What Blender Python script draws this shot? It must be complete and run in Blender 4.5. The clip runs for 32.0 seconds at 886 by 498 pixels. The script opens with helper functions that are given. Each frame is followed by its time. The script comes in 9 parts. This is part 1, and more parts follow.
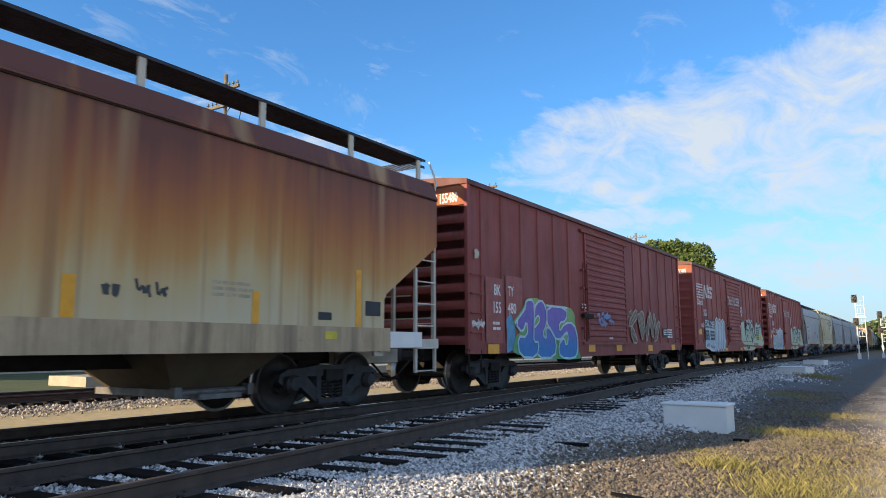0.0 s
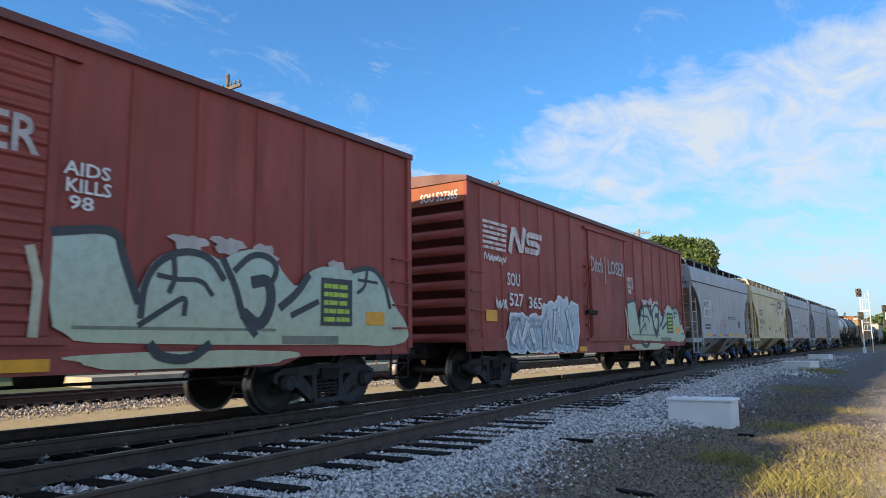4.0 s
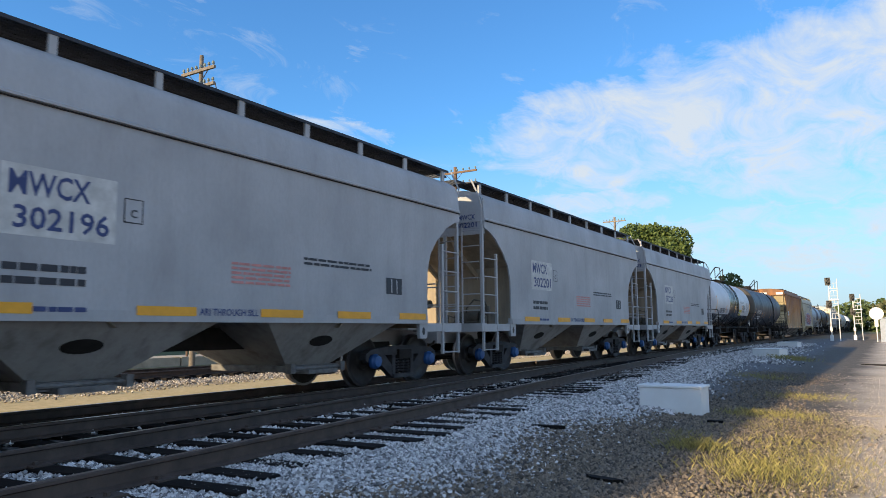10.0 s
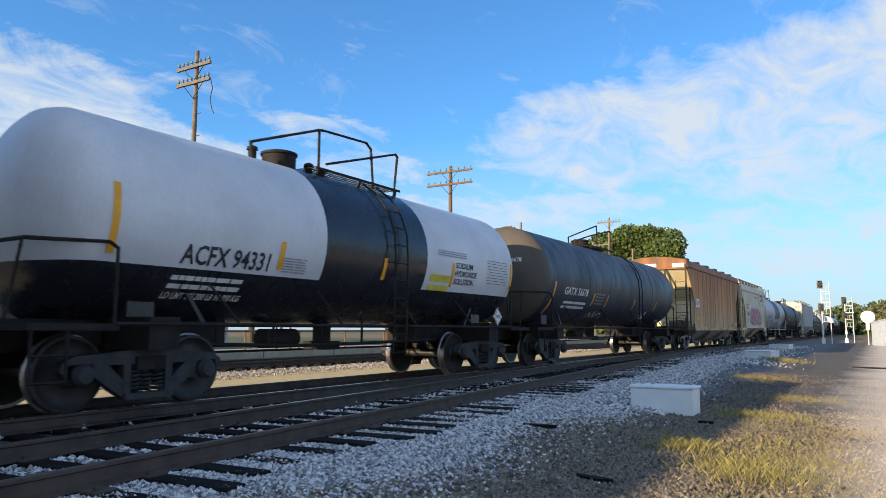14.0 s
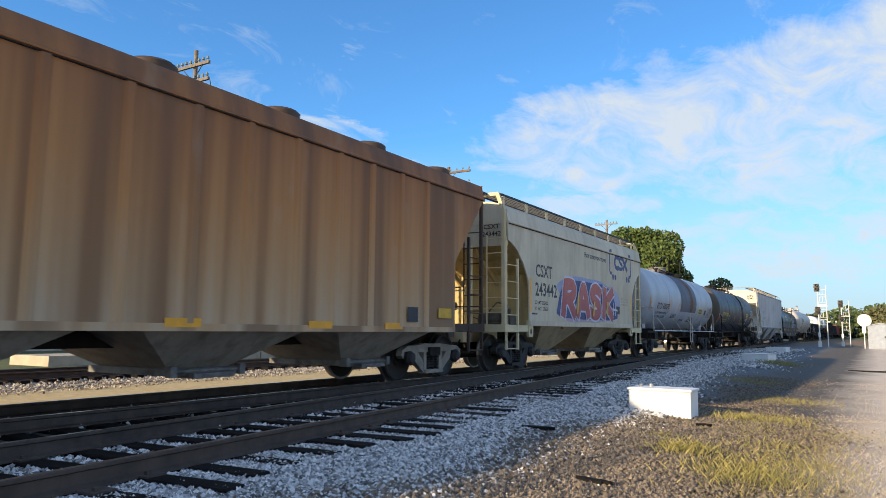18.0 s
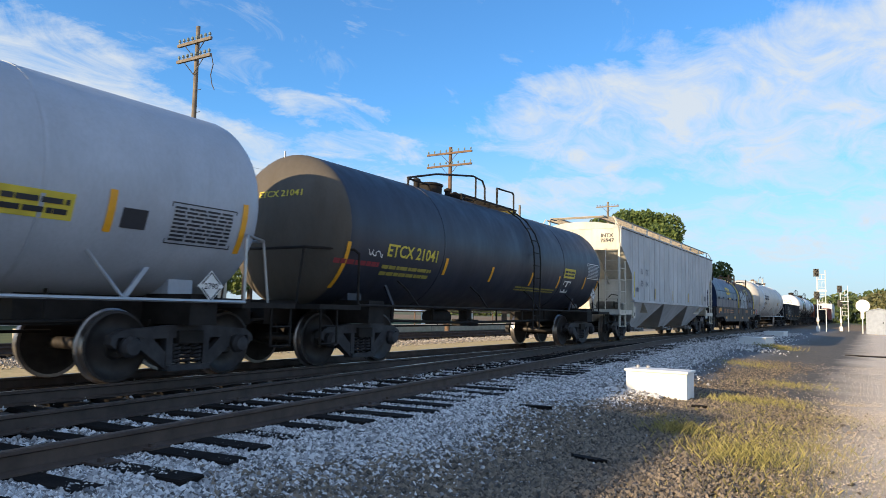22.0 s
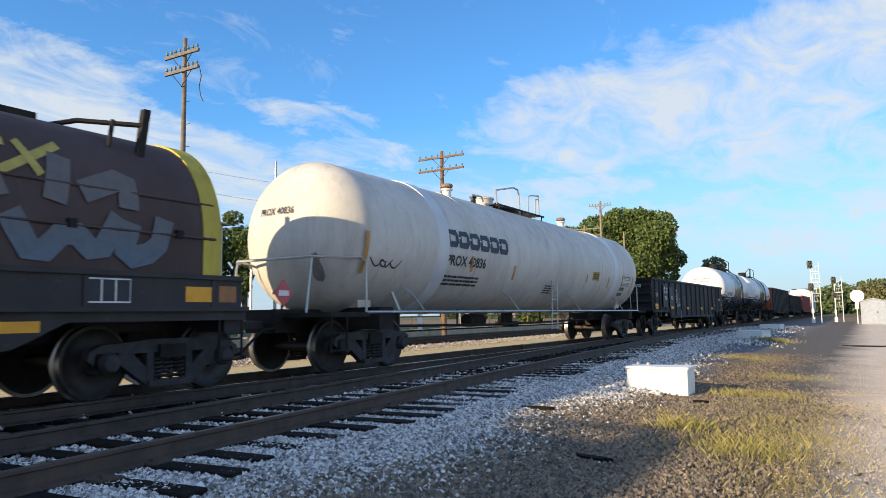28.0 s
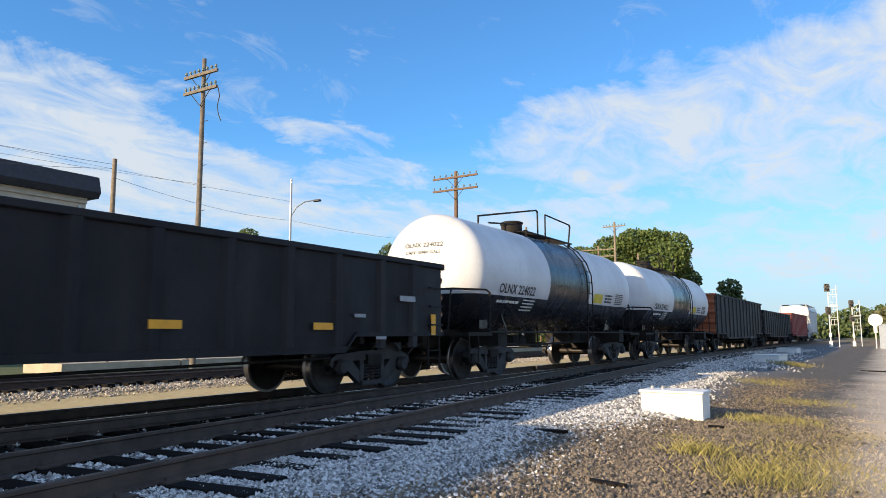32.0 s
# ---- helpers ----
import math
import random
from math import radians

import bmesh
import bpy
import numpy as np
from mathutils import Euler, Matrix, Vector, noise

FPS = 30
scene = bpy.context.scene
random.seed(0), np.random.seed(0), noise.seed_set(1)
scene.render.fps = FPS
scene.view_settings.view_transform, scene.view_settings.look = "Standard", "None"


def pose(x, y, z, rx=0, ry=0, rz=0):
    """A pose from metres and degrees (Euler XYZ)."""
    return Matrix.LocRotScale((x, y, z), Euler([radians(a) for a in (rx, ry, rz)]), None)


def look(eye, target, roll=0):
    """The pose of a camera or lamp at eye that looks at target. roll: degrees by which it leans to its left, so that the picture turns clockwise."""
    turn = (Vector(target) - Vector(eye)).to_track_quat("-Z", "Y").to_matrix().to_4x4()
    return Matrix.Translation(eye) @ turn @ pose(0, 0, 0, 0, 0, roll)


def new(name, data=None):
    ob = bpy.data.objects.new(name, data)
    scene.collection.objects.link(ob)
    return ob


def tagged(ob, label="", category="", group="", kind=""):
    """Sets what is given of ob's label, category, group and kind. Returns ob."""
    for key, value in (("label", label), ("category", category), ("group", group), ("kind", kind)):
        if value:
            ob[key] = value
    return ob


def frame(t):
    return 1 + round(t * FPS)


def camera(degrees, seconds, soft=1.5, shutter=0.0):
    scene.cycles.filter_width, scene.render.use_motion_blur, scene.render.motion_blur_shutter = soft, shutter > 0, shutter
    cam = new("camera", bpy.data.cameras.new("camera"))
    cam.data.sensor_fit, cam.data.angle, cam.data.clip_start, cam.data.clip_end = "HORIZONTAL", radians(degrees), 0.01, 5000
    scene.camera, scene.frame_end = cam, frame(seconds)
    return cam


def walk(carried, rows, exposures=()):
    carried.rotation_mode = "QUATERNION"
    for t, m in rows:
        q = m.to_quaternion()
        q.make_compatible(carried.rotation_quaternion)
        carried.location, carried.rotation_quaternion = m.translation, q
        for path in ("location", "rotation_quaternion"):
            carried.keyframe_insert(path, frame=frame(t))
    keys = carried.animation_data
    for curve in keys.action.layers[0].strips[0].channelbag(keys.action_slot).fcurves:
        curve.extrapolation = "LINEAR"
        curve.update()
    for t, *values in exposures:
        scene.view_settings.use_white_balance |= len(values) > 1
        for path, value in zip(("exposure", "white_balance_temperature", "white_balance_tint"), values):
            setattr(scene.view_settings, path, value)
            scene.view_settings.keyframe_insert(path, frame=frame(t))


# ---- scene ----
cam = camera(64.34, 32.0, soft=0.55, shutter=0.12)
# seconds, place, pitch + 90, roll, yaw of the hand-held camera
PATH = [
    (0.0, pose(0.002, -0.024, 1.002, 97.94, 0.26, 33.62)),
    (0.5, pose(0.006, -0.029, 1.015, 97.47, 0.28, 33.84)),
    (1.0, pose(-0.000, -0.044, 1.002, 97.85, 0.40, 33.96)),
    (1.5, pose(0.006, -0.037, 1.004, 97.78, 0.40, 33.91)),
    (2.0, pose(0.013, -0.051, 1.008, 97.82, 0.23, 34.37)),
    (2.5, pose(0.013, -0.036, 0.998, 97.77, 0.47, 34.70)),
    (3.0, pose(0.003, -0.043, 1.011, 97.69, 0.48, 34.42)),
    (3.5, pose(0.008, -0.023, 1.001, 97.47, 0.42, 33.86)),
    (4.0, pose(0.013, -0.030, 1.000, 97.76, 0.76, 33.96)),
    (4.5, pose(-0.008, 0.009, 1.009, 97.45, 0.81, 33.29)),
    (6.5, pose(0.005, 0.023, 1.020, 96.55, -0.36, 32.16)),
    (7.0, pose(0.030, -0.000, 1.005, 97.00, -0.83, 31.23)),
    (7.5, pose(0.032, 0.003, 0.995, 97.04, -0.90, 30.89)),
    (8.0, pose(0.027, 0.006, 1.013, 97.02, -0.84, 31.16)),
    (8.5, pose(0.021, 0.013, 1.014, 96.93, -0.24, 31.44)),
    (9.0, pose(0.025, 0.025, 1.008, 96.34, -0.02, 32.14)),
    (9.5, pose(0.011, 0.020, 1.011, 96.18, 0.31, 32.62)),
    (10.0, pose(0.011, 0.033, 1.006, 96.61, 0.49, 32.04)),
    (10.5, pose(0.017, 0.032, 1.003, 96.67, 0.43, 31.77)),
    (11.0, pose(0.029, 0.034, 1.005, 96.67, 0.35, 31.23)),
    (11.5, pose(0.013, 0.061, 0.995, 95.93, -0.28, 29.97)),
    (12.0, pose(0.026, 0.041, 1.014, 96.66, -0.61, 30.25)),
    (12.5, pose(0.028, 0.053, 0.992, 95.98, -0.12, 30.03)),
    (13.0, pose(0.039, 0.028, 0.999, 96.29, -0.23, 30.48)),
    (13.5, pose(0.032, 0.039, 0.998, 96.69, -0.21, 30.98)),
    (14.0, pose(0.025, 0.032, 1.000, 96.51, -0.11, 31.52)),
    (14.5, pose(0.027, 0.040, 0.998, 96.32, 0.05, 31.24)),
    (15.0, pose(0.027, 0.041, 0.988, 96.44, 0.21, 31.03)),
    (15.5, pose(0.024, 0.037, 0.989, 96.15, 0.13, 30.55)),
    (17.5, pose(-0.008, 0.027, 1.006, 96.42, -0.39, 31.29)),
    (18.0, pose(-0.002, 0.024, 1.001, 96.61, -0.41, 31.27)),
    (18.5, pose(0.008, 0.043, 0.982, 97.36, -0.43, 30.12)),
    (19.0, pose(0.032, 0.028, 1.001, 95.99, -0.29, 28.86)),
    (19.5, pose(0.033, 0.020, 1.000, 96.07, -0.37, 28.81)),
    (20.0, pose(0.039, 0.019, 0.997, 95.97, -0.45, 28.85)),
    (20.5, pose(0.030, 0.026, 0.986, 95.92, -0.29, 28.67)),
    (21.0, pose(0.035, 0.019, 1.001, 95.59, -0.63, 28.71)),
    (21.5, pose(0.040, 0.013, 0.999, 95.34, -0.58, 28.91)),
    (22.0, pose(0.031, -0.034, 0.996, 95.00, -1.14, 31.25)),
    (22.5, pose(-0.002, 0.016, 1.013, 95.12, -0.35, 31.85)),
    (23.0, pose(0.017, 0.021, 1.001, 95.40, 0.15, 31.59)),
    (23.5, pose(0.009, 0.023, 0.997, 95.23, 0.18, 30.97)),
    (24.0, pose(0.027, 0.014, 1.006, 95.45, 0.11, 30.98)),
    (24.5, pose(0.016, 0.012, 1.005, 96.12, -0.21, 31.24)),
    (26.5, pose(-0.012, -0.010, 0.993, 95.92, 1.06, 30.34)),
    (27.0, pose(-0.005, -0.011, 1.003, 94.80, 1.19, 30.38)),
    (27.5, pose(-0.023, -0.003, 0.982, 94.71, 0.79, 31.35)),
    (28.0, pose(-0.018, -0.021, 0.986, 95.36, 0.80, 30.92)),
    (28.5, pose(-0.013, -0.008, 0.990, 96.78, 0.57, 30.63)),
    (29.0, pose(-0.003, -0.033, 0.999, 97.14, 0.25, 30.34)),
    (29.5, pose(-0.014, -0.028, 1.003, 97.30, 0.21, 30.12)),
    (30.0, pose(-0.002, -0.047, 0.996, 97.04, 0.14, 30.13)),
    (30.5, pose(0.006, -0.060, 0.999, 96.95, 0.07, 30.81)),
    (31.0, pose(-0.010, -0.046, 0.998, 96.94, 0.10, 31.16)),
    (31.5, pose(-0.007, -0.055, 1.003, 97.27, -0.05, 31.31)),
    (32.0, pose(-0.008, -0.057, 1.010, 96.92, 0.16, 31.94)),
]
walk(cam, PATH)

# ---- light: low sun behind the train, wisps of cloud in a blue sky ----
SUN_EL, SUN_DIR = 14.2, Vector((0.317, 0.948, 0)).normalized()
light_way = Vector((SUN_DIR.x * math.cos(radians(SUN_EL)), SUN_DIR.y * math.cos(radians(SUN_EL)), -math.sin(radians(SUN_EL))))
sun = new("sun", bpy.data.lights.new("sun", "SUN"))
sun.data.energy, sun.data.angle, sun.data.color = 5.0, radians(0.6), (1.0, 0.77, 0.48)
scene.view_settings.exposure = 0.63
sun.matrix_world = look((0, 0, 50), Vector((0, 0, 50)) + light_way)


def sky_world():
    w = bpy.data.worlds.new("sky")
    w.use_nodes = True
    scene.world = w
    nt = w.node_tree
    nt.nodes.clear()
    N, L = nt.nodes.new, nt.links.new
    out, bg = N("ShaderNodeOutputWorld"), N("ShaderNodeBackground")
    sky = N("ShaderNodeTexSky")
    sky.sky_type, sky.sun_disc = "NISHITA", False
    sky.sun_elevation = radians(28)
    sky.sun_rotation = math.atan2(-SUN_DIR.x, -SUN_DIR.y)
    sky.altitude, sky.air_density, sky.dust_density, sky.ozone_density = 100, 1.2, 0.1, 4.0
    tint = N("ShaderNodeMix")
    tint.data_type, tint.blend_type = "RGBA", "MULTIPLY"
    tint.inputs["Factor"].default_value = 1.0
    L(sky.outputs[0], tint.inputs["A"])
    tint.inputs["B"].default_value = (0.66, 1.16, 1.52, 1)
    tc = N("ShaderNodeTexCoord")
    sep = N("ShaderNodeSeparateXYZ")
    L(tc.outputs["Generated"], sep.inputs[0])

    def mth(op, a, b=None, c=None):
        n = N("ShaderNodeMath")
        n.operation = op
        for i, v in enumerate((a, b, c)):
            if v is None:
                continue
            if isinstance(v, (int, float)):
                n.inputs[i].default_value = v
            else:
                L(v, n.inputs[i])
        return n.outputs[0]

    # cloud sheet seen in perspective
    zc = mth("ADD", mth("MAXIMUM", sep.outputs[2], 0.0), 0.14)
    u, v = mth("DIVIDE", sep.outputs[0], zc), mth("DIVIDE", sep.outputs[1], zc)
    comb = N("ShaderNodeCombineXYZ")
    L(u, comb.inputs[0]), L(v, comb.inputs[1])
    mp = N("ShaderNodeMapping")
    mp.inputs["Rotation"].default_value = (0, 0, radians(-10))
    mp.inputs["Scale"].default_value = (1.3, 0.75, 1.0)
    mp.inputs["Location"].default_value = (5.3, 1.7, 0)
    L(comb.outputs[0], mp.inputs[0])

    def cloud(scale, detail, rough, dist):
        n = N("ShaderNodeTexNoise")
        n.inputs["Scale"].default_value, n.inputs["Detail"].default_value = scale, detail
        n.inputs["Roughness"].default_value, n.inputs["Distortion"].default_value = rough, dist
        L(mp.outputs[0], n.inputs["Vector"])
        return n.outputs["Fac"]

    big, fine = cloud(1.3, 4, 0.55, 0.5), cloud(4.2, 12, 0.66, 0.9)
    # where the banks of cloud stand over the line of the track
    yaw = radians(31)
    fwd = mth("MAXIMUM", mth("ADD", mth("MULTIPLY", sep.outputs[0], -math.sin(yaw)), mth("MULTIPLY", sep.outputs[1], math.cos(yaw))), 0.06)
    rgt = mth("DIVIDE", mth("ADD", mth("MULTIPLY", sep.outputs[0], math.cos(yaw)), mth("MULTIPLY", sep.outputs[1], math.sin(yaw))), fwd)
    up = mth("DIVIDE", sep.outputs[2], fwd)
    # ragged, drawn-out edges
    pos = N("ShaderNodeCombineXYZ")
    L(rgt, pos.inputs[0]), L(up, pos.inputs[1])

    def ragged(scale, offset, amount, base):
        m, n = N("ShaderNodeMapping"), N("ShaderNodeTexNoise")
        m.inputs["Location"].default_value, m.inputs["Rotation"].default_value, m.inputs["Scale"].default_value = (offset, offset, 0), (0, 0, radians(-18)), (0.6, 1.5, 1)
        n.inputs["Scale"].default_value, n.inputs["Detail"].default_value, n.inputs["Roughness"].default_value = scale, 8, 0.68
        L(pos.outputs[0], m.inputs[0]), L(m.outputs[0], n.inputs["Vector"])
        return mth("ADD", base, mth("MULTIPLY", mth("SUBTRACT", n.outputs["Fac"], 0.5), amount))

    rgt, up = ragged(9.0, 3.1, 0.26, rgt), ragged(9.0, 8.7, 0.10, up)

    def bank(cx, cy, a, b, deg, peak):
        c, s = math.cos(radians(deg)), math.sin(radians(deg))
        dx, dy = mth("SUBTRACT", rgt, cx), mth("SUBTRACT", up, cy)
        p = mth("DIVIDE", mth("ADD", mth("MULTIPLY", dx, c), mth("MULTIPLY", dy, s)), a)
        q = mth("DIVIDE", mth("SUBTRACT", mth("MULTIPLY", dy, c), mth("MULTIPLY", dx, s)), b)
        r2 = mth("ADD", mth("MULTIPLY", p, p), mth("MULTIPLY", q, q))
        soft = mth("MINIMUM", mth("MULTIPLY", mth("MAXIMUM", mth("SUBTRACT", 1.0, r2), 0.0), 1.7), 1.0)
        return mth("MULTIPLY", soft, peak)

    # across and up by tangents, half length, half depth, tilt, thickness
    BANKS = ((0.28, 0.288, 0.27, 0.095, 5, 0.62), (0.52, 0.340, 0.36, 0.130, 8, 0.64), (0.78, 0.42, 0.30, 0.16, 16, 0.60), (0.62, 0.225, 0.30, 0.050, 4, 0.52), (0.20, 0.180, 0.16, 0.022, 4, 0.42),
             (0.50, 0.150, 0.42, 0.030, 3, 0.40), (-0.60, 0.315, 0.30, 0.120, -22, 0.72), (-0.42, 0.235, 0.34, 0.075, -14, 0.62), (-0.62, 0.20, 0.30, 0.10, -6, 0.56), (-0.175, 0.285, 0.10, 0.030, -14, 0.44),
             (-0.13, 0.235, 0.10, 0.030, -6, 0.46), (-0.05, 0.165, 0.30, 0.035, -2, 0.50), (0.36, 0.10, 0.60, 0.030, 2, 0.40), (-0.115, 0.417, 0.03, 0.014, -10, 0.18),
             (0.10, 0.382, 0.05, 0.022, 20, 0.17))
    banks = bank(*BANKS[0])
    for b in BANKS[1:]:
        banks = mth("MAXIMUM", banks, bank(*b))
    dens = mth("ADD", banks, mth("ADD", mth("MULTIPLY", mth("SUBTRACT", big, 0.5), 0.9), mth("MULTIPLY", mth("SUBTRACT", fine, 0.5), 1.9)))
    # more broken cloud overhead and behind
    over = N("ShaderNodeMapRange")
    for i, val in ((1, 0.45), (2, 0.75), (3, 0.02), (4, 0.05)):
        over.inputs[i].default_value = val
    L(sep.outputs[2], over.inputs[0])
    back = N("ShaderNodeMapRange")
    for i, val in ((1, 0.35), (2, -0.15), (3, 0.0), (4, 0.52)):
        back.inputs[i].default_value = val
    L(mth("ADD", mth("MULTIPLY", sep.outputs[0], -math.sin(yaw)), mth("MULTIPLY", sep.outputs[1], math.cos(yaw))), back.inputs[0])
    dens = mth("ADD", dens, mth("MAXIMUM", over.outputs[0], back.outputs[0]))
    ramp = N("ShaderNodeValToRGB")
    ramp.color_ramp.elements[0].position, ramp.color_ramp.elements[1].position = 0.12, 0.92
    ramp.color_ramp.elements[1].color = (0.93, 0.93, 0.93, 1)
    L(dens, ramp.inputs[0])
    haze = N("ShaderNodeMapRange")
    for i, val in ((1, 0.0), (2, 0.26), (3, 0.92), (4, 0.0)):
        haze.inputs[i].default_value = val
    L(sep.outputs[2], haze.inputs[0])
    hz = N("ShaderNodeMix")
    hz.data_type = "RGBA"
    L(haze.outputs[0], hz.inputs["Factor"])
    L(tint.outputs["Result"], hz.inputs["A"])
    hz.inputs["B"].default_value = (3.8, 4.6, 5.6, 1)
    mix = N("ShaderNodeMix")
    mix.data_type = "RGBA"
    L(ramp.outputs[0], mix.inputs["Factor"])
    L(hz.outputs["Result"], mix.inputs["A"])
    mix.inputs["B"].default_value = (5.2, 5.65, 6.1, 1)
    L(mix.outputs["Result"], bg.inputs[0])
    bg.inputs[1].default_value = 0.09
    L(bg.outputs[0], out.inputs[0])


sky_world()

# ---- materials ----
def ramp_set(r, stops):
    e = r.color_ramp.elements
    while len(e) < len(stops):
        e.new(0.5)
    for el, (p, c) in zip(e, stops):
        el.position, el.color = p, (*c, 1)


class Mat:
    """A small builder of node materials in object space."""

    def __init__(self, name, rough=0.6, metal=0.0):
        self.m = bpy.data.materials.new(name)
        self.m.use_nodes = True
        self.nt = self.m.node_tree
        self.b = self.nt.nodes["Principled BSDF"]
        self.b.inputs["Roughness"].default_value, self.b.inputs["Metallic"].default_value = rough, metal
        tc, info = self.n("ShaderNodeTexCoord"), self.n("ShaderNodeObjectInfo")
        self.rand = info.outputs["Random"]
        add = self.n("ShaderNodeVectorMath")
        add.operation = "ADD"
        sc = self.n("ShaderNodeMath")
        sc.operation = "MULTIPLY"
        sc.inputs[1].default_value = 37.0
        self.l(self.rand, sc.inputs[0])
        self.l(tc.outputs["Object"], add.inputs[0]), self.l(sc.outputs[0], add.inputs[1])
        self.co, self.raw = add.outputs[0], tc.outputs["Object"]

    def n(self, t):
        return self.nt.nodes.new(t)

    def l(self, a, b):
        self.nt.links.new(a, b)

    def noise(self, scale, detail=4, rough=0.55, stretch=None, raw=False, dist=0.0):
        n = self.n("ShaderNodeTexNoise")
        n.inputs["Scale"].default_value, n.inputs["Detail"].default_value = scale, detail
        n.inputs["Roughness"].default_value, n.inputs["Distortion"].default_value = rough, dist
        v = self.raw if raw else self.co
        if stretch:
            mp = self.n("ShaderNodeMapping")
            mp.inputs["Scale"].default_value = stretch
            self.l(v, mp.inputs[0])
            v = mp.outputs[0]
        self.l(v, n.inputs["Vector"])
        return n.outputs["Fac"]

    def ramp(self, fac, stops):
        r = self.n("ShaderNodeValToRGB")
        ramp_set(r, stops)
        self.l(fac, r.inputs[0])
        return r.outputs[0]

    def band(self, fac, lo, hi, v0=0.0, v1=1.0):
        r = self.n("ShaderNodeMapRange")
        for i, v in ((1, lo), (2, hi), (3, v0), (4, v1)):
            r.inputs[i].default_value = v
        self.l(fac, r.inputs[0])
        return r.outputs[0]

    def mix(self, fac, a, b, mode="MIX"):
        x = self.n("ShaderNodeMix")
        x.data_type, x.blend_type = "RGBA", mode
        if isinstance(fac, (int, float)):
            x.inputs["Factor"].default_value = fac
        else:
            self.l(fac, x.inputs["Factor"])
        for key, v in (("A", a), ("B", b)):
            if isinstance(v, tuple):
                x.inputs[key].default_value = (*v, 1)
            else:
                self.l(v, x.inputs[key])
        return x.outputs["Result"]

    def mul(self, a, b):
        n = self.n("ShaderNodeMath")
        n.operation = "MULTIPLY"
        for i, v in enumerate((a, b)):
            if isinstance(v, (int, float)):
                n.inputs[i].default_value = v
            else:
                self.l(v, n.inputs[i])
        return n.outputs[0]

    def axis(self, i):
        s = self.n("ShaderNodeSeparateXYZ")
        self.l(self.raw, s.inputs[0])
        return s.outputs[i]

    def colour(self, c):
        if isinstance(c, tuple):
            self.b.inputs["Base Color"].default_value = (*c, 1)
        else:
            self.l(c, self.b.inputs["Base Color"])
        return self

    def roughness(self, f):
        self.l(f, self.b.inputs["Roughness"])
        return self

    def bump(self, fac, strength=0.3, dist=0.01):
        n = self.n("ShaderNodeBump")
        n.inputs["Strength"].default_value, n.inputs["Distance"].default_value = strength, dist
        self.l(fac, n.inputs["Height"])
        self.l(n.outputs[0], self.b.inputs["Normal"])
        return self


RUST, RUST_D, GRIME = (0.20, 0.075, 0.03), (0.085, 0.035, 0.018), (0.07, 0.055, 0.04)


def paint(name, col, rough=0.5, rust=0.35, streak=0.5, grime=0.4, rust_col=RUST):
    """Weathered paint on steel: broad fading, run-down streaks, rust specks, road grime."""
    m = Mat(name, rough)
    fade = m.noise(0.7, 3)
    c = m.mix(m.band(fade, 0.35, 0.75), tuple(v * 0.86 for v in col), tuple(min(1, v * 1.1 + 0.01) for v in col))
    st = m.noise(1.0, 5, 0.6, (3.2, 3.2, 0.16))
    c = m.mix(m.mul(m.band(st, 0.50, 0.78), streak), c, GRIME)
    lo = m.noise(1.4, 6, 0.65, (1.6, 1.6, 0.5))
    c = m.mix(m.mul(m.band(lo, 0.52, 0.80), grime), c, GRIME)
    run = m.noise(1.0, 4, 0.6, (9.0, 9.0, 0.22))
    c = m.mix(m.mul(m.band(run, 0.52, 0.74), streak * 0.7), c, tuple(v * 0.45 + 0.015 for v in col))
    dust = m.noise(30, 4, 0.65, (1, 1, 0.35))
    c = m.mix(m.mul(m.band(dust, 0.40, 0.70), 0.22), c, tuple(v * 0.55 for v in col))
    sp = m.noise(9.0, 6, 0.7)
    c = m.mix(m.mul(m.band(sp, 0.62, 0.72), rust), c, rust_col)
    m.colour(c)
    m.roughness(m.band(lo, 0.3, 0.8, rough, min(1, rough + 0.3)))
    m.bump(m.noise(2.2, 3, 0.45), 0.10, 0.02)
    return m.m


def plain(name, col, rough=0.6, metal=0.0, var=0.25, scale=3.0, bump=0.0):
    m = Mat(name, rough, metal)
    c = m.mix(m.band(m.noise(scale, 5, 0.6), 0.3, 0.75), tuple(v * (1 - var) for v in col), tuple(min(1, v * (1 + var)) for v in col))
    m.colour(c)
    if bump:
        m.bump(m.noise(scale * 6, 5, 0.6), bump, 0.01)
    return m.m


M = {}
M["boxcar_red"] = paint("boxcar_red", (0.32, 0.064, 0.047), 0.55, 0.25, 0.45, 0.5)
M["boxcar_red_b"] = paint("boxcar_red_b", (0.275, 0.056, 0.045), 0.55, 0.25, 0.5, 0.5)
M["boxcar_roof"] = paint("boxcar_roof", (0.15, 0.045, 0.038), 0.5, 0.4, 0.4, 0.5)
M["grey"] = paint("hopper_grey", (0.41, 0.418, 0.43), 0.5, 0.04, 0.12, 0.18)
M["tan"] = paint("hopper_tan", (0.66, 0.56, 0.345), 0.5, 0.04, 0.12, 0.2)
M["cream"] = paint("hopper_cream", (0.62, 0.59, 0.50), 0.5, 0.08, 0.3, 0.3)
M["black"] = paint("tank_black", (0.016, 0.016, 0.021), 0.15, 0.12, 0.06, 0.05)
M["black_matt"] = paint("tank_black_matt", (0.020, 0.024, 0.040), 0.38, 0.12, 0.10, 0.10)
M["black_dust"] = paint("tank_head_dust", (0.085, 0.072, 0.056), 0.6, 0.1, 0.2, 0.25)
M["white"] = paint("tank_white", (0.64, 0.66, 0.69), 0.35, 0.03, 0.06, 0.08)
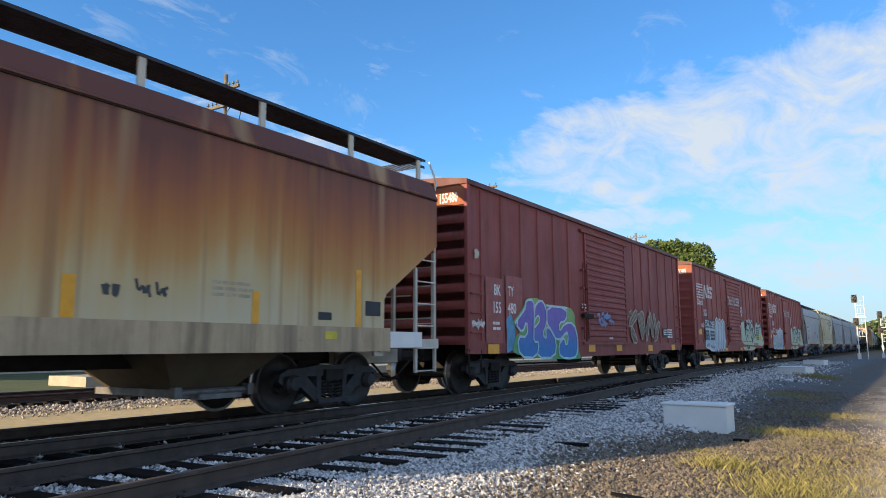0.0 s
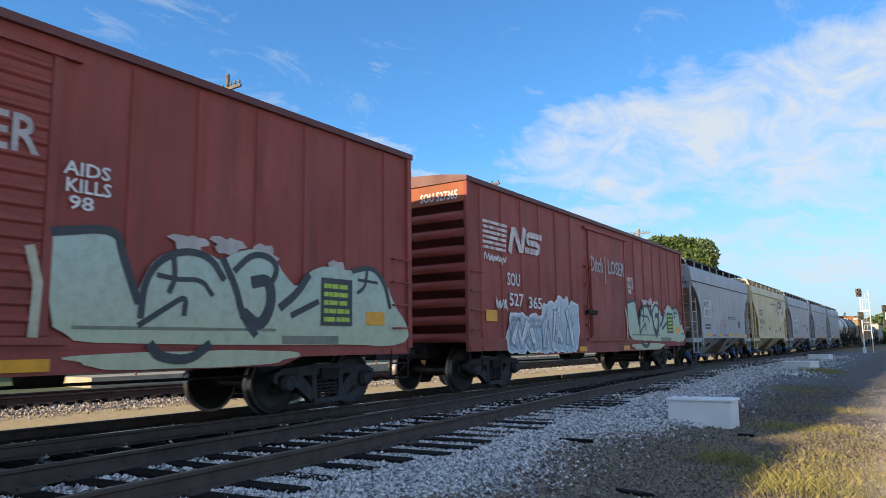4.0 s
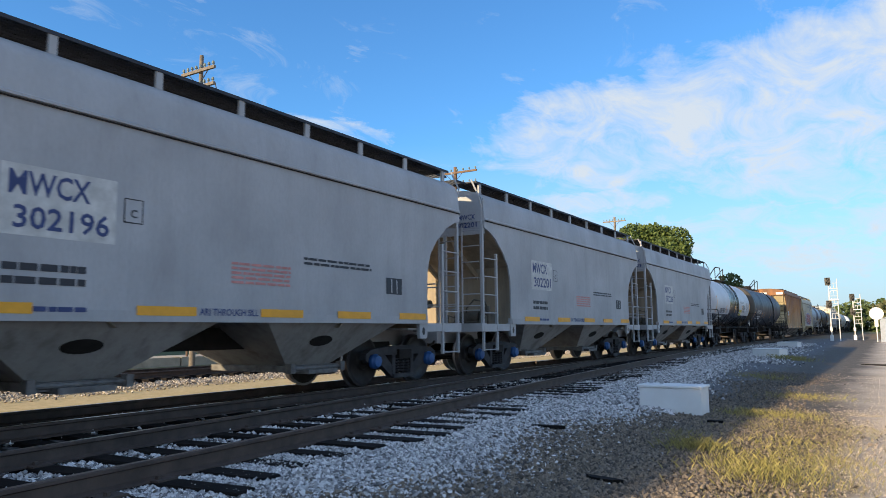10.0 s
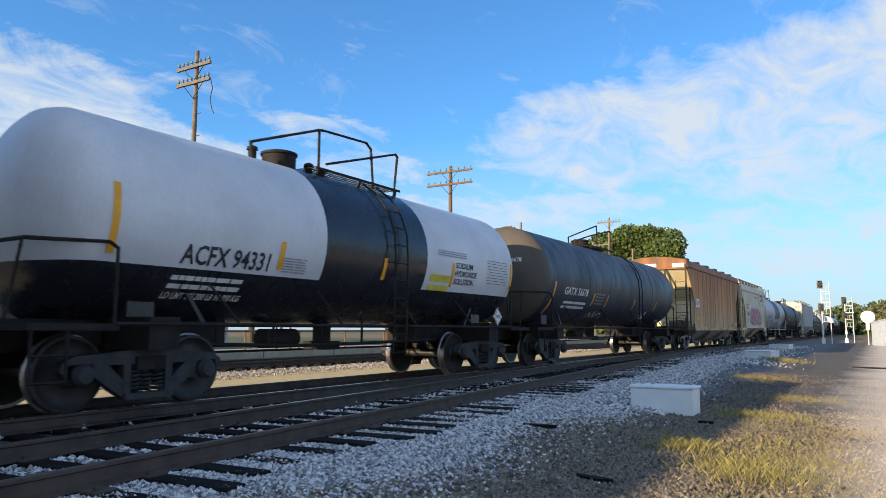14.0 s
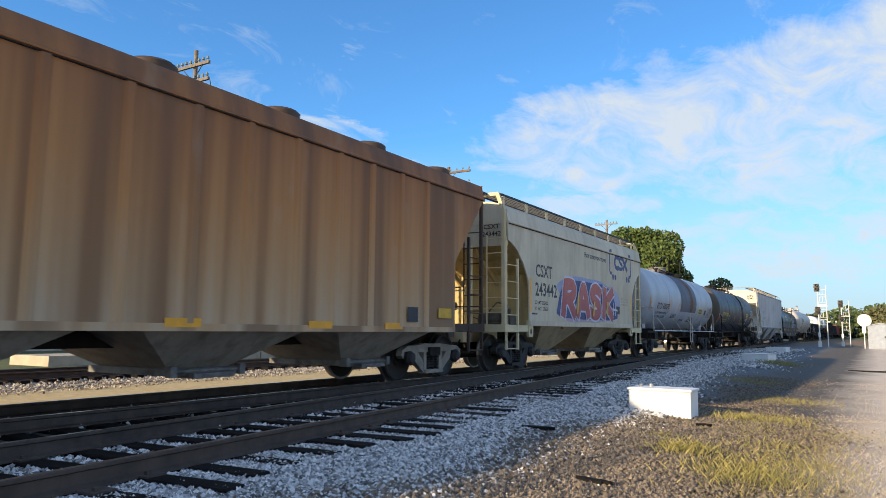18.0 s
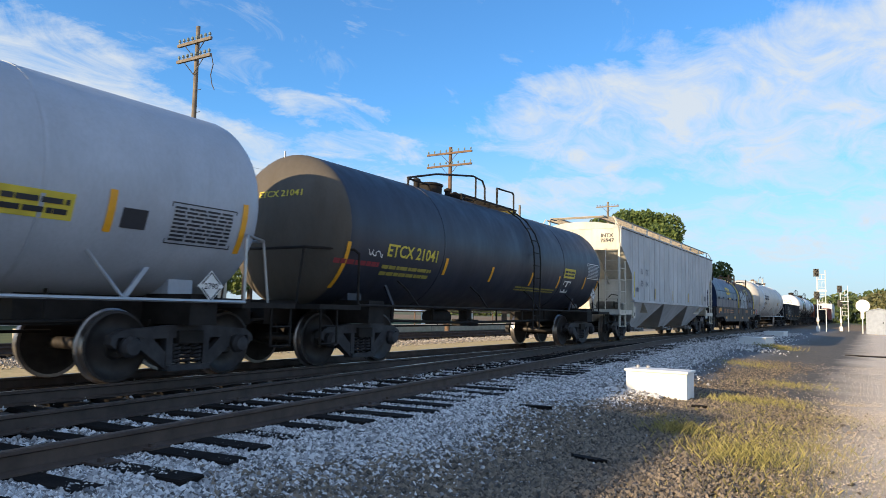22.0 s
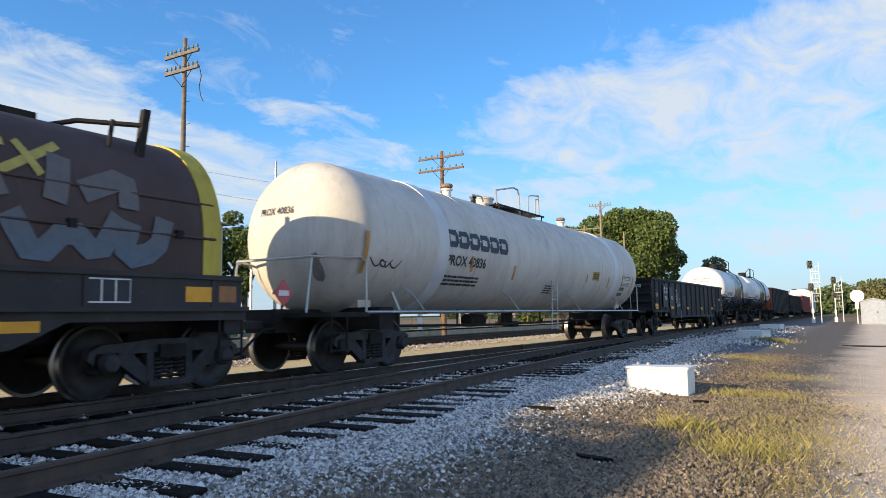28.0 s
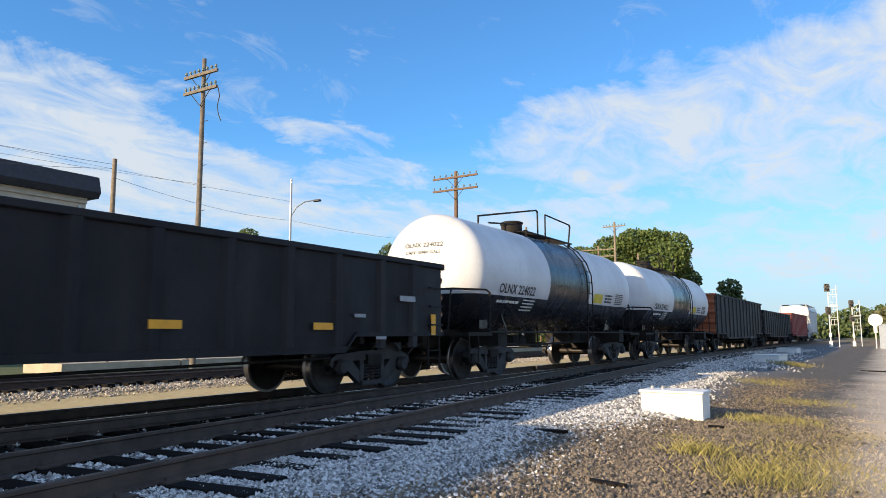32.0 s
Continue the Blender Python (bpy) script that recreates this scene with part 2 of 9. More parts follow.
M["silver"] = paint("tank_silver", (0.40, 0.44, 0.50), 0.36, 0.03, 0.08, 0.10)
M["gon_black"] = paint("gondola_black", (0.014, 0.0135, 0.017), 0.5, 0.3, 0.18, 0.15, RUST_D)
M["coil_blue"] = paint("coil_blue", (0.012, 0.028, 0.085), 0.32, 0.25, 0.15, 0.15)
M["coil_brown"] = paint("coil_brown", (0.062, 0.036, 0.034), 0.6, 0.4, 0.4, 0.4)
M["coil_yellow"] = paint("coil_yellow", (0.55, 0.44, 0.06), 0.6, 0.3, 0.4, 0.4)
# orange of the car ends, with the low sun's glow put into the colour
M["orange"] = paint("sunlit_orange_end", (0.34, 0.095, 0.035), 0.6, 0.3, 0.3, 0.3)
M["brown"] = paint("hopper_brown", (0.26, 0.125, 0.055), 0.65, 0.6, 0.6, 0.5)
M["under"] = plain("underframe_black", (0.022, 0.019, 0.017), 0.75, 0, 0.4, 4, 0.2)
M["truck"] = plain("truck_cast_steel", (0.046, 0.045, 0.048), 0.7, 0.1, 0.4, 5, 0.2)
M["gear_dust"] = plain("brake_gear_dusty", (0.10, 0.088, 0.068), 0.75, 0, 0.4, 6, 0.2)
M["wheel"] = plain("wheel_steel", (0.046, 0.041, 0.039), 0.5, 0.4, 0.35, 6, 0.1)
M["tread"] = plain("wheel_tread", (0.30, 0.28, 0.27), 0.35, 0.9, 0.2, 9)
M["blue_cap"] = plain("bearing_cap_blue", (0.02, 0.09, 0.27), 0.5)
M["letter_white"] = plain("stencil_white", (0.72, 0.72, 0.70), 0.6, 0, 0.15, 7)
M["letter_dark"] = plain("stencil_dark", (0.02, 0.022, 0.03), 0.55, 0, 0.2, 7)
M["letter_navy"] = plain("stencil_navy", (0.03, 0.05, 0.16), 0.55, 0, 0.2, 7)
M["letter_red"] = plain("stencil_red", (0.50, 0.09, 0.10), 0.6)
M["letter_yellow"] = plain("stencil_yellow", (0.62, 0.50, 0.05), 0.6)
M["stripe"] = plain("reflector_yellow", (0.80, 0.37, 0.015), 0.45, 0, 0.12, 6)
M["walk"] = plain("running_board_steel", (0.05, 0.056, 0.068), 0.6, 0.3, 0.3, 5)
M["rail"] = plain("rail_side_rust", (0.082, 0.058, 0.046), 0.7, 0.2, 0.35, 5, 0.2)
M["rail_top"] = plain("rail_head_steel", (0.42, 0.40, 0.38), 0.28, 0.95, 0.15, 3)
M["rail_dull"] = plain("rail_head_dull", (0.22, 0.165, 0.13), 0.42, 0.6, 0.25, 4)
M["tie"] = plain("tie_creosote", (0.012, 0.010, 0.009), 0.85, 0, 0.5, 6, 0.4)
M["box_white"] = plain("box_white_paint", (0.80, 0.80, 0.78), 0.5, 0, 0.05, 3)
M["galv"] = plain("galvanised_steel", (0.44, 0.44, 0.44), 0.4, 0.6, 0.15, 4)
M["sig_white"] = plain("mast_aluminium_paint", (0.72, 0.72, 0.70), 0.45, 0.2, 0.1, 4)
M["sig_black"] = plain("signal_black", (0.012, 0.012, 0.013), 0.5)
M["pole"] = plain("pole_wood", (0.16, 0.10, 0.065), 0.85, 0, 0.4, 6, 0.4)
# paler copy of the pole wood, sunlight on the far poles put into its colour
M["pole_sunlit"] = plain("pole_wood_sunlit", (0.23, 0.185, 0.14), 0.85, 0, 0.35, 6, 0.4)
M["insul"] = plain("insulator_glass", (0.18, 0.22, 0.20), 0.2)
M["wire"] = plain("wire_dark", (0.05, 0.05, 0.055), 0.6)
M["stucco"] = plain("building_stucco", (0.52, 0.46, 0.38), 0.85, 0, 0.12, 2, 0.2)
M["roof_dark"] = plain("roof_dark", (0.035, 0.035, 0.045), 0.7, 0, 0.3, 3)
M["bark"] = plain("bark", (0.09, 0.065, 0.045), 0.9, 0, 0.4, 5, 0.5)


def leaf_mat(name, a, b):
    m = Mat(name, 0.7)
    g = m.n("ShaderNodeNewGeometry")
    m.colour(m.mix(g.outputs["Random Per Island"], a, b))
    m.b.inputs["Transmission Weight"].default_value = 0.0
    return m.m


M["leaf"] = leaf_mat("leaf", (0.032, 0.068, 0.015), (0.12, 0.16, 0.034))
M["leaf_far"] = leaf_mat("leaf_far", (0.040, 0.075, 0.022), (0.095, 0.125, 0.040))
M["white_aged"] = paint("tank_white_aged", (0.60, 0.57, 0.52), 0.42, 0.12, 0.25, 0.35)
M["dull_white"] = paint("hopper_dull_white", (0.46, 0.48, 0.50), 0.5, 0.06, 0.2, 0.3)
M["tan_pale"] = paint("hopper_pale_tan", (0.60, 0.53, 0.39), 0.5, 0.05, 0.25, 0.3)
M["grass_dry"] = leaf_mat("grass_dry", (0.20, 0.155, 0.07), (0.40, 0.32, 0.16))
M["grass_green"] = leaf_mat("grass_green", (0.15, 0.14, 0.04), (0.37, 0.32, 0.11))
M["stone_c"] = leaf_mat("lot_stone", (0.35, 0.28, 0.205), (0.65, 0.54, 0.42))
M["stone_a"] = leaf_mat("ballast_stone", (0.075, 0.074, 0.077), (0.80, 0.785, 0.77))
M["stone_b"] = leaf_mat("gravel_stone", (0.045, 0.038, 0.030), (0.27, 0.215, 0.155))


def ground_mat():
    """Ballast beside the tracks, tan gravel lot, dry grass and far soil, by plan position."""
    m = Mat("ground", 0.95)
    x, y = m.axis(0), m.axis(1)
    stone = m.ramp(m.noise(16, 6, 0.75, raw=True), [(0.30, (0.035, 0.035, 0.038)), (0.52, (0.13, 0.13, 0.135)), (0.72, (0.36, 0.35, 0.345))])
    grav = m.ramp(m.noise(11, 7, 0.75, raw=True), [(0.28, (0.034, 0.030, 0.025)), (0.52, (0.10, 0.086, 0.070)), (0.75, (0.23, 0.195, 0.155))])
    lot = m.ramp(m.noise(24, 7, 0.8, raw=True), [(0.32, (0.42, 0.335, 0.245)), (0.5, (0.68, 0.56, 0.43)), (0.68, (0.80, 0.70, 0.57))])
    lot = m.mix(m.mul(m.band(m.noise(0.9, 6, 0.65, raw=True), 0.48, 0.75), 0.5), lot, (0.58, 0.46, 0.33))
    wob = m.noise(0.8, 4, raw=True)
    def shifted(a, k):
        n = m.n("ShaderNodeMath")
        n.operation = "MULTIPLY_ADD"
        n.inputs[1].default_value = k
        m.l(wob, n.inputs[0]), m.l(a, n.inputs[2])
        return n.outputs[0]
    c = m.mix(m.band(shifted(x, 1.2), -2.9, -2.1), stone, grav)
    c = m.mix(m.band(shifted(x, 1.2), -0.5, 0.7), c, lot)
    sand = m.ramp(m.noise(7, 6, 0.7, raw=True), [(0.3, (0.42, 0.31, 0.13)), (0.7, (0.64, 0.50, 0.26))])
    c = m.mix(m.band(shifted(x, 1.0), -11.4, -10.7), sand, c)
    brown = m.ramp(m.noise(9, 6, 0.75, raw=True), [(0.3, (0.15, 0.135, 0.115)), (0.7, (0.36, 0.32, 0.265))])
    c = m.mix(m.band(shifted(x, 1.0), -15.6, -14.6), brown, c)
    field = m.ramp(m.noise(0.5, 8, 0.7, raw=True), [(0.3, (0.05, 0.075, 0.025)), (0.62, (0.10, 0.12, 0.04)), (0.8, (0.20, 0.18, 0.06))])
    c = m.mix(m.band(shifted(x, 1.0), -19.4, -18.8), field, c)
    soil = m.ramp(m.noise(0.35, 8, 0.7, raw=True), [(0.35, (0.16, 0.10, 0.055)), (0.65, (0.24, 0.17, 0.09))])
    c = m.mix(m.band(shifted(y, 6.0), 84, 96), c, soil)
    far = m.ramp(m.noise(0.12, 6, 0.6, raw=True), [(0.35, (0.06, 0.08, 0.03)), (0.65, (0.14, 0.14, 0.06))])
    c = m.mix(m.band(shifted(y, 6.0), 150, 190), c, far)
    m.colour(c)
    m.bump(m.noise(14, 6, 0.7, raw=True), 0.28, 0.02)
    return m.m


M["ground"] = ground_mat()

# dark coats throw back little of the sky
for key, level in (("gon_black", 0.2), ("under", 0.2), ("truck", 0.3), ("tie", 0.15), ("wheel", 0.3), ("walk", 0.2), ("coil_blue", 0.3), ("black", 0.4), ("black_matt", 0.45)):
    M[key].node_tree.nodes["Principled BSDF"].inputs["Specular IOR Level"].default_value = level

# ---- mesh helpers ----
def box(bm, x0, x1, y0, y1, z0, z1):
    v = [bm.verts.new((x, y, z)) for z in (z0, z1) for x, y in ((x0, y0), (x1, y0), (x1, y1), (x0, y1))]
    for f in ((3, 2, 1, 0), (4, 5, 6, 7), (0, 1, 5, 4), (1, 2, 6, 5), (2, 3, 7, 6), (3, 0, 4, 7)):
        bm.faces.new([v[i] for i in f])
    return bm


def ring(bm, c, ax, r, seg, r2=None):
    ax = Vector(ax).normalized()
    a = ax.orthogonal().normalized()
    b = ax.cross(a)
    return [bm.verts.new(Vector(c) + (a * math.cos(t) + b * math.sin(t)) * r) for t in (2 * math.pi * i / seg for i in range(seg))]


def bridge(bm, r0, r1):
    n = len(r0)
    for i in range(n):
        bm.faces.new((r0[i], r0[(i + 1) % n], r1[(i + 1) % n], r1[i]))


def cyl(bm, p0, p1, r, seg=10, r1=None):
    ax = Vector(p1) - Vector(p0)
    a, b = ring(bm, p0, ax, r, seg), ring(bm, p1, ax, r if r1 is None else r1, seg)
    bridge(bm, a, b)
    bm.faces.new(a[::-1]), bm.faces.new(b)
    return bm


def pipe(bm, pts, r=0.017, seg=6):
    """A bent round bar through the points, each bend a closed joint."""
    pts = [Vector(p) for p in pts]
    n, side, last = len(pts), None, None
    for i, p in enumerate(pts):
        d0 = (pts[i] - pts[i - 1]).normalized() if i else None
        d1 = (pts[i + 1] - pts[i]).normalized() if i < n - 1 else None
        ax = ((d0 or d1) + (d1 or d0)).normalized()
        side = (side - ax * side.dot(ax)).normalized() if side else ax.orthogonal().normalized()
        up = ax.cross(side)
        k = 1.0 if d0 is None or d1 is None else min(1.4, 1 / max(0.3, d0.dot(ax)))
        now = [bm.verts.new(p + (side * math.cos(t) + up * math.sin(t)) * r * k) for t in (2 * math.pi * j / seg for j in range(seg))]
        if last:
            bridge(bm, last, now)
        else:
            bm.faces.new(now[::-1])
        last = now
    bm.faces.new(last)
    return bm


def lathe(bm, profile, c=(0, 0, 0), axis="y", seg=32):
    """Profile of (along, radius) pairs turned about an axis through c."""
    rings = []
    for a, r in profile:
        vs = []
        for i in range(seg):
            t = 2 * math.pi * i / seg
            q = (math.cos(t) * r, a, math.sin(t) * r) if axis == "y" else ((a, math.cos(t) * r, math.sin(t) * r) if axis == "x" else (math.cos(t) * r, math.sin(t) * r, a))
            vs.append(bm.verts.new(Vector(q) + Vector(c)))
        rings.append(vs)
    for a, b in zip(rings, rings[1:]):
        bridge(bm, a, b)
    bm.faces.new(rings[0]), bm.faces.new(rings[-1])
    return bm


def prism(bm, outline, lo, hi, axis="x"):
    """A closed outline of pairs pushed along an axis from lo to hi."""
    def at(p, k):
        return (k, p[0], p[1]) if axis == "x" else ((p[0], k, p[1]) if axis == "y" else (p[0], p[1], k))
    a, b = [bm.verts.new(at(p, lo)) for p in outline], [bm.verts.new(at(p, hi)) for p in outline]
    bridge(bm, a, b)
    bm.faces.new(a[::-1]), bm.faces.new(b)
    return bm


def loft(bm, sections, closed=True, caps=True):
    """Skin through rows of points of one length."""
    rows = [[bm.verts.new(p) for p in s] for s in sections]
    n = len(rows[0])
    for a, b in zip(rows, rows[1:]):
        for i in range(n if closed else n - 1):
            bm.faces.new((a[i], a[(i + 1) % n], b[(i + 1) % n], b[i]))
    if caps and closed:
        bm.faces.new(rows[0][::-1]), bm.faces.new(rows[-1])
    return bm


def mesh_of(name, bm, mat, smooth=False, bevel=0.0):
    if bevel:
        bmesh.ops.bevel(bm, geom=list(bm.edges), offset=bevel, segments=1, affect="EDGES")
    bmesh.ops.recalc_face_normals(bm, faces=list(bm.faces))
    me = bpy.data.meshes.new(name)
    bm.to_mesh(me)
    bm.free()
    for k in (mat if isinstance(mat, (list, tuple)) else [mat]):
        me.materials.append(k)
    if smooth:
        me.polygons.foreach_set("use_smooth", [True] * len(me.polygons))
        me.set_sharp_from_angle(angle=radians(38))
    return me


def part(name, bm, mat, parent, label="", smooth=False, bevel=0.0):
    ob = new(name, mesh_of(name, bm, mat, smooth, bevel))
    ob.parent = parent
    return tagged(ob, label)


def share(name, me, parent, loc=(0, 0, 0), rz=0.0):
    ob = new(name, me)
    ob.parent = parent
    ob.matrix_basis = pose(*loc, 0, 0, rz)
    return ob


def thing(name, label, category, group="", kind="", at=(0, 0, 0)):
    ob = new(name)
    ob.empty_display_size = 0.2
    ob.location = at
    return tagged(ob, label, category, group, kind)


def solo(name, bm, mat, label, category, group="", kind="", smooth=False, at=(0, 0, 0), bevel=0.0):
    ob = new(name, mesh_of(name, bm, mat, smooth, bevel))
    ob.location = at
    return tagged(ob, label, category, group, kind)


B = bmesh.new
TRACK_X, GAUGE = -9.0, 1.505


# ---- ground ----
def ground_z(x, y):
    z = -0.22
    z -= 0.16 * min(1, max(0, (x + 4.2) / 1.6)) + 0.10 * min(1, max(0, (x + 2.6) / 5))
    z -= 0.12 * min(1, max(0, (-10.6 - x) / 1.2))
    far = min(1, max(0, (y - 40) / 40))
    if x > -4:
        z += 0.10 * far
    return z


def build_ground():
    xs = [-900, -400, -200, -120, -80, -60, -45, -32, -26, -22, -20, -18.5, -17, -15.5, -14, -13, -12.4, -11.8, -11.2, -10.6, -10, -9, -8, -7, -6, -5, -4.2]
    xs += [-3.8 + 0.4 * i for i in range(20)] + [5, 6, 8, 10, 14, 20, 30, 45, 70, 120, 200, 400, 900]
    ys = [-900, -500, -300, -150, -80, -40, -20, -10, -6, -3] + [-2 + 0.5 * i for i in range(60)] + [29 + 2 * i for i in range(20)] + [70, 75, 82, 90, 100, 115, 135, 160, 200, 260, 340, 500, 900, 1600]
    verts = []
    for y in ys:
        for x in xs:
            near = 1 if -4.6 < x < 9 and -3 < y < 40 else 0
            verts.append((x, y, ground_z(x, y) + near * (0.05 * noise.noise((x * 0.6, y * 0.5, 1)) + 0.022 * noise.noise((x * 2.1, y * 2.0, 5)))))
    n = len(xs)
    faces = [(j * n + i, j * n + i + 1, (j + 1) * n + i + 1, (j + 1) * n + i) for j in range(len(ys) - 1) for i in range(n - 1)]
    me = bpy.data.meshes.new("ground")
    me.from_pydata(verts, [], faces)
    me.materials.append(M["ground"])
    me.polygons.foreach_set("use_smooth", [True] * len(me.polygons))
    tagged(new("ground", me), "grey ballast, tan gravel lot and dry grass beside the tracks", "ground", kind="structure")


build_ground()


# ---- tracks ----
def rail_section(w=1.0):
    return [(-0.07, -0.17), (0.07, -0.17), (0.07, -0.155), (0.012, -0.135), (0.010, -0.045), (0.036, -0.032), (0.036, -0.008), (0.028, -0.001), (0.013, 0.0),
            (-0.013, 0.0), (-0.028, -0.001), (-0.036, -0.008), (-0.036, -0.032), (-0.010, -0.045), (-0.012, -0.135), (-0.07, -0.155)]


def rail(name, line, parent, label="", shiny=True):
    """A rail along a list of (x, y, z) at the middle of its head."""
    bm = B()
    sec = rail_section()
    rows = []
    for i, p in enumerate(line):
        a, b = Vector(line[max(i - 1, 0)]), Vector(line[min(i + 1, len(line) - 1)])
        d = (b - a).normalized()
        s = Vector((d.y, -d.x, 0))
        rows.append([Vector(p) + s * q[0] + Vector((0, 0, q[1])) for q in sec])
    loft(bm, rows)
    bm.faces.ensure_lookup_table()
    ob = part(name, bm, [M["rail"], M["rail_top" if shiny != "dull" else "rail_dull"]], parent, label)
    for f in ob.data.polygons:
        if f.normal.z > 0.995 and f.center.z > line[0][2] - 0.002:
            f.material_index = 1 if shiny else 0
    return ob


def side_x(y):
    """Middle of the siding, which runs together with the main track ahead."""
    if y < 24:
        return -5.50 - 0.085 * y
    t = min(y, 58) - 24
    return -5.50 - 0.085 * 24 - 0.085 * (t - t * t / 68)


def tie_mesh(length=2.6):
    bm = B()
    box(bm, -length / 2, length / 2, -0.115, 0.115, -0.36, -0.165)
    return mesh_of("tie", bm, M["tie"], bevel=0.012)


def build_tracks():
    main = thing("main_track", "main railway track with bright-headed steel rails", "railway track", kind="structure")
    side = thing("siding_track", "siding track joining the main line over dark timber ties", "railway track", kind="structure")
    yard = thing("yard_track", "third track with rusty rails beyond the train", "railway track", kind="structure")
    ys = [-300, -100, -40] + list(range(-20, 61, 4)) + [80, 120, 200, 400]
    for s in (-1, 1):
        rail("rail", [(TRACK_X + s * GAUGE / 2, y, 0) for y in ys], main)
        rail("rail", [(side_x(y) + s * GAUGE / 2, y, 0.001) for y in [-40] + list(range(-20, 59, 2))], side, shiny="dull" if s > 0 else True)
        rail("rail", [(-18.2 + s * GAUGE / 2, y, -0.06) for y in (-60, 0, 60, 120, 250)], yard, shiny=False)
    tie = tie_mesh()
    long_tie = tie_mesh(3.1)
    bm = B()
    box(bm, -0.18, 0.18, -0.10, 0.10, -0.168, -0.150)
    for dx in (-0.11, 0.11):
        box(bm, dx - 0.018, dx + 0.018, -0.05, -0.015, -0.150, -0.122)
    plate = mesh_of("tie_plate", bm, M["rail"])
    rnd = random.Random(4)
    for k in range(150):
        y = -5 + k * 0.52
        share("tie", tie, main, (TRACK_X + rnd.uniform(-0.03, 0.03), y, 0), rnd.uniform(-0.8, 0.8))
    for k in range(60):
        y = -4.8 + k * 0.53
        t = share("tie", long_tie, side, (side_x(y) + 0.10 + rnd.uniform(-0.22, 0.18), y, rnd.uniform(-0.01, 0.012)), rnd.uniform(-1.5, 1.5) + 4.9)
        for s in (-1, 1):
            share("tie_plate", plate, t, (s * GAUGE / 2 - 0.18, 0, 0))
    for k in range(90):
        y = 2 + k * 0.6
        share("tie", tie, yard, (-18.2 + rnd.uniform(-0.05, 0.05), y, -0.06), rnd.uniform(-1, 1))


build_tracks()

# ---- the train: markings ----
SIDE = Matrix(((0, 0, 1), (1, 0, 0), (0, 1, 0)))      # drawn plane -> side of a car, read from the lot
END = Matrix(((1, 0, 0), (0, 0, -1), (0, 1, 0)))      # drawn plane -> the end that faces back along the track


def flat(name, polys, mat, parent, off, frame_m=SIDE, label="", thick=0.002):
    """Flat painted shapes: polygons of (across, up) pairs laid on a car's side or end."""
    bm = B()
    for k, pl in enumerate(polys):
        vs = [bm.verts.new(frame_m @ Vector((p[0], p[1], off + 0.0003 * (k % 7)))) for p in pl]
        if len(vs) > 4:
            c = bm.verts.new(sum((v.co for v in vs), Vector()) / len(vs))
            for a, b in zip(vs, vs[1:] + vs[:1]):
                bm.faces.new((c, a, b))
        else:
            bm.faces.new(vs)
    n = frame_m @ Vector((0, 0, 1))
    bm.normal_update()
    for f in bm.faces:
        if f.normal.dot(n) < 0:
            f.normal_flip()
    me = bpy.data.meshes.new(name)
    bm.to_mesh(me)
    bm.free()
    me.materials.append(mat)
    ob = new(name, me)
    ob.parent = parent
    return tagged(ob, label)


def rect(y0, y1, z0, z1):
    return [(y0, z0), (y1, z0), (y1, z1), (y0, z1)]


FONT_CACHE = {}


def font_mesh(s, bold=0.0):
    key = (s, bold)
    if key not in FONT_CACHE:
        cu = bpy.data.curves.new("lettering", "FONT")
        cu.body, cu.resolution_u, cu.offset = s, 2, bold
        ob = bpy.data.objects.new("lettering", cu)
        scene.collection.objects.link(ob)
        dg = bpy.context.evaluated_depsgraph_get()
        me = bpy.data.meshes.new_from_object(ob.evaluated_get(dg))
        co = np.array([v.co[:] for v in me.vertices])
        faces = [tuple(p.vertices) for p in me.polygons]
        bpy.data.objects.remove(ob)
        bpy.data.curves.remove(cu)
        bpy.data.meshes.remove(me)
        FONT_CACHE[key] = (co, faces)
    return FONT_CACHE[key]


def lettering(s, y0, y1, z0, z1, mat, parent, off, frame_m=SIDE, bold=0.018):
    """Readable words, stretched to the room that they take on the car."""
    co, faces = font_mesh(s, bold)
    lo, hi = co.min(0), co.max(0)
    out = []
    for c in co:
        out.append(frame_m @ Vector((y0 + (c[0] - lo[0]) / (hi[0] - lo[0]) * (y1 - y0), z0 + (c[1] - lo[1]) / (hi[1] - lo[1]) * (z1 - z0), off)))
    me = bpy.data.meshes.new("lettering")
    me.from_pydata(out, [], faces)
    me.materials.append(mat)
    ob = new("lettering", me)
    ob.parent = parent
    return ob


def bars(y0, y1, z0, z1, rows, mat, parent, off, seed=1, frame_m=SIDE):
    """Small print that cannot be read: rows of plain bars."""
    r = random.Random(seed)
    h = (z1 - z0) / rows
    polys = []
    for k in range(rows):
        z = z1 - (k + 0.85) * h
        y = y0
        while y < y1 - 0.05:
            w = min(r.uniform(0.08, 0.28), y1 - y)
            polys.append(rect(y, y + w * 0.88, z, z + h * 0.55))
            y += w
    return flat("marking", polys, mat, parent, off, frame_m)


def reflector(y, z, w, h, parent, off, mat=None):
    bm = B()
    box(bm, off, off + 0.004, y, y + w, z, z + h)
    return part("reflector", bm, mat or M["stripe"], parent)


# ---- spray paint ----
from mathutils.geometry import tessellate_polygon


def gcol(name, c):
    if name not in M:
        M[name] = plain(name, c, 0.6, 0, 0.24, 5.0)
    return M[name]


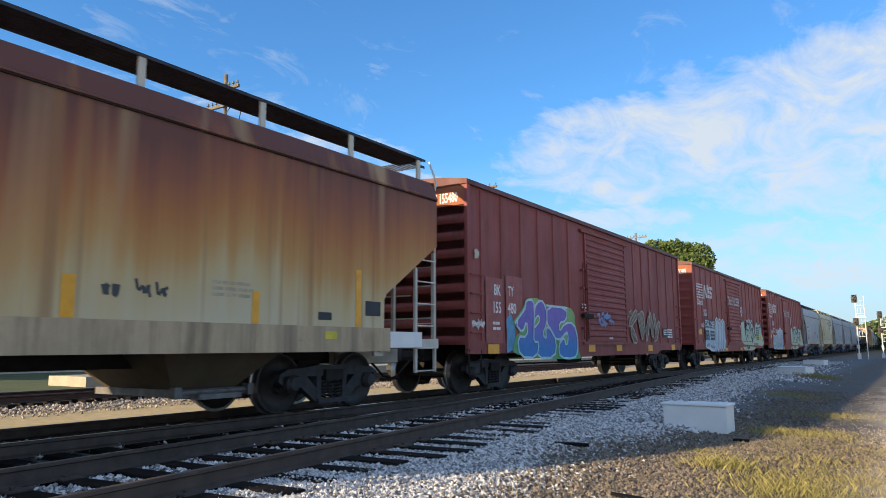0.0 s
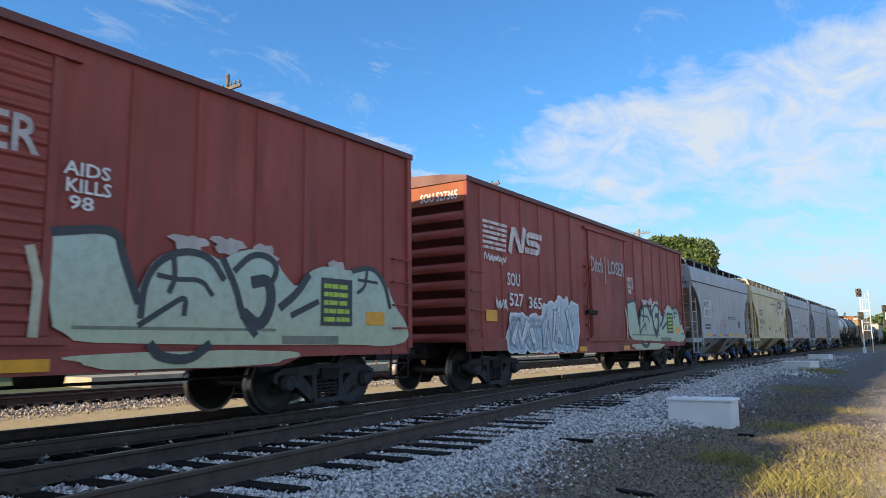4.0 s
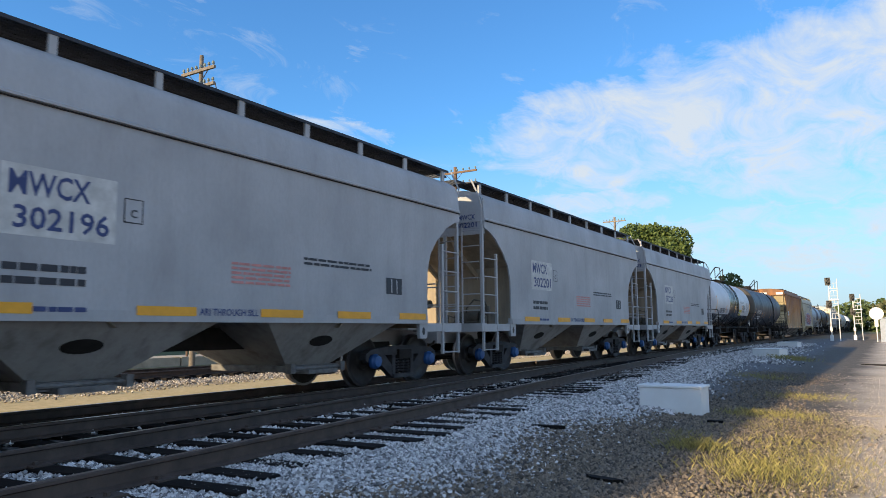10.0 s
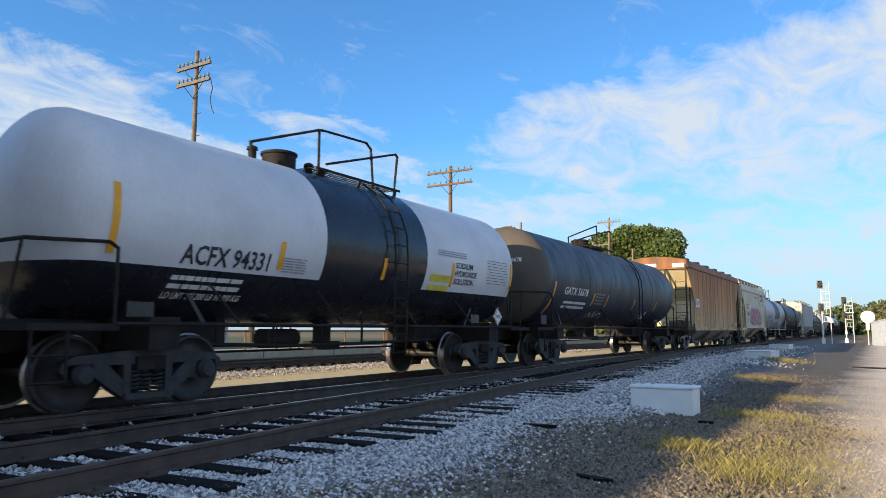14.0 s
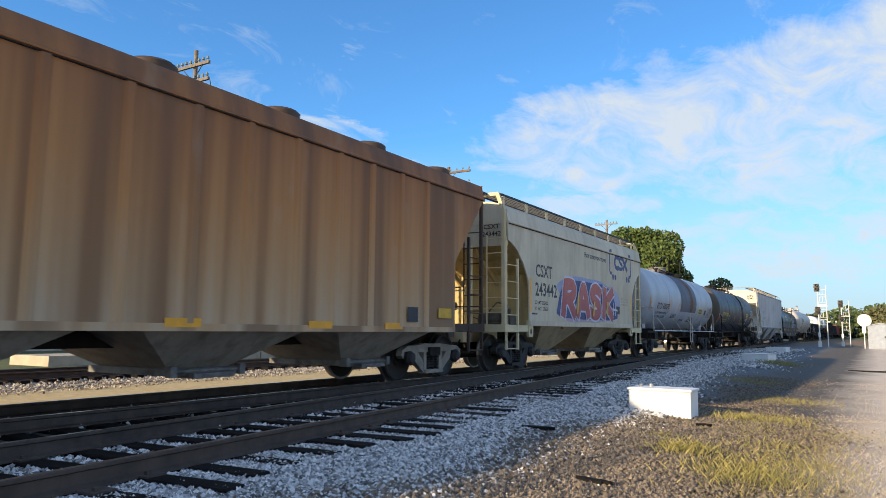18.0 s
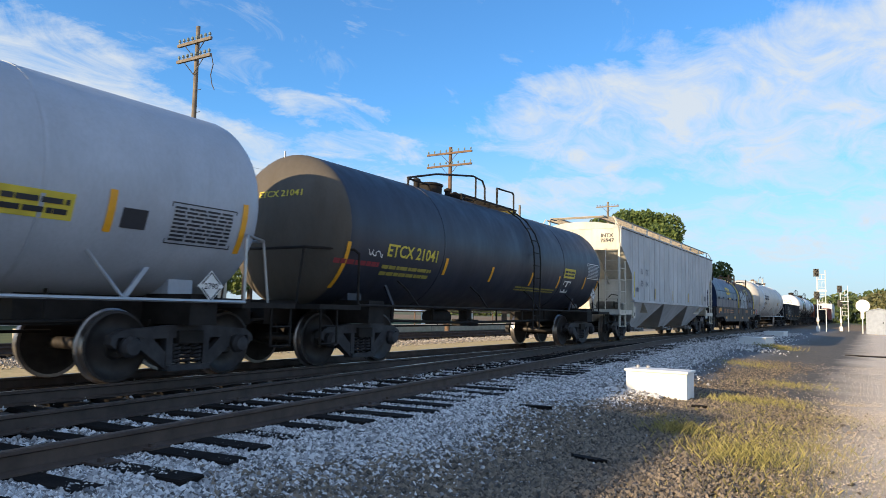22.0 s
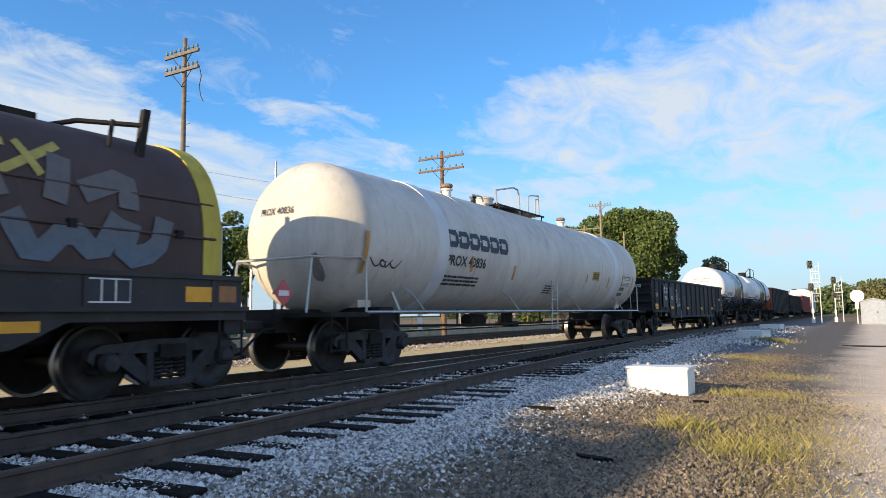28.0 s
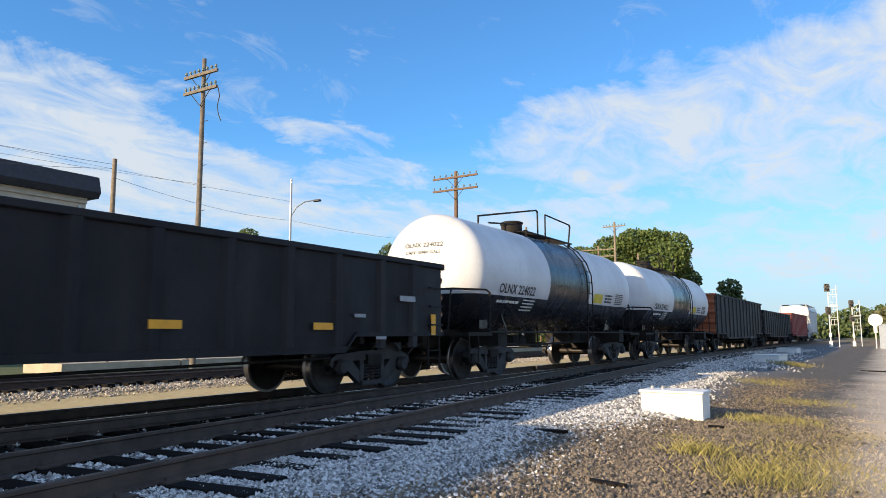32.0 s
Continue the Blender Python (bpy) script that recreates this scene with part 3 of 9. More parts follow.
def ribbon(pts, w):
    """Quads along a polyline of (across, up) pairs."""
    out = []
    for a, b in zip(pts, pts[1:]):
        d = Vector((b[0] - a[0], b[1] - a[1]))
        if d.length < 1e-5:
            continue
        e = d.normalized() * w * 0.35
        n = Vector((-d.y, d.x)).normalized() * w / 2
        p, q = Vector(a) - e, Vector(b) + e
        out.append([p + n, p - n, q - n, q + n])
    return out


def stroke(name, pts, w, mat, parent, off, frame_m=SIDE, label=""):
    """One brush stroke: a joined strip along a polyline of (across, up) pairs."""
    left, right = [], []
    for i, p in enumerate(pts):
        a, b = Vector(pts[max(i - 1, 0)]), Vector(pts[min(i + 1, len(pts) - 1)])
        d = (b - a)
        d = d.normalized() if d.length > 1e-6 else Vector((1, 0))
        q = Vector(p) + d * (w * 0.3 if i == len(pts) - 1 else (-w * 0.3 if i == 0 else 0))
        n = Vector((-d.y, d.x)) * w / 2
        left.append(frame_m @ Vector((q.x + n.x, q.y + n.y, off + 0.0001 * i)))
        right.append(frame_m @ Vector((q.x - n.x, q.y - n.y, off + 0.0001 * i)))
    k = len(pts)
    me = bpy.data.meshes.new(name)
    me.from_pydata(left + right, [], [(k + i, k + i + 1, i + 1, i) for i in range(k - 1)])
    me.materials.append(mat)
    ob = new(name, me)
    ob.parent = parent
    return tagged(ob, label)


def spray(name, low, high, z0, z1):
    """Sprayed paint that blends from one colour to another up the side, with a dusty edge."""
    if name not in M:
        m = Mat(name, 0.6)
        n = m.n("ShaderNodeMath")
        n.operation = "MULTIPLY_ADD"
        n.inputs[1].default_value = 0.5
        m.l(m.noise(3.0, 4, raw=True), n.inputs[0]), m.l(m.axis(2), n.inputs[2])
        c = m.mix(m.band(n.outputs[0], z0 + 0.25, z1 + 0.25), low, high)
        m.colour(m.mix(m.mul(m.band(m.noise(7, 5, 0.7, raw=True), 0.45, 0.75), 0.55), c, tuple(v * 0.55 for v in low)))
        M[name] = m.m
    return M[name]


def glyph(r, x0, x1, z0, z1):
    """A jagged wild stroke that fills its cell and spells nothing."""
    w, h = x1 - x0, z1 - z0
    n = r.choice((4, 5, 6))
    up = r.random() < 0.5
    q = []
    for k in range(n):
        z = r.uniform(0.72, 1.0) if up else r.uniform(0.0, 0.3)
        q.append((min(1, max(0, (k + r.uniform(-0.35, 0.5)) / (n - 1))), z))
        if r.random() < 0.35:
            q.append((min(1, max(0, (k + r.uniform(-0.9, 0.9)) / (n - 1))), r.uniform(0.3, 0.75)))
        up = not up
    return [(x0 + a * w, z0 + b * h) for a, b in q]


def smooth_line(p, k=3):
    for _ in range(k):
        o = [p[0]]
        for a, b in zip(p, p[1:]):
            o += [(a[0] * 0.75 + b[0] * 0.25, a[1] * 0.75 + b[1] * 0.25), (a[0] * 0.25 + b[0] * 0.75, a[1] * 0.25 + b[1] * 0.75)]
        p = o + [p[-1]]
    return p


def blob(r, x0, x1, z0, z1, n=40, rough=0.12):
    ph = [r.uniform(0, 6.28) for _ in range(6)]
    out = []
    for i in range(n):
        t = 2 * math.pi * i / n
        k = 1 + rough * (math.sin(3 * t + ph[0]) + 0.7 * math.sin(5 * t + ph[1]) + 0.5 * math.sin(9 * t + ph[2]))
        c, s = math.cos(t), math.sin(t)
        sq = 1 / max(abs(c) ** 3 + abs(s) ** 3, 1e-6) ** (1 / 3)
        out.append(((x0 + x1) / 2 + c * sq * k * (x1 - x0) / 2, (z0 + z1) / 2 + s * sq * k * (z1 - z0) / 2))
    return out


def piece(parent, y0, y1, z0, z1, letters, rim, body, line, off, seed, label="", thick=0.05, lean=0.12):
    """A sprayed piece: rimmed letter bodies that lap over one another, with thin inner lines."""
    r = random.Random(seed)
    cw = (y1 - y0) / letters
    h = z1 - z0
    for i in range(letters):
        a, b = y0 + (i - 0.12) * cw, y0 + (i + 1.12) * cw
        top, o = z1 - r.uniform(0, 0.16) * h, off + 0.0022 * (i % 4)
        ph, n = [r.uniform(0, 6.28) for _ in range(4)], 36

        def shape(grow):
            out = []
            for k in range(n):
                t = 2 * math.pi * k / n
                c, q = math.cos(t), math.sin(t)
                sq = 1 / max(abs(c) ** 4 + abs(q) ** 4, 1e-6) ** 0.25
                w = 1 + 0.05 * math.sin(4 * t + ph[0]) + 0.06 * math.sin(7 * t + ph[1]) + 0.03 * math.sin(13 * t + ph[2])
                y, z = c * sq * w * ((b - a) / 2 * 0.92 + grow), q * sq * w * ((top - z0) / 2 + grow)
                out.append(((a + b) / 2 + y + lean * z, min(max((z0 + top) / 2 + z, z0 - 0.04), z1 + 0.05)))
            return out
        letter = flat("graffiti_letter", [shape(0.0)], body, parent, o + 0.0012, label=label if i == 0 else "")
        if rim:
            flat("letter_rim", [shape(0.055)], rim, letter, o)
        for k in range(3):
            g = glyph(r, a + 0.12 * cw, b - 0.14 * cw, z0 + 0.08 * h, top - 0.10 * h)[: (3, 4, 3)[k]]
            w = (0.30, 0.22, 0.05)[k] * min(cw, h)
            if k < 2:
                stroke("letter_edge", g, w + 1.4 * thick, line, letter, o + 0.0105 + 0.004 * k)
            stroke("letter_fill", g, w, (body, rim or body, line)[k], letter, o + 0.0125 + 0.004 * k)


def cutout(name, pts, mat, parent, off, label="", rounds=0, frame_m=SIDE):
    """A painted patch of any outline, dents and all."""
    pts = smooth_line(pts + pts[:1], rounds)[:-1] if rounds else pts
    flat_pts = [Vector((p[0], p[1], 0)) for p in pts]
    tris = tessellate_polygon([flat_pts])
    me = bpy.data.meshes.new(name)
    out = []
    for t in tris:
        u, v, w = (flat_pts[i] for i in t)
        out.append(tuple(t) if (v - u).cross(w - u).z > 0 else tuple(t[::-1]))
    me.from_pydata([frame_m @ Vector((p[0], p[1], off)) for p in pts], [], out)
    me.materials.append(mat)
    ob = new(name, me)
    ob.parent = parent
    return tagged(ob, label)


# strokes of fat sprayed capitals in a unit square
CAPS = {"S": [[(0.95, 0.85), (0.6, 1.0), (0.15, 0.92), (0.1, 0.65), (0.5, 0.52), (0.9, 0.38), (0.85, 0.08), (0.4, 0.0), (0.0, 0.12)]],
        "E": [[(0.9, 1.0), (0.15, 0.95), (0.1, 0.5), (0.1, 0.05), (0.9, 0.0)], [(0.15, 0.5), (0.75, 0.52)]],
        "M": [[(0.02, 0.0), (0.12, 0.98), (0.45, 0.4), (0.85, 1.0), (0.98, 0.0)]],
        "A": [[(0.0, 0.0), (0.4, 1.0), (0.6, 1.0), (1.0, 0.0)], [(0.22, 0.36), (0.8, 0.36)]],
        "R": [[(0.05, 0.0), (0.12, 0.98)], [(0.12, 0.98), (0.7, 1.0), (0.92, 0.78), (0.65, 0.52), (0.15, 0.5)], [(0.4, 0.5), (1.0, 0.0)]],
        "I": [[(0.5, 0.0), (0.55, 1.0)]],
        "K": [[(0.08, 0.0), (0.12, 1.0)], [(0.95, 0.98), (0.2, 0.5), (1.0, 0.0)]]}


def fat_word(word, parent, y0, y1, z0, z1, w, edge, fill, core, off, seed, bend=None):
    """Fat sprayed capitals: a rim, a body and a thin core line, each letter leaning its own way."""
    r = random.Random(seed)
    cw = (y1 - y0) / len(word)
    for i, ch in enumerate(word):
        a, lean, top = y0 + i * cw, r.uniform(0.02, 0.16), z1 - r.uniform(0, 0.1) * (z1 - z0)
        for j, line in enumerate(CAPS[ch]):
            pts = smooth_line([(a + (0.08 + 0.80 * p[0]) * cw + lean * p[1] * cw, z0 + p[1] * (top - z0)) for p in line], 2)
            o = off + 0.0105 * (i % 2) + 0.003 * j
            rim = stroke("letter_rim", pts, w * 1.32, edge, parent, o)
            body = stroke("letter_body", pts, w, fill, parent, o + 0.005)
            made = [rim, body]
            if core:
                made.append(stroke("letter_core", [(p[0] - 0.2 * w, p[1] + 0.12 * w) for p in pts[1:-1]], w * 0.13, core, parent, o + 0.0085))
            for ob in made:
                if bend:
                    bend(ob)


def tag(parent, y0, y1, z0, z1, n, mat, off, seed, w=0.035, frame_m=SIDE):
    """A quick one-line scrawl."""
    r = random.Random(seed)
    cw = (y1 - y0) / n
    for i in range(n):
        stroke("scrawl", smooth_line(glyph(r, y0 + i * cw, y0 + (i + 0.95) * cw, z0 + r.uniform(0, 0.1) * (z1 - z0), z1), 2), w, mat, parent, off + 0.0006 * (i % 3), frame_m)


# ---- running gear shared by all cars ----
WHEEL_R = 0.46
GEAR = {}


def gear_meshes():
    bm = B()
    cyl(bm, (-0.86, 0, 0), (0.86, 0, 0), 0.08, 14)
    ax = mesh_of("axle", bm, M["wheel"], True)
    bm = B()
    for s in (-1, 1):
        pf = [(0.655, 0.10), (0.655, 0.36), (0.645, 0.44), (0.645, 0.487), (0.675, 0.487), (0.688, WHEEL_R), (0.79, WHEEL_R - 0.004), (0.795, 0.42), (0.765, 0.38), (0.735, 0.30), (0.765, 0.17), (0.81, 0.14), (0.81, 0.085)]
        lathe(bm, [(s * a, r) for a, r in pf], axis="x", seg=40)
    cyl(bm, (-0.86, 0, 0), (0.86, 0, 0), 0.085, 14)
    me = mesh_of("wheelset", bm, [M["wheel"], M["tread"]], True)
    for f in me.polygons:
        c = f.center
        rr = math.hypot(c.y, c.z)
        if rr > 0.44:
            f.material_index = 1
    GEAR["wheelset"] = me
    bm = B()
    x0, x1 = 0.93, 1.07
    top = [(-1.16, 0.50), (-1.14, 0.60), (-0.98, 0.68), (-0.62, 0.70), (-0.30, 0.73), (0.30, 0.73), (0.62, 0.70), (0.98, 0.68), (1.14, 0.60), (1.16, 0.50), (1.08, 0.44), (1.06, 0.58), (0.72, 0.58), (0.70, 0.56), (-0.70, 0.56), (-0.72, 0.58), (-1.06, 0.58), (-1.08, 0.44)]
    prism(bm, top[::-1], x0, x1)
    for s in (-1, 1):
        prism(bm, [(s * 0.76, 0.60), (s * 0.60, 0.60), (s * 0.24, 0.27), (s * 0.24, 0.15), (s * 0.34, 0.15), (s * 0.72, 0.42)], x0 + 0.01, x1 - 0.01)
        box(bm, x0, x1, s * 0.30 - 0.05, s * 0.30 + 0.05, 0.2, 0.60)
    box(bm, x0 - 0.02, x1 + 0.04, -0.34, 0.34, 0.13, 0.205)
    GEAR["side_frame"] = mesh_of("side_frame", bm, M["truck"])
    GEAR["side_frame_pale"] = GEAR["side_frame"].copy()
    GEAR["side_frame_pale"].materials[0] = plain("truck_pale_dust", (0.30, 0.27, 0.23), 0.8, 0, 0.3, 5, 0.2)
    bm = B()
    for y in (-0.17, 0.0, 0.17):
        pts = [(math.cos(t) * 0.07 + 1.0, y + math.sin(t) * 0.07, 0.21 + 0.27 * t / (2 * math.pi * 5)) for t in (2 * math.pi * i / 10 for i in range(51))]
        pipe(bm, pts, 0.017, 4)
    GEAR["spring"] = mesh_of("spring", bm, M["truck"])
    bm = B()
    box(bm, -1.13, 1.13, -0.20, 0.20, 0.49, 0.66)
    box(bm, -0.55, 0.55, -0.26, 0.26, 0.52, 0.80)
    for s in (-1, 1):
        cyl(bm, (-0.9, s * 0.38, 0.36), (0.9, s * 0.38, 0.36), 0.04, 8)
        for k in (-1, 1):
            box(bm, k * 0.72 - 0.06, k * 0.72 + 0.06, s * 0.36 - 0.05, s * 0.36 + 0.05, 0.28, 0.56)
    GEAR["truck"] = mesh_of("truck", bm, M["under"])
    for key, mat in (("bearing_cap", M["truck"]), ("bearing_cap_blue", M["blue_cap"])):
        bm = B()
        lathe(bm, [(1.02, 0.10), (1.03, 0.135), (1.10, 0.135), (1.13, 0.11), (1.16, 0.10), (1.17, 0.05)], axis="x", seg=16)
        GEAR[key] = mesh_of("bearing_cap", bm, mat, True)
    bm = B()
    box(bm, -0.07, 0.07, -0.62, 0.30, 0.79, 0.93)
    prism(bm, [(-0.16, -0.58), (0.13, -0.58), (0.17, -0.74), (0.09, -0.92), (-0.01, -0.96), (-0.03, -0.80), (-0.15, -0.88), (-0.19, -0.80)], 0.72, 0.99, "z")
    GEAR["coupler"] = mesh_of("coupler", bm, M["truck"], bevel=0.012)
    bm = B()
    pipe(bm, [(0.33, -0.10, 0.80), (0.34, -0.35, 0.78), (0.30, -0.55, 0.62), (0.22, -0.72, 0.42), (0.10, -0.86, 0.36), (0.0, -0.98, 0.38)], 0.024, 7)
    GEAR["air_hose"] = mesh_of("air_hose", bm, M["under"])


gear_meshes()
WHEELSETS = []


def put_truck(car, y, cap="bearing_cap", frame_key="side_frame"):
    t = share("truck", GEAR["truck"], car, (0, y, 0))
    for rz in (0, 180):
        share("side_frame", GEAR[frame_key], t, (0, 0, 0), rz)
        share("spring", GEAR["spring"], t, (0, 0, 0), rz)
    for k in (-0.889, 0.889):
        w = share("wheelset", GEAR["wheelset"], t, (0, k, WHEEL_R))
        WHEELSETS.append(w)
        for rz in (0, 180):
            share("bearing_cap", GEAR[cap], t, (0, k, WHEEL_R), rz)


def couplers(car, length, back=0.0):
    share("coupler", GEAR["coupler"], car, (0, back, 0))
    share("coupler", GEAR["coupler"], car, (0, length - back, 0), 180)
    share("air_hose", GEAR["air_hose"], car, (0, back, 0))
    share("air_hose", GEAR["air_hose"], car, (0, length - back, 0), 180)


def rungs(name, car, x, y0, y1, zs, mat, r=0.013, out=0.07):
    """Grab irons: bent bars standing off the side."""
    bm = B()
    pipe(bm, [(x, y0, 0), (x + out, y0, 0), (x + out, y1, 0), (x, y1, 0)], r, 5)
    me = mesh_of(name, bm, mat)
    for z in zs:
        share(name, me, car, (0, 0, z))


def stirrup(car, x, y0, y1, z0, z1, mat):
    bm = B()
    pipe(bm, [(x, y0, z1), (x, y0, z0), (x, y1, z0), (x, y1, z1)], 0.018, 5)
    pipe(bm, [(x, y0, (z0 + z1) / 2), (x, y1, (z0 + z1) / 2)], 0.015, 5)
    part("sill_step", bm, mat, car)


TRAIN = []


def car_thing(name, label, category, group, u0):
    e = thing(name, label, category, group, at=(TRACK_X, u0, 0))
    TRAIN.append((e, u0))
    return e


# ---- boxcars ----
def boxcar(u0, L, mat, posts, door, label, ribs_on_door=True, low_sill=True):
    car = car_thing("boxcar", label, "boxcar", "boxcars of the train", u0)
    W, Z0, Z1 = 1.43, 1.05, 4.40
    bm = B()
    box(bm, -W, W, 0.06, L - 0.06, Z0, Z1)
    part("body", bm, mat, car)
    # roof with a low ridge, cross ribs and a drip edge
    bm = B()
    prism(bm, [(-1.50, Z1 - 0.01), (-1.50, Z1 + 0.09), (-0.9, Z1 + 0.18), (0, Z1 + 0.25), (0.9, Z1 + 0.18), (1.50, Z1 + 0.09), (1.50, Z1 - 0.01)], -0.02, L + 0.02, "y")
    part("roof", bm, M["boxcar_roof"], car)
    bm = B()
    prism(bm, [(-1.46, Z1 + 0.10), (0, Z1 + 0.29), (1.46, Z1 + 0.10), (1.46, Z1 + 0.06), (-1.46, Z1 + 0.06)], -0.03, 0.03, "y")
    me = mesh_of("roof_rib", bm, M["boxcar_roof"])
    for k in range(int(L / 1.2) + 1):
        share("roof_rib", me, car, (0, 0.3 + k * (L - 0.6) / int(L / 1.2), 0))
    # corrugated ends
    bm = B()
    rows = []
    n = 8
    for i in range(n * 8 + 1):
        z = Z0 + (3.95 - Z0) * i / (n * 8)
        dip = 0.075 * max(0.0, math.sin(2 * math.pi * i / 8)) ** 0.7 if (i % 8) in range(0, 5) else 0.0
        rows.append([(x, 0.06 - (dip if abs(x) < 1.18 else dip * 0.15), z) for x in (-1.42, -1.30, -1.18, -0.4, 0.4, 1.18, 1.30, 1.42)])
    loft(bm, rows, closed=False)
    end = mesh_of("end_wall", bm, mat, True)
    share("end_wall", end, car)
    share("end_wall", end, car, (0, L, 0), 180)
    # corner and side posts
    bm = B()
    box(bm, 1.40, 1.485, -0.06, 0.06, Z0 - 0.1, Z1)
    corner = mesh_of("corner_post", bm, mat, bevel=0.01)
    for s, y, rz in ((1, 0.07, 0), (1, L - 0.07, 0), (-1, 0.07, 180), (-1, L - 0.07, 180)):
        share("corner_post", corner, car, (0, y, 0), rz)
    bm = B()
    prism(bm, [(W - 0.002, -0.075), (W + 0.030, -0.058), (W + 0.030, 0.058), (W - 0.002, 0.075)], Z0 + 0.02, Z1 - 0.05, "z")
    post = mesh_of("side_post", bm, mat)
    for y in posts:
        share("side_post", post, car, (0, y, 0))
        share("side_post", post, car, (0, L - y, 0), 180)
    # sill
    bm = B()
    for s in (-1, 1):
        a, b = sorted((s * 1.38, s * 1.458))
        box(bm, a, b, 0.05, L - 0.05, 1.0, 1.13)
        prism(bm, [(0.05, 0.86), (2.7, 0.86), (3.1, 0.74), (L - 3.1, 0.74), (L - 2.7, 0.86), (L - 0.05, 0.86), (L - 0.05, 1.0), (0.05, 1.0)], s * 1.385, s * 1.450)
    part("side_sill", bm, mat, car)
    # sliding door: frame, pressed panels, tracks, lock rods
    d0, d1 = door
    bm = B()
    box(bm, W, W + 0.025, d0, d1, 1.15, 4.22)
    dr = part("door", bm, mat, car)
    for y in (d0, d1 - 0.10):
        bm = B()
        box(bm, W + 0.024, W + 0.05, y, y + 0.10, 1.15, 4.22)
        part("door_stile", bm, mat, dr)
    if ribs_on_door:
        bm = B()
        prism(bm, [(W + 0.02, -0.055), (W + 0.055, -0.02), (W + 0.055, 0.02), (W + 0.02, 0.055)][::-1], d0 + 0.12, d1 - 0.12, "y")
        rib = mesh_of("door_rib", bm, mat)
        for k in range(17):
            share("door_rib", rib, dr, (0, 0, 1.32 + k * 0.17))
    for z in (1.10, 4.22):
        bm = B()
        box(bm, W + 0.01, W + 0.085, d0 - 0.3, d1 + 0.2, z - 0.045, z + 0.03)
        part("door_track", bm, mat, car)
    for y in (d0 + 0.05, d0 - 0.25):
        bm = B()
        cyl(bm, (W + 0.075, y, 1.2), (W + 0.075, y, 3.3), 0.02, 6)
        for z in (1.5, 2.0, 2.6, 3.1):
            box(bm, W, W + 0.10, y - 0.05, y + 0.05, z - 0.03, z + 0.03)
        part("lock_rod", bm, mat, car)
    bm = B()
    box(bm, W + 0.03, W + 0.12, d0 - 0.3, d0 + 0.35, 1.78, 1.90)
    part("door_handle", bm, M["under"], car)
    # ladders and steps at all four corners
    for y0, y1 in ((0.10, 0.58), (L - 0.58, L - 0.10)):
        rungs("grab_iron", car, 1.45, y0, y1, [1.3 + 0.40 * k for k in range(4)], mat)
        stirrup(car, 1.44, y0, y1, 0.45, 0.95, M["under"])
    # running gear
    bm = B()
    box(bm, -0.32, 0.32, 0.1, L - 0.1, 0.72, 1.06)
    for k in range(9):
        y = 1.0 + k * (L - 2) / 8
        box(bm, -1.38, 1.38, y - 0.06, y + 0.06, 0.84, 1.06)
    part("underframe", bm, M["under"], car)
    bm = B()
    cyl(bm, (0.55, L * 0.42, 0.72), (0.55, L * 0.42 + 1.0, 0.72), 0.19, 14)
    part("brake_reservoir", bm, M["under"], car, smooth=True)
    bm = B()
    cyl(bm, (0.8, L * 0.6, 0.72), (0.8, L * 0.6 + 0.45, 0.72), 0.14, 14)
    pipe(bm, [(0.8, 2.6, 0.6), (0.8, L * 0.42, 0.58), (0.7, L * 0.6, 0.6), (0.7, L - 2.6, 0.58)], 0.022, 5)
    part("brake_gear", bm, M["under"], car, smooth=True)
    couplers(car, L)
    put_truck(car, 1.74)
    put_truck(car, L - 1.74)
    return car


def big_letters(c, off):
    """Pale blue leaning letters with grey edges and white rims."""
    slab = [(1.70, 0.96), (1.84, 1.78), (2.16, 1.87), (3.35, 1.88), (3.50, 1.42), (3.52, 0.79), (2.72, 0.81), (2.24, 0.91)]
    bar_a = [(3.52, 0.83), (3.53, 1.73), (3.66, 2.08), (4.00, 2.24), (4.17, 2.14), (4.07, 1.43), (4.02, 0.82)]
    bar_b = [(4.02, 0.82), (4.11, 1.60), (4.29, 2.08), (4.58, 2.20), (4.72, 2.06), (4.55, 1.45), (4.49, 0.84)]
    bar_c = [(4.49, 0.84), (4.66, 1.71), (4.86, 2.11), (5.16, 2.19), (5.27, 2.01), (5.00, 1.46), (4.93, 0.84)]
    bar_d = [(4.93, 0.84), (5.10, 1.73), (5.26, 2.08), (5.41, 2.11), (5.39, 1.47), (5.54, 1.20), (5.38, 1.00), (5.18, 0.86)]
    white, grey = gcol("spray_white", (0.66, 0.70, 0.72)), gcol("spray_shadow_blue", (0.20, 0.21, 0.25))
    pale = spray("spray_pale_blue", (0.36, 0.52, 0.66), (0.55, 0.64, 0.70), 0.9, 2.1)
    cutout("graffiti_ground", slab, pale, c, off + 0.010, "pale blue and white spray paint", 1)
    stroke("letter_rim", smooth_line(slab + slab[:2], 1), 0.07, white, c, off + 0.012)
    stroke("letter_edge", [(1.85, 1.0), (2.3, 1.08), (2.75, 0.98), (3.4, 0.93)], 0.10, grey, c, off + 0.013)
    stroke("letter_edge", [(2.47, 0.9), (2.52, 1.78)], 0.10, white, c, off + 0.015)
    for k, letter in enumerate((bar_a, bar_b, bar_c, bar_d)):
        o = off + 0.014 + 0.006 * k
        stroke("letter_rim", smooth_line(letter, 2), 0.20, white, c, o)
        cutout("graffiti_letter", letter, pale, c, o + 0.002, "", 2)
        stroke("letter_edge", smooth_line(letter, 2), 0.085, grey, c, o + 0.004)


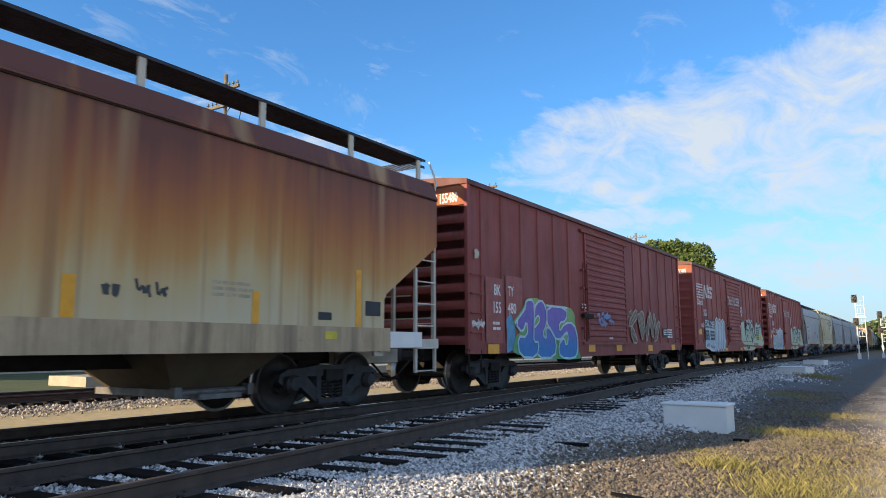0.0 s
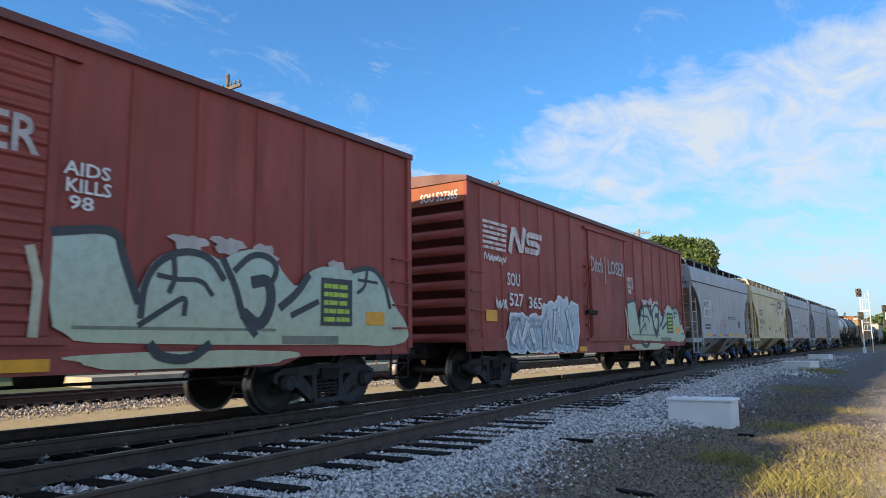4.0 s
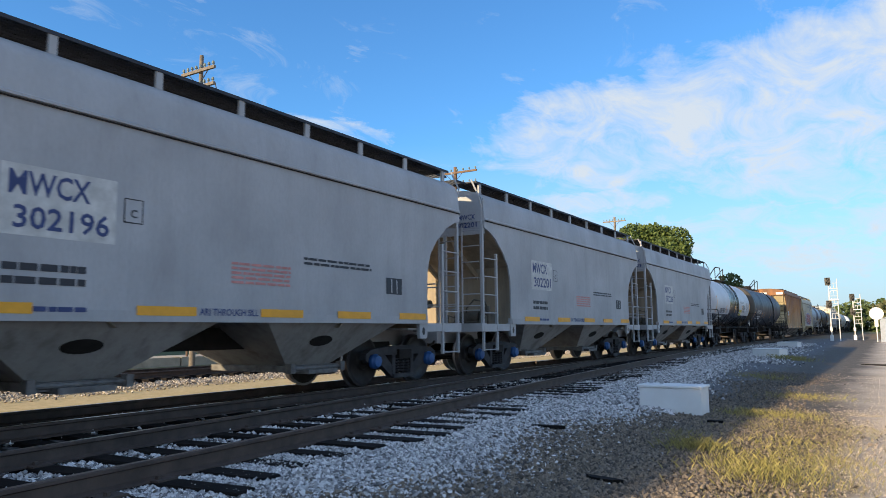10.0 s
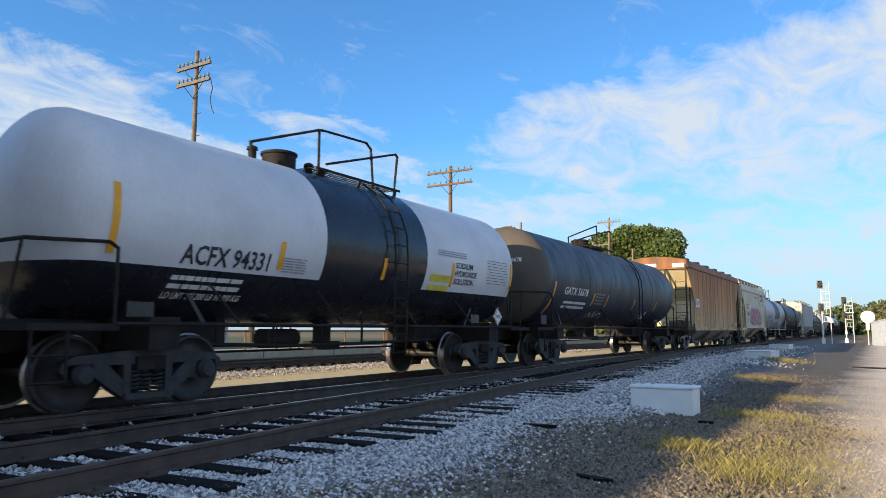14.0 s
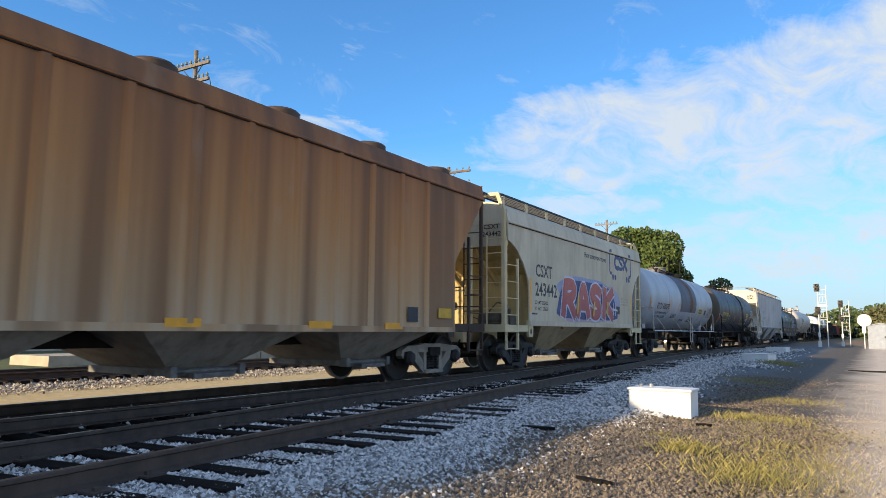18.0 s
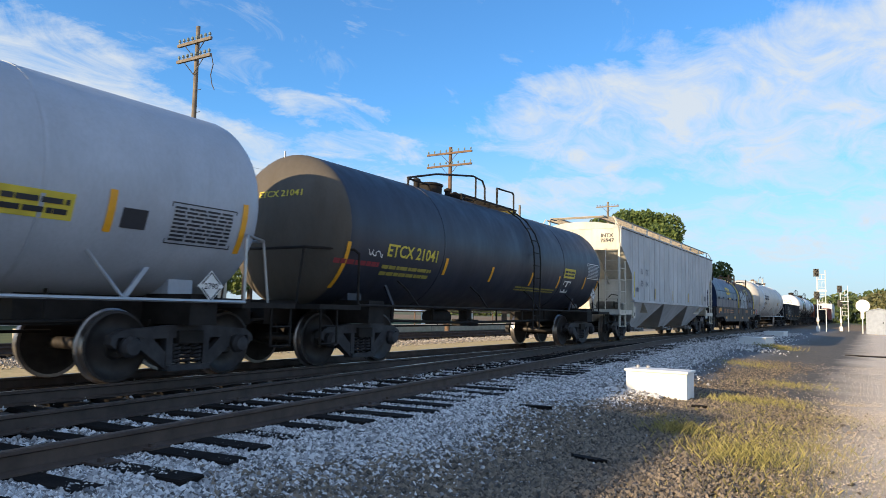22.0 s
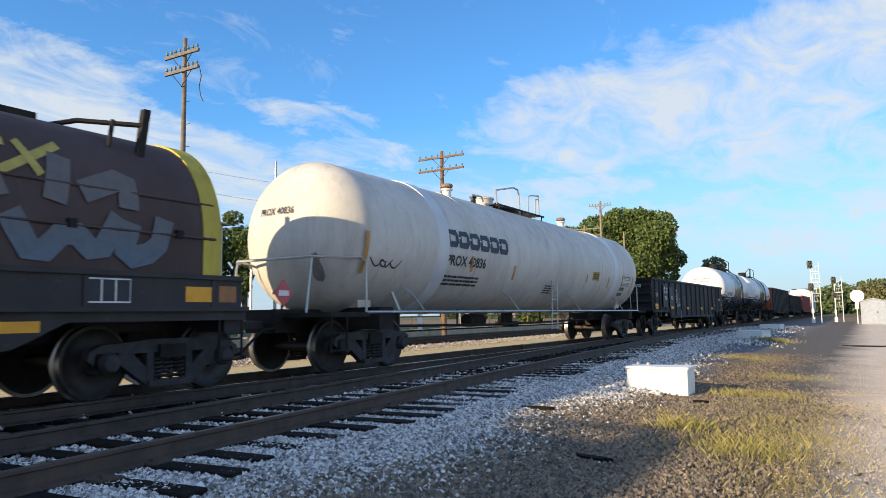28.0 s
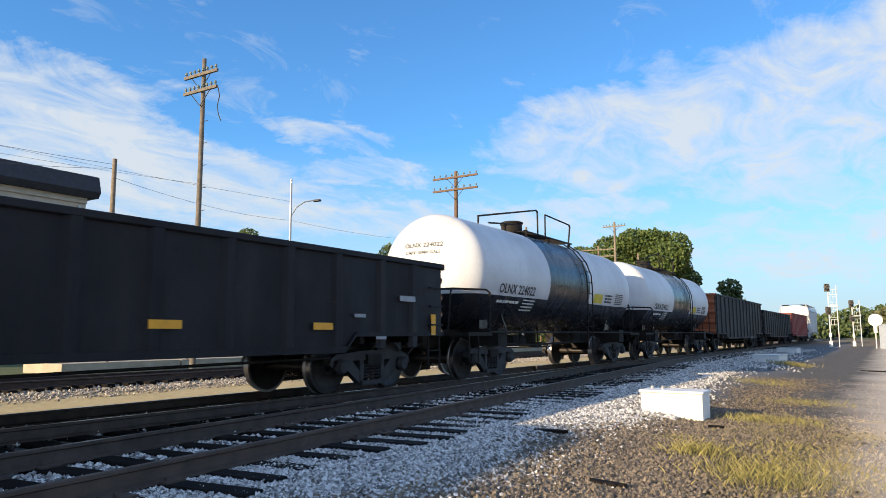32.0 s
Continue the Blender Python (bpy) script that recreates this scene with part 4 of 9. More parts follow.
def mint_letters(c, off, mint, black):
    """Mint letters that run together, drawn over with tapering black lines."""
    field = [(9.45, 2.22), (10.16, 2.35), (10.33, 1.86), (10.45, 1.63), (10.53, 1.87), (10.67, 2.08), (10.94, 2.21), (11.22, 2.25), (11.45, 2.20), (11.63, 2.13), (11.88, 2.28), (12.20, 2.36), (12.54, 2.28), (12.76, 2.02), (13.02, 1.84), (13.23, 2.12), (13.63, 2.25), (14.18, 2.19), (14.72, 2.28), (15.10, 2.06), (15.33, 1.69), (15.69, 1.37), (15.75, 1.09), (15.18, 0.98), (14.26, 1.03), (12.98, 1.03), (11.65, 1.04), (10.65, 1.06), (9.75, 1.08), (9.66, 1.16), (9.45, 1.27)]
    lines = [[(9.45, 2.25), (10.16, 2.38), (10.24, 2.08), (10.46, 1.55)],
             [(10.50, 1.38), (10.53, 1.78), (10.71, 2.06), (11.07, 2.22), (11.46, 2.17), (11.67, 1.90)],
             [(10.91, 2.14), (10.95, 1.86), (10.87, 1.69)],
             [(10.71, 1.88), (11.00, 1.84), (11.34, 1.87), (11.50, 1.68)],
             [(10.49, 1.28), (10.85, 1.50), (11.12, 1.66), (11.09, 1.42)],
             [(11.66, 2.15), (11.89, 1.78), (11.99, 1.44), (12.22, 1.18)],
             [(11.86, 2.03), (12.14, 2.28), (12.47, 2.27), (12.63, 2.10), (12.44, 1.81)],
             [(12.19, 1.89), (12.46, 1.95), (12.52, 1.59), (12.31, 1.27), (12.04, 1.44)],
             [(12.69, 1.57), (13.01, 1.79), (13.22, 2.05)],
             [(12.91, 1.46), (13.43, 1.67)],
             [(14.23, 2.20), (14.73, 2.32), (15.06, 2.06), (15.19, 1.65)],
             [(14.58, 2.22), (14.54, 1.97), (14.35, 1.86)],
             [(14.36, 2.07), (14.85, 2.05)],
             [(10.65, 1.04), (10.76, 0.90), (11.19, 0.85), (11.47, 1.04)]]
    cutout("graffiti_ground", field, mint, c, off + 0.016, "mint green graffiti letters with black outlines", 1)
    for k, line in enumerate(lines):
        stroke("letter_edge", smooth_line(line, 2), (0.10, 0.09, 0.07, 0.06, 0.07, 0.10, 0.09, 0.17, 0.12, 0.09, 0.08, 0.06, 0.05, 0.12)[k], black, c, off + 0.022 + 0.002 * (k % 3))
    for y0, y1, z0, z1 in ((12.72, 13.9, 1.04, 1.16), (9.7, 12.6, 1.22, 1.26)):
        flat("graffiti_fill", [rect(y0, y1, z0, z1)], gcol("spray_olive", (0.20, 0.22, 0.17)), c, off + 0.019)
    stroke("scrawl", [(9.30, 1.16), (9.32, 1.7), (9.22, 2.05)], 0.10, gcol("spray_cream_old", (0.52, 0.49, 0.36)), c, off + 0.026)


def boxcars():
    P550 = [0.63, 1.54, 2.48, 3.42, 4.36, 5.30, 10.35, 11.28, 12.27, 13.21, 14.13, 15.12]
    off = 1.43 + 0.033
    lw, dk = M["letter_white"], M["letter_dark"]
    # first
    c = boxcar(12.2, 15.8, M["boxcar_red_b"], [0.66, 1.55, 2.5, 3.42, 4.32, 5.26, 10.5, 11.34, 12.2, 13.15, 14.15, 15.1], (6.3, 9.65),
               "oxide-red boxcar with blue and purple graffiti and ribbed door")
    clean = gcol("clean_red_patch", (0.31, 0.08, 0.065))
    for q in (rect(0.76, 1.50, 1.08, 2.5), rect(1.66, 2.46, 1.08, 2.6)):
        flat("fresh_patch", [q], clean, c, off)
    for s, a, b, z0, z1 in (("BK", 1.13, 1.43, 2.12, 2.36), ("155", 1.10, 1.43, 1.73, 1.98), ("TY", 1.77, 2.03, 2.14, 2.36), ("480", 1.74, 2.14, 1.74, 1.99)):
        lettering(s, a, b, z0, z1, lw, c, off + 0.003)
    bars(1.06, 1.42, 1.35, 1.58, 2, lw, c, off + 0.003, 3)
    bars(6.0, 6.4, 1.95, 2.2, 3, lw, c, off + 0.003, 4), bars(13.95, 14.6, 1.3, 1.65, 4, lw, c, off + 0.003, 6)
    flat("placard", [rect(13.45, 13.92, 1.34, 1.66)], dk, c, off + 0.001)
    bars(13.5, 13.88, 1.4, 1.62, 3, lw, c, off + 0.004, 8)
    for y, z in ((0.84, 0.86), (6.4, 0.86), (8.6, 0.86), (11.65, 0.84), (14.4, 0.86)):
        reflector(y, z, 0.48, 0.2, c, 1.462)
    halo = spray("spray_green", (0.10, 0.36, 0.16), (0.26, 0.44, 0.14), 0.7, 2.0)
    halo_line = [(1.92, 1.55), (2.51, 1.94), (2.58, 2.13), (3.32, 2.18), (3.62, 2.02), (5.18, 2.06), (5.47, 1.84), (5.43, 1.66), (5.63, 1.31), (5.64, 0.82), (5.99, 0.64), (1.89, 0.78), (1.99, 1.07), (2.10, 1.28), (2.32, 1.32)]
    one = [(2.03, 1.54), (2.54, 1.89), (2.60, 2.09), (3.01, 2.12), (3.00, 1.74), (2.96, 1.43), (2.95, 1.12), (3.25, 1.12), (3.09, 0.74), (2.23, 0.77), (2.12, 1.24), (2.64, 1.23), (2.61, 1.64), (2.38, 1.30)]
    two = [(3.05, 1.97), (3.29, 2.11), (3.52, 2.10), (3.70, 1.87), (3.68, 1.57), (3.43, 1.30), (3.67, 1.18), (3.59, 1.42), (3.79, 1.50), (4.24, 1.13), (4.11, 0.73), (3.09, 0.74), (3.25, 1.12), (2.95, 1.12), (2.96, 1.43), (3.00, 1.74)]
    five = [(3.71, 2.01), (4.92, 2.00), (4.85, 1.66), (4.41, 1.61), (4.40, 1.37), (4.77, 1.61), (5.34, 1.62), (5.58, 1.24), (5.55, 0.86), (5.32, 0.69), (4.41, 0.72), (4.32, 1.04), (4.70, 1.25), (4.79, 1.00), (4.95, 1.23), (4.88, 1.40), (4.30, 1.11), (3.79, 1.50), (3.68, 1.57)]
    slit = [(2.99, 1.45), (3.00, 1.62), (3.13, 1.73), (3.26, 1.74), (3.26, 1.62), (3.14, 1.53)]
    hook = [(4.40, 1.15), (4.88, 1.38), (4.95, 1.23), (4.82, 1.00), (4.70, 1.25)]
    mint_edge = spray("spray_edge", (0.42, 0.70, 0.72), (0.56, 0.66, 0.74), 0.8, 2.0)
    body = spray("spray_blue_purple", (0.035, 0.20, 0.55), (0.20, 0.135, 0.50), 1.05, 1.5)
    cutout("graffiti_ground", halo_line, halo, c, off + 0.016, "green-edged purple and blue spray paint", 2)
    for k, letter in enumerate((one, two, five)):
        cutout("graffiti_letter", letter, body, c, off + 0.019 + 0.0015 * k, "", 1)
        stroke("letter_rim", smooth_line(letter + letter[:2], 1), 0.055, mint_edge, c, off + 0.026 + 0.003 * k)
    for k, hole in enumerate((slit, hook)):
        cutout("graffiti_fill", hole, halo, c, off + 0.036, "", 1)
        stroke("letter_rim", smooth_line(hole + hole[:2], 1), 0.045, mint_edge, c, off + 0.038)
    flat("graffiti_ground", [blob(random.Random(7), 1.66, 2.05, 0.88, 1.7, 24, 0.12)], gcol("spray_sky", (0.10, 0.30, 0.50)), c, off + 0.003)
    crystals = (
        [(9.77, 1.63), (9.87, 1.81), (10.45, 2.18), (10.62, 2.14), (10.6, 1.99), (10.55, 1.89), (10.07, 1.65)],
        [(9.93, 1.49), (10.07, 1.63), (10.26, 1.53), (10.53, 1.19), (10.43, 1.11), (10.18, 1.12), (9.99, 1.33)],
        [(10.67, 2.04), (10.86, 2.08), (11.19, 1.4), (11.1, 1.21), (10.97, 1.31), (10.67, 1.9)],
        [(10.96, 2.13), (11.13, 2.18), (11.31, 2.03), (11.38, 1.49), (11.27, 1.44), (10.99, 2.0)],
        [(11.73, 1.98), (11.91, 2.03), (11.92, 1.86), (11.56, 1.2), (11.45, 1.16), (11.44, 1.53)],
        [(11.85, 2.07), (11.93, 2.21), (12.04, 2.09), (12.34, 1.61), (12.25, 1.3), (12.06, 1.34)],
        [(12.28, 2.06), (12.41, 2.13), (12.59, 1.85), (12.59, 1.62), (12.45, 1.57)],
        [(12.94, 1.89), (13.05, 1.78), (12.6, 1.21), (12.32, 1.16), (12.39, 1.39), (12.73, 1.81)],
    )
    letters = (
        [(9.7, 1.83), (9.74, 2.06), (9.85, 1.9)],
        [(9.72, 1.92), (9.83, 1.96)],
        [(9.82, 2.08), (9.97, 2.12)],
        [(9.9, 2.1), (9.94, 1.92)],
        [(9.96, 2.19), (10.03, 2.01), (10.14, 2.09), (10.08, 2.16)],
    )
    silver = gcol("spray_dull_cream", (0.38, 0.33, 0.25))
    dusk = spray("spray_shade", (0.12, 0.085, 0.07), (0.24, 0.15, 0.12), 1.0, 2.2)
    for k, g in enumerate(crystals):
        cutout("graffiti_letter", g, dusk, c, off + 0.004 + 0.0022 * k, "", 0)
        stroke("letter_rim", g + g[:2], 0.055, silver, c, off + 0.006 + 0.0022 * k)
        a, b = g[0], g[len(g) // 2]
        stroke("letter_core", [(a[0] + (b[0] - a[0]) * q, a[1] + (b[1] - a[1]) * q) for q in (0.22, 0.78)], 0.03, silver, c, off + 0.026)
    for g in letters:
        stroke("scrawl", g, 0.045, silver, c, off + 0.004)
    sky_blue = spray("spray_door_blue", (0.20, 0.20, 0.36), (0.15, 0.30, 0.56), 1.5, 2.1)
    scribble = (
        [(7.1, 1.9), (7.26, 1.94), (7.22, 1.71), (7.43, 1.84), (7.5, 1.67)],
        [(7.42, 1.93), (7.62, 1.97), (7.56, 1.68), (7.39, 1.6)],
        [(7.17, 1.76), (7.37, 1.6), (7.53, 1.65), (7.68, 1.6)],
        [(7.66, 1.87), (7.96, 1.99), (7.78, 1.79), (8.09, 1.9)],
        [(7.72, 1.81), (8.02, 1.9)],
        [(7.97, 1.74), (8.16, 1.78), (8.14, 1.66)],
        [(8.06, 1.78), (8.4, 1.71), (8.34, 1.64)],
        [(7.49, 1.73), (7.79, 1.64)],
    )
    for k, g in enumerate(scribble):
        stroke("scrawl", smooth_line(g, 1), 0.085, sky_blue, c, 1.43 + 0.057 + 0.001 * k)
    flat("placard", [rect(8.05, 8.35, 1.22, 1.32)], gcol("label_white", (0.6, 0.64, 0.64)), c, 1.43 + 0.03)
    tag(c, 0.2, 0.7, 1.35, 1.6, 4, lw, off, 10, 0.025)
    flat("scrawl", [blob(random.Random(4), 0.32, 0.5, 2.85, 3.05)], gcol("spray_cream", (0.5, 0.46, 0.36)), c, off)
    end_plate(c, "BKTY 155480", 0.35, 1.25, 4.02, 4.24)
    # second and third: striped emblem on the side
    wm = Mat("emblem_worn_white", 0.6)
    chip = wm.noise(1.0, 6, 0.7, (5.0, 5.0, 1.6))
    wm.colour(wm.mix(wm.mul(wm.band(chip, 0.46, 0.62), 0.8), (0.66, 0.62, 0.60), (0.27, 0.075, 0.055)))
    worn = wm.m
    for u0, num, seed in ((30.05, ("550", "285"), 31), (47.8, ("527", "365"), 52)):
        c = boxcar(u0, 15.85, M["boxcar_red"], P550, (6.43, 9.45), "faded oxide-red boxcar with white striped emblem and pale graffiti", seed == 31)
        for k in range(6):
            flat("emblem_stripe", [rect(0.66, 1.74 - 0.015 * k, 3.60 - 0.112 * k, 3.665 - 0.112 * k)], worn, c, off)
        stroke("emblem_shape", [(1.86, 3.10), (2.02, 3.62), (2.09, 3.62), (2.36, 3.14), (2.43, 3.14), (2.58, 3.66)], 0.17, worn, c, off + 0.002)
        stroke("emblem_shape", [(3.46, 3.575), (2.80, 3.575), (2.72, 3.52), (2.72, 3.43), (2.80, 3.38), (3.24, 3.38), (3.32, 3.33), (3.32, 3.24), (3.24, 3.185), (2.64, 3.185)], 0.145, worn, c, off + 0.003)
        lettering("SOU", 1.70, 2.30, 2.30, 2.60, lw, c, off)
        if seed == 31:
            for y0, y1, z0, z1 in ((1.68, 2.47, 1.80, 2.19), (2.58, 3.43, 1.78, 2.17), (1.73, 2.42, 1.27, 1.68), (2.61, 3.40, 1.26, 1.67)):
                flat("number_patch", [rect(y0, y1, z0, z1)], gcol("patch_navy", (0.035, 0.055, 0.085)), c, off + 0.022)
        lettering(num[0], 1.74, 2.40, 1.84, 2.14, lw, c, off + 0.025)
        lettering(num[1], 2.66, 3.36, 1.82, 2.10, lw, c, off + 0.025)
        pr = gcol("print_grey", (0.34, 0.37, 0.40))
        lettering("LD LMT", 1.82, 2.34, 1.50, 1.62, pr, c, off + 0.025), lettering("LT WT", 1.82, 2.30, 1.32, 1.44, pr, c, off + 0.025), bars(2.7, 3.3, 1.34, 1.64, 2, pr, c, off + 0.025, seed + 1)
        reflector(0.73, 1.49, 0.47, 0.24, c, off)
        for y in (2.85, 5.6, 9.0, 12.0):
            reflector(y, 0.78, 0.5, 0.13, c, 1.462)
        reflector(14.56, 1.34, 0.48, 0.22, c, off + 0.02)
        white, black = gcol("spray_white", (0.66, 0.70, 0.72)), gcol("spray_black", (0.05, 0.06, 0.065))
        pale = spray("spray_pale_blue", (0.42, 0.54, 0.64), (0.52, 0.60, 0.66), 0.8, 2.0)
        grey = gcol("spray_shadow_blue", (0.25, 0.29, 0.34))
        if seed == 31:
            big_letters(c, off)
        else:
            piece(c, 1.75, 3.55, 0.82, 1.80, 2, white, pale, grey, off + 0.001, seed, "pale blue and white spray paint", 0.06)
            piece(c, 3.45, 5.50, 0.80, 2.20, 3, white, pale, grey, off + 0.003, seed + 4, "", 0.06)
        mint = spray("spray_mint", (0.52, 0.55, 0.36), (0.46, 0.58, 0.50), 0.9, 2.0)
        mint_letters(c, off, mint, black)
        for k, (y, z) in enumerate(((10.9, 2.2), (11.5, 2.24), (12.1, 2.2), (13.6, 2.1))):
            flat("scrawl", [blob(random.Random(seed + k), y, y + 0.5, z, z + 0.22, 18, 0.2)], gcol("spray_pinkish", (0.50, 0.44, 0.42)), c, off + 0.001)
        flat("graffiti_ground", [blob(random.Random(seed), 9.75, 13.0, 0.76, 0.97, 40, 0.06)], mint, c, 1.43 + 0.047)
        lettering("Ditch!", 0.70, 1.66, 2.74, 3.0, lw, c, off + 0.004) if seed == 31 else tag(c, 0.70, 1.66, 2.72, 2.98, 5, lw, off + 0.004, seed + 6, 0.03)
        for k, word in enumerate(("AIDS", "KILLS", "98")):
            lettering(word, 9.52 + 0.04 * k, 10.06 + 0.02 * k - 0.22 * (k == 2), 2.90 - 0.19 * k, 3.06 - 0.19 * k, lw, c, off + 0.004)
        chalk = gcol("spray_chalk", (0.46, 0.43, 0.42))
        lettering("Ditch", 6.55, 7.45, 3.0, 3.45, chalk, c, 1.43 + 0.06), stroke("scrawl", [(7.62, 2.72), (7.64, 3.5)], 0.05, chalk, c, 1.43 + 0.06), lettering("LOSER", 7.86, 9.25, 3.02, 3.44, chalk, c, 1.43 + 0.06)
        tag(c, 1.17, 1.66, 1.72, 2.02, 3, lw, off + 0.004, seed + 9, 0.03)
        flat("placard", [rect(13.5, 14.2, 1.32, 2.05)], black, c, off + 0.034)
        bars(13.55, 14.15, 1.36, 2.0, 5, gcol("spray_lime", (0.45, 0.60, 0.08)), c, off + 0.037, seed)
        end_plate(c, "SOU 550285" if seed == 31 else "SOU 527365", 0.3, 1.25, 4.02, 4.22)


def end_plate(c, text, x0, x1, z0, z1):
    bm = B()
    # top of the end wall in orange, painted as the sun strikes it
    box(bm, -1.42, 1.42, 0.02, 0.055, 3.96, 4.40)
    part("end_header", bm, M["orange"], c)
    lettering(text, x0, x1, z0, z1, M["letter_white"], c, -0.013, END)


boxcars()


# ---- covered hoppers ----
M["gate"] = plain("gate_dirty_steel", (0.17, 0.165, 0.16), 0.65, 0.3, 0.5, 6)
M["bay_rusty"] = paint("bay_rusty", (0.11, 0.08, 0.045), 0.7, 0.6, 0.7, 0.7)
# slope sheets: grime, plus shade and yellow sunlight put into the base tones
M["slope_tan_shade"] = paint("slope_tan_shade", (0.50, 0.37, 0.15), 0.6, 0.2, 0.5, 0.5)
M["slope_brown_shade"] = paint("slope_brown_shade", (0.34, 0.28, 0.20), 0.6, 0.2, 0.5, 0.5)
M["bay_tan"] = paint("bay_tan", (0.46, 0.38, 0.24), 0.6, 0.25, 0.6, 0.75)
M["bay_grey"] = paint("bay_grey", (0.36, 0.35, 0.33), 0.6, 0.2, 0.6, 0.75)

def arc_side(L, top, low, cut=1.35, rise=3.2, drop=2.2, curved=True):
    """Outline of a side sheet with its lower corners cut away."""
    if curved:
        c = [(0.0, rise), (0.16 * cut, rise - 0.05), (0.42 * cut, rise - 0.2), (0.70 * cut, rise - 0.48), (0.90 * cut, rise - 0.78), (0.98 * cut, drop), (cut, drop - 0.3), (cut, low)]
    else:
        c = [(0.0, rise), (cut * 0.95, drop + 0.02), (cut, drop - 0.1), (cut, low)]
    right = [(L - y, z) for y, z in c[::-1]]
    return [(0.0, top)] + c + right + [(L, top)]


def grating(L, w, mat, name, car, x, z, fine=0.11, y0=0.0):
    """An open steel walkway of bars."""
    bm = B()
    deep = 0.030 if fine < 0.06 else 0.014
    if name == "running_board" and fine < 0.06:
        box(bm, x + 0.01, x + w - 0.01, y0 + 0.01, y0 + L - 0.01, z - 0.022, z - 0.012)
    n = max(4, int(w / 0.09))
    for k in range(n + 1):
        xx = x + w * k / n
        e = 0.012 if k in (0, n) else 0.004
        box(bm, xx - e, xx + e, y0, y0 + L, z - (0.045 if k in (0, n) else deep), z)
    for k in range(int(L / fine) + 1):
        yy = y0 + k * fine
        box(bm, x, x + w, yy - 0.004, yy + 0.004, z - deep, z - 0.001)
    ob = part(name, bm, mat, car)
    return tagged(ob, kind="stuff")


def hopper(u0, L, mat, label, group, ribs=(), top=3.95, low=1.25, cut=1.35, rise=3.2, drop=2.2, curved=True, bays=2, cap="bearing_cap", frame_key="side_frame",
           walkway=None, dense=False, W=1.54, ladder_mat=None, sill_z=1.17, slope_mat=None, truck_y=1.4, bay_mid=None, bay_half=None, bay_mat=None, rib_mat=None, eave=0.33, walk_up=0.44, end_mat=None, crown=0.11, hoop=False, ports=False):
    car = car_thing("covered_hopper", label, "hopper car", group, u0)
    lm = ladder_mat or mat
    sm = slope_mat or mat
    gear = M["gear_dust"]
    # sides
    for s in (1, -1):
        bm = B()
        prism(bm, arc_side(L, top - eave + 0.01, low, cut, rise, drop, curved), s * (W - 0.035), s * W)
        part("side_sheet", bm, mat, car)
    # roof shell: leans in over the eaves, low arch over the middle
    bm = B()
    sec = [(W, top - eave), (W + 0.024, top - eave + 0.015), (W + 0.024, top - eave + 0.045), (W - 0.002, top - eave + 0.065), (W - 0.05, top - 0.04), (W - 0.10, top + 0.03 + 0.4 * crown), (1.3, top + 0.06 + crown), (1.1, top + 0.11 + crown), (0.55, top + 0.2 + crown), (0, top + 0.22 + crown)]
    sec = sec + [(-x, z) for x, z in sec[-2::-1]]
    sec += [(-W + 0.05, top - eave), (W - 0.05, top - eave)]
    prism(bm, sec, 0.0, L, "y")
    part("roof", bm, mat, car, smooth=True)
    for q in (W, -W):
        bm = B()
        a, b = sorted((q, q * 1.0175))
        box(bm, a, b, 0.01, L - 0.01, top - eave - 0.016, top - eave - 0.004)
        part("roof_seam", bm, M["under"], car)
    # hatch trough
    bm = B()
    prism(bm, [(-0.42, top + 0.1), (-0.42, top + crown + 0.26), (-0.30, top + crown + 0.30), (0.30, top + crown + 0.30), (0.42, top + crown + 0.26), (0.42, top + 0.1)], 1.7, L - 1.7, "y")
    part("hatch_cover", bm, mat, car)
    # end bulkheads and slope sheets
    for e in (0, 1):
        f = (lambda y: y) if e == 0 else (lambda y: L - y)
        bm = B()
        prism(bm, [(f(0.02), rise - 0.12), (f(0.06), rise - 0.12), (f(0.06), top + 0.02), (f(0.02), top + 0.02)], -W + 0.04, W - 0.04)
        part("end_bulkhead", bm, end_mat or mat, car)
        bm = B()
        fall = 0.60 if curved else (rise - drop) / cut * 0.94
        head = rise + (0.12 if curved else 0.04)
        y1, z1 = (head - 0.03 - 1.12) / fall, 1.12
        prism(bm, [(f(0.03), head), (f(0.05), head - 0.06), (f(y1 + 0.05), z1 - 0.05), (f(y1), z1)], -W + 0.04, W - 0.04)
        part("slope_sheet", bm, sm, car)
        bm = B()
        yw = cut + 0.16
        prism(bm, [(f(yw), 1.06), (f(yw + 0.03), 1.06), (f(yw + 0.03), head - 0.06 - fall * yw), (f(yw), head - 0.04 - fall * yw)], -W + 0.05, W - 0.05)
        part("end_web", bm, sm, car)
        for x in (-0.55, 0.55):
            bm = B()
            prism(bm, [(f(0.06), rise - 0.10), (f(0.22), rise - 0.34), (f(cut + 0.14), rise - 0.30 - fall * cut), (f(cut + 0.14), rise - 0.08 - fall * (cut + 0.14))], x - 0.03, x + 0.03)
            part("slope_rib", bm, sm, car)
        # end platform and sill
        bm = B()
        a, b = sorted((f(-0.25), f(1.6)))
        box(bm, -0.42, 0.42, a, b, 0.72, 1.08)
        a, b = sorted((f(-0.10), f(0.10)))
        box(bm, -1.5, 1.5, a, b, 0.98, 1.16)
        a, b = sorted((f(0.10), f(1.42)))
        for s in (1, -1):
            box(bm, *sorted((s * 1.40, s * 1.50)), a, b, 0.99, 1.15)
        a, b = sorted((f(0.10), f(1.7)))
        box(bm, -1.4, 1.4, a, b, 1.02, 1.06)
        part("end_platform", bm, lm, car)
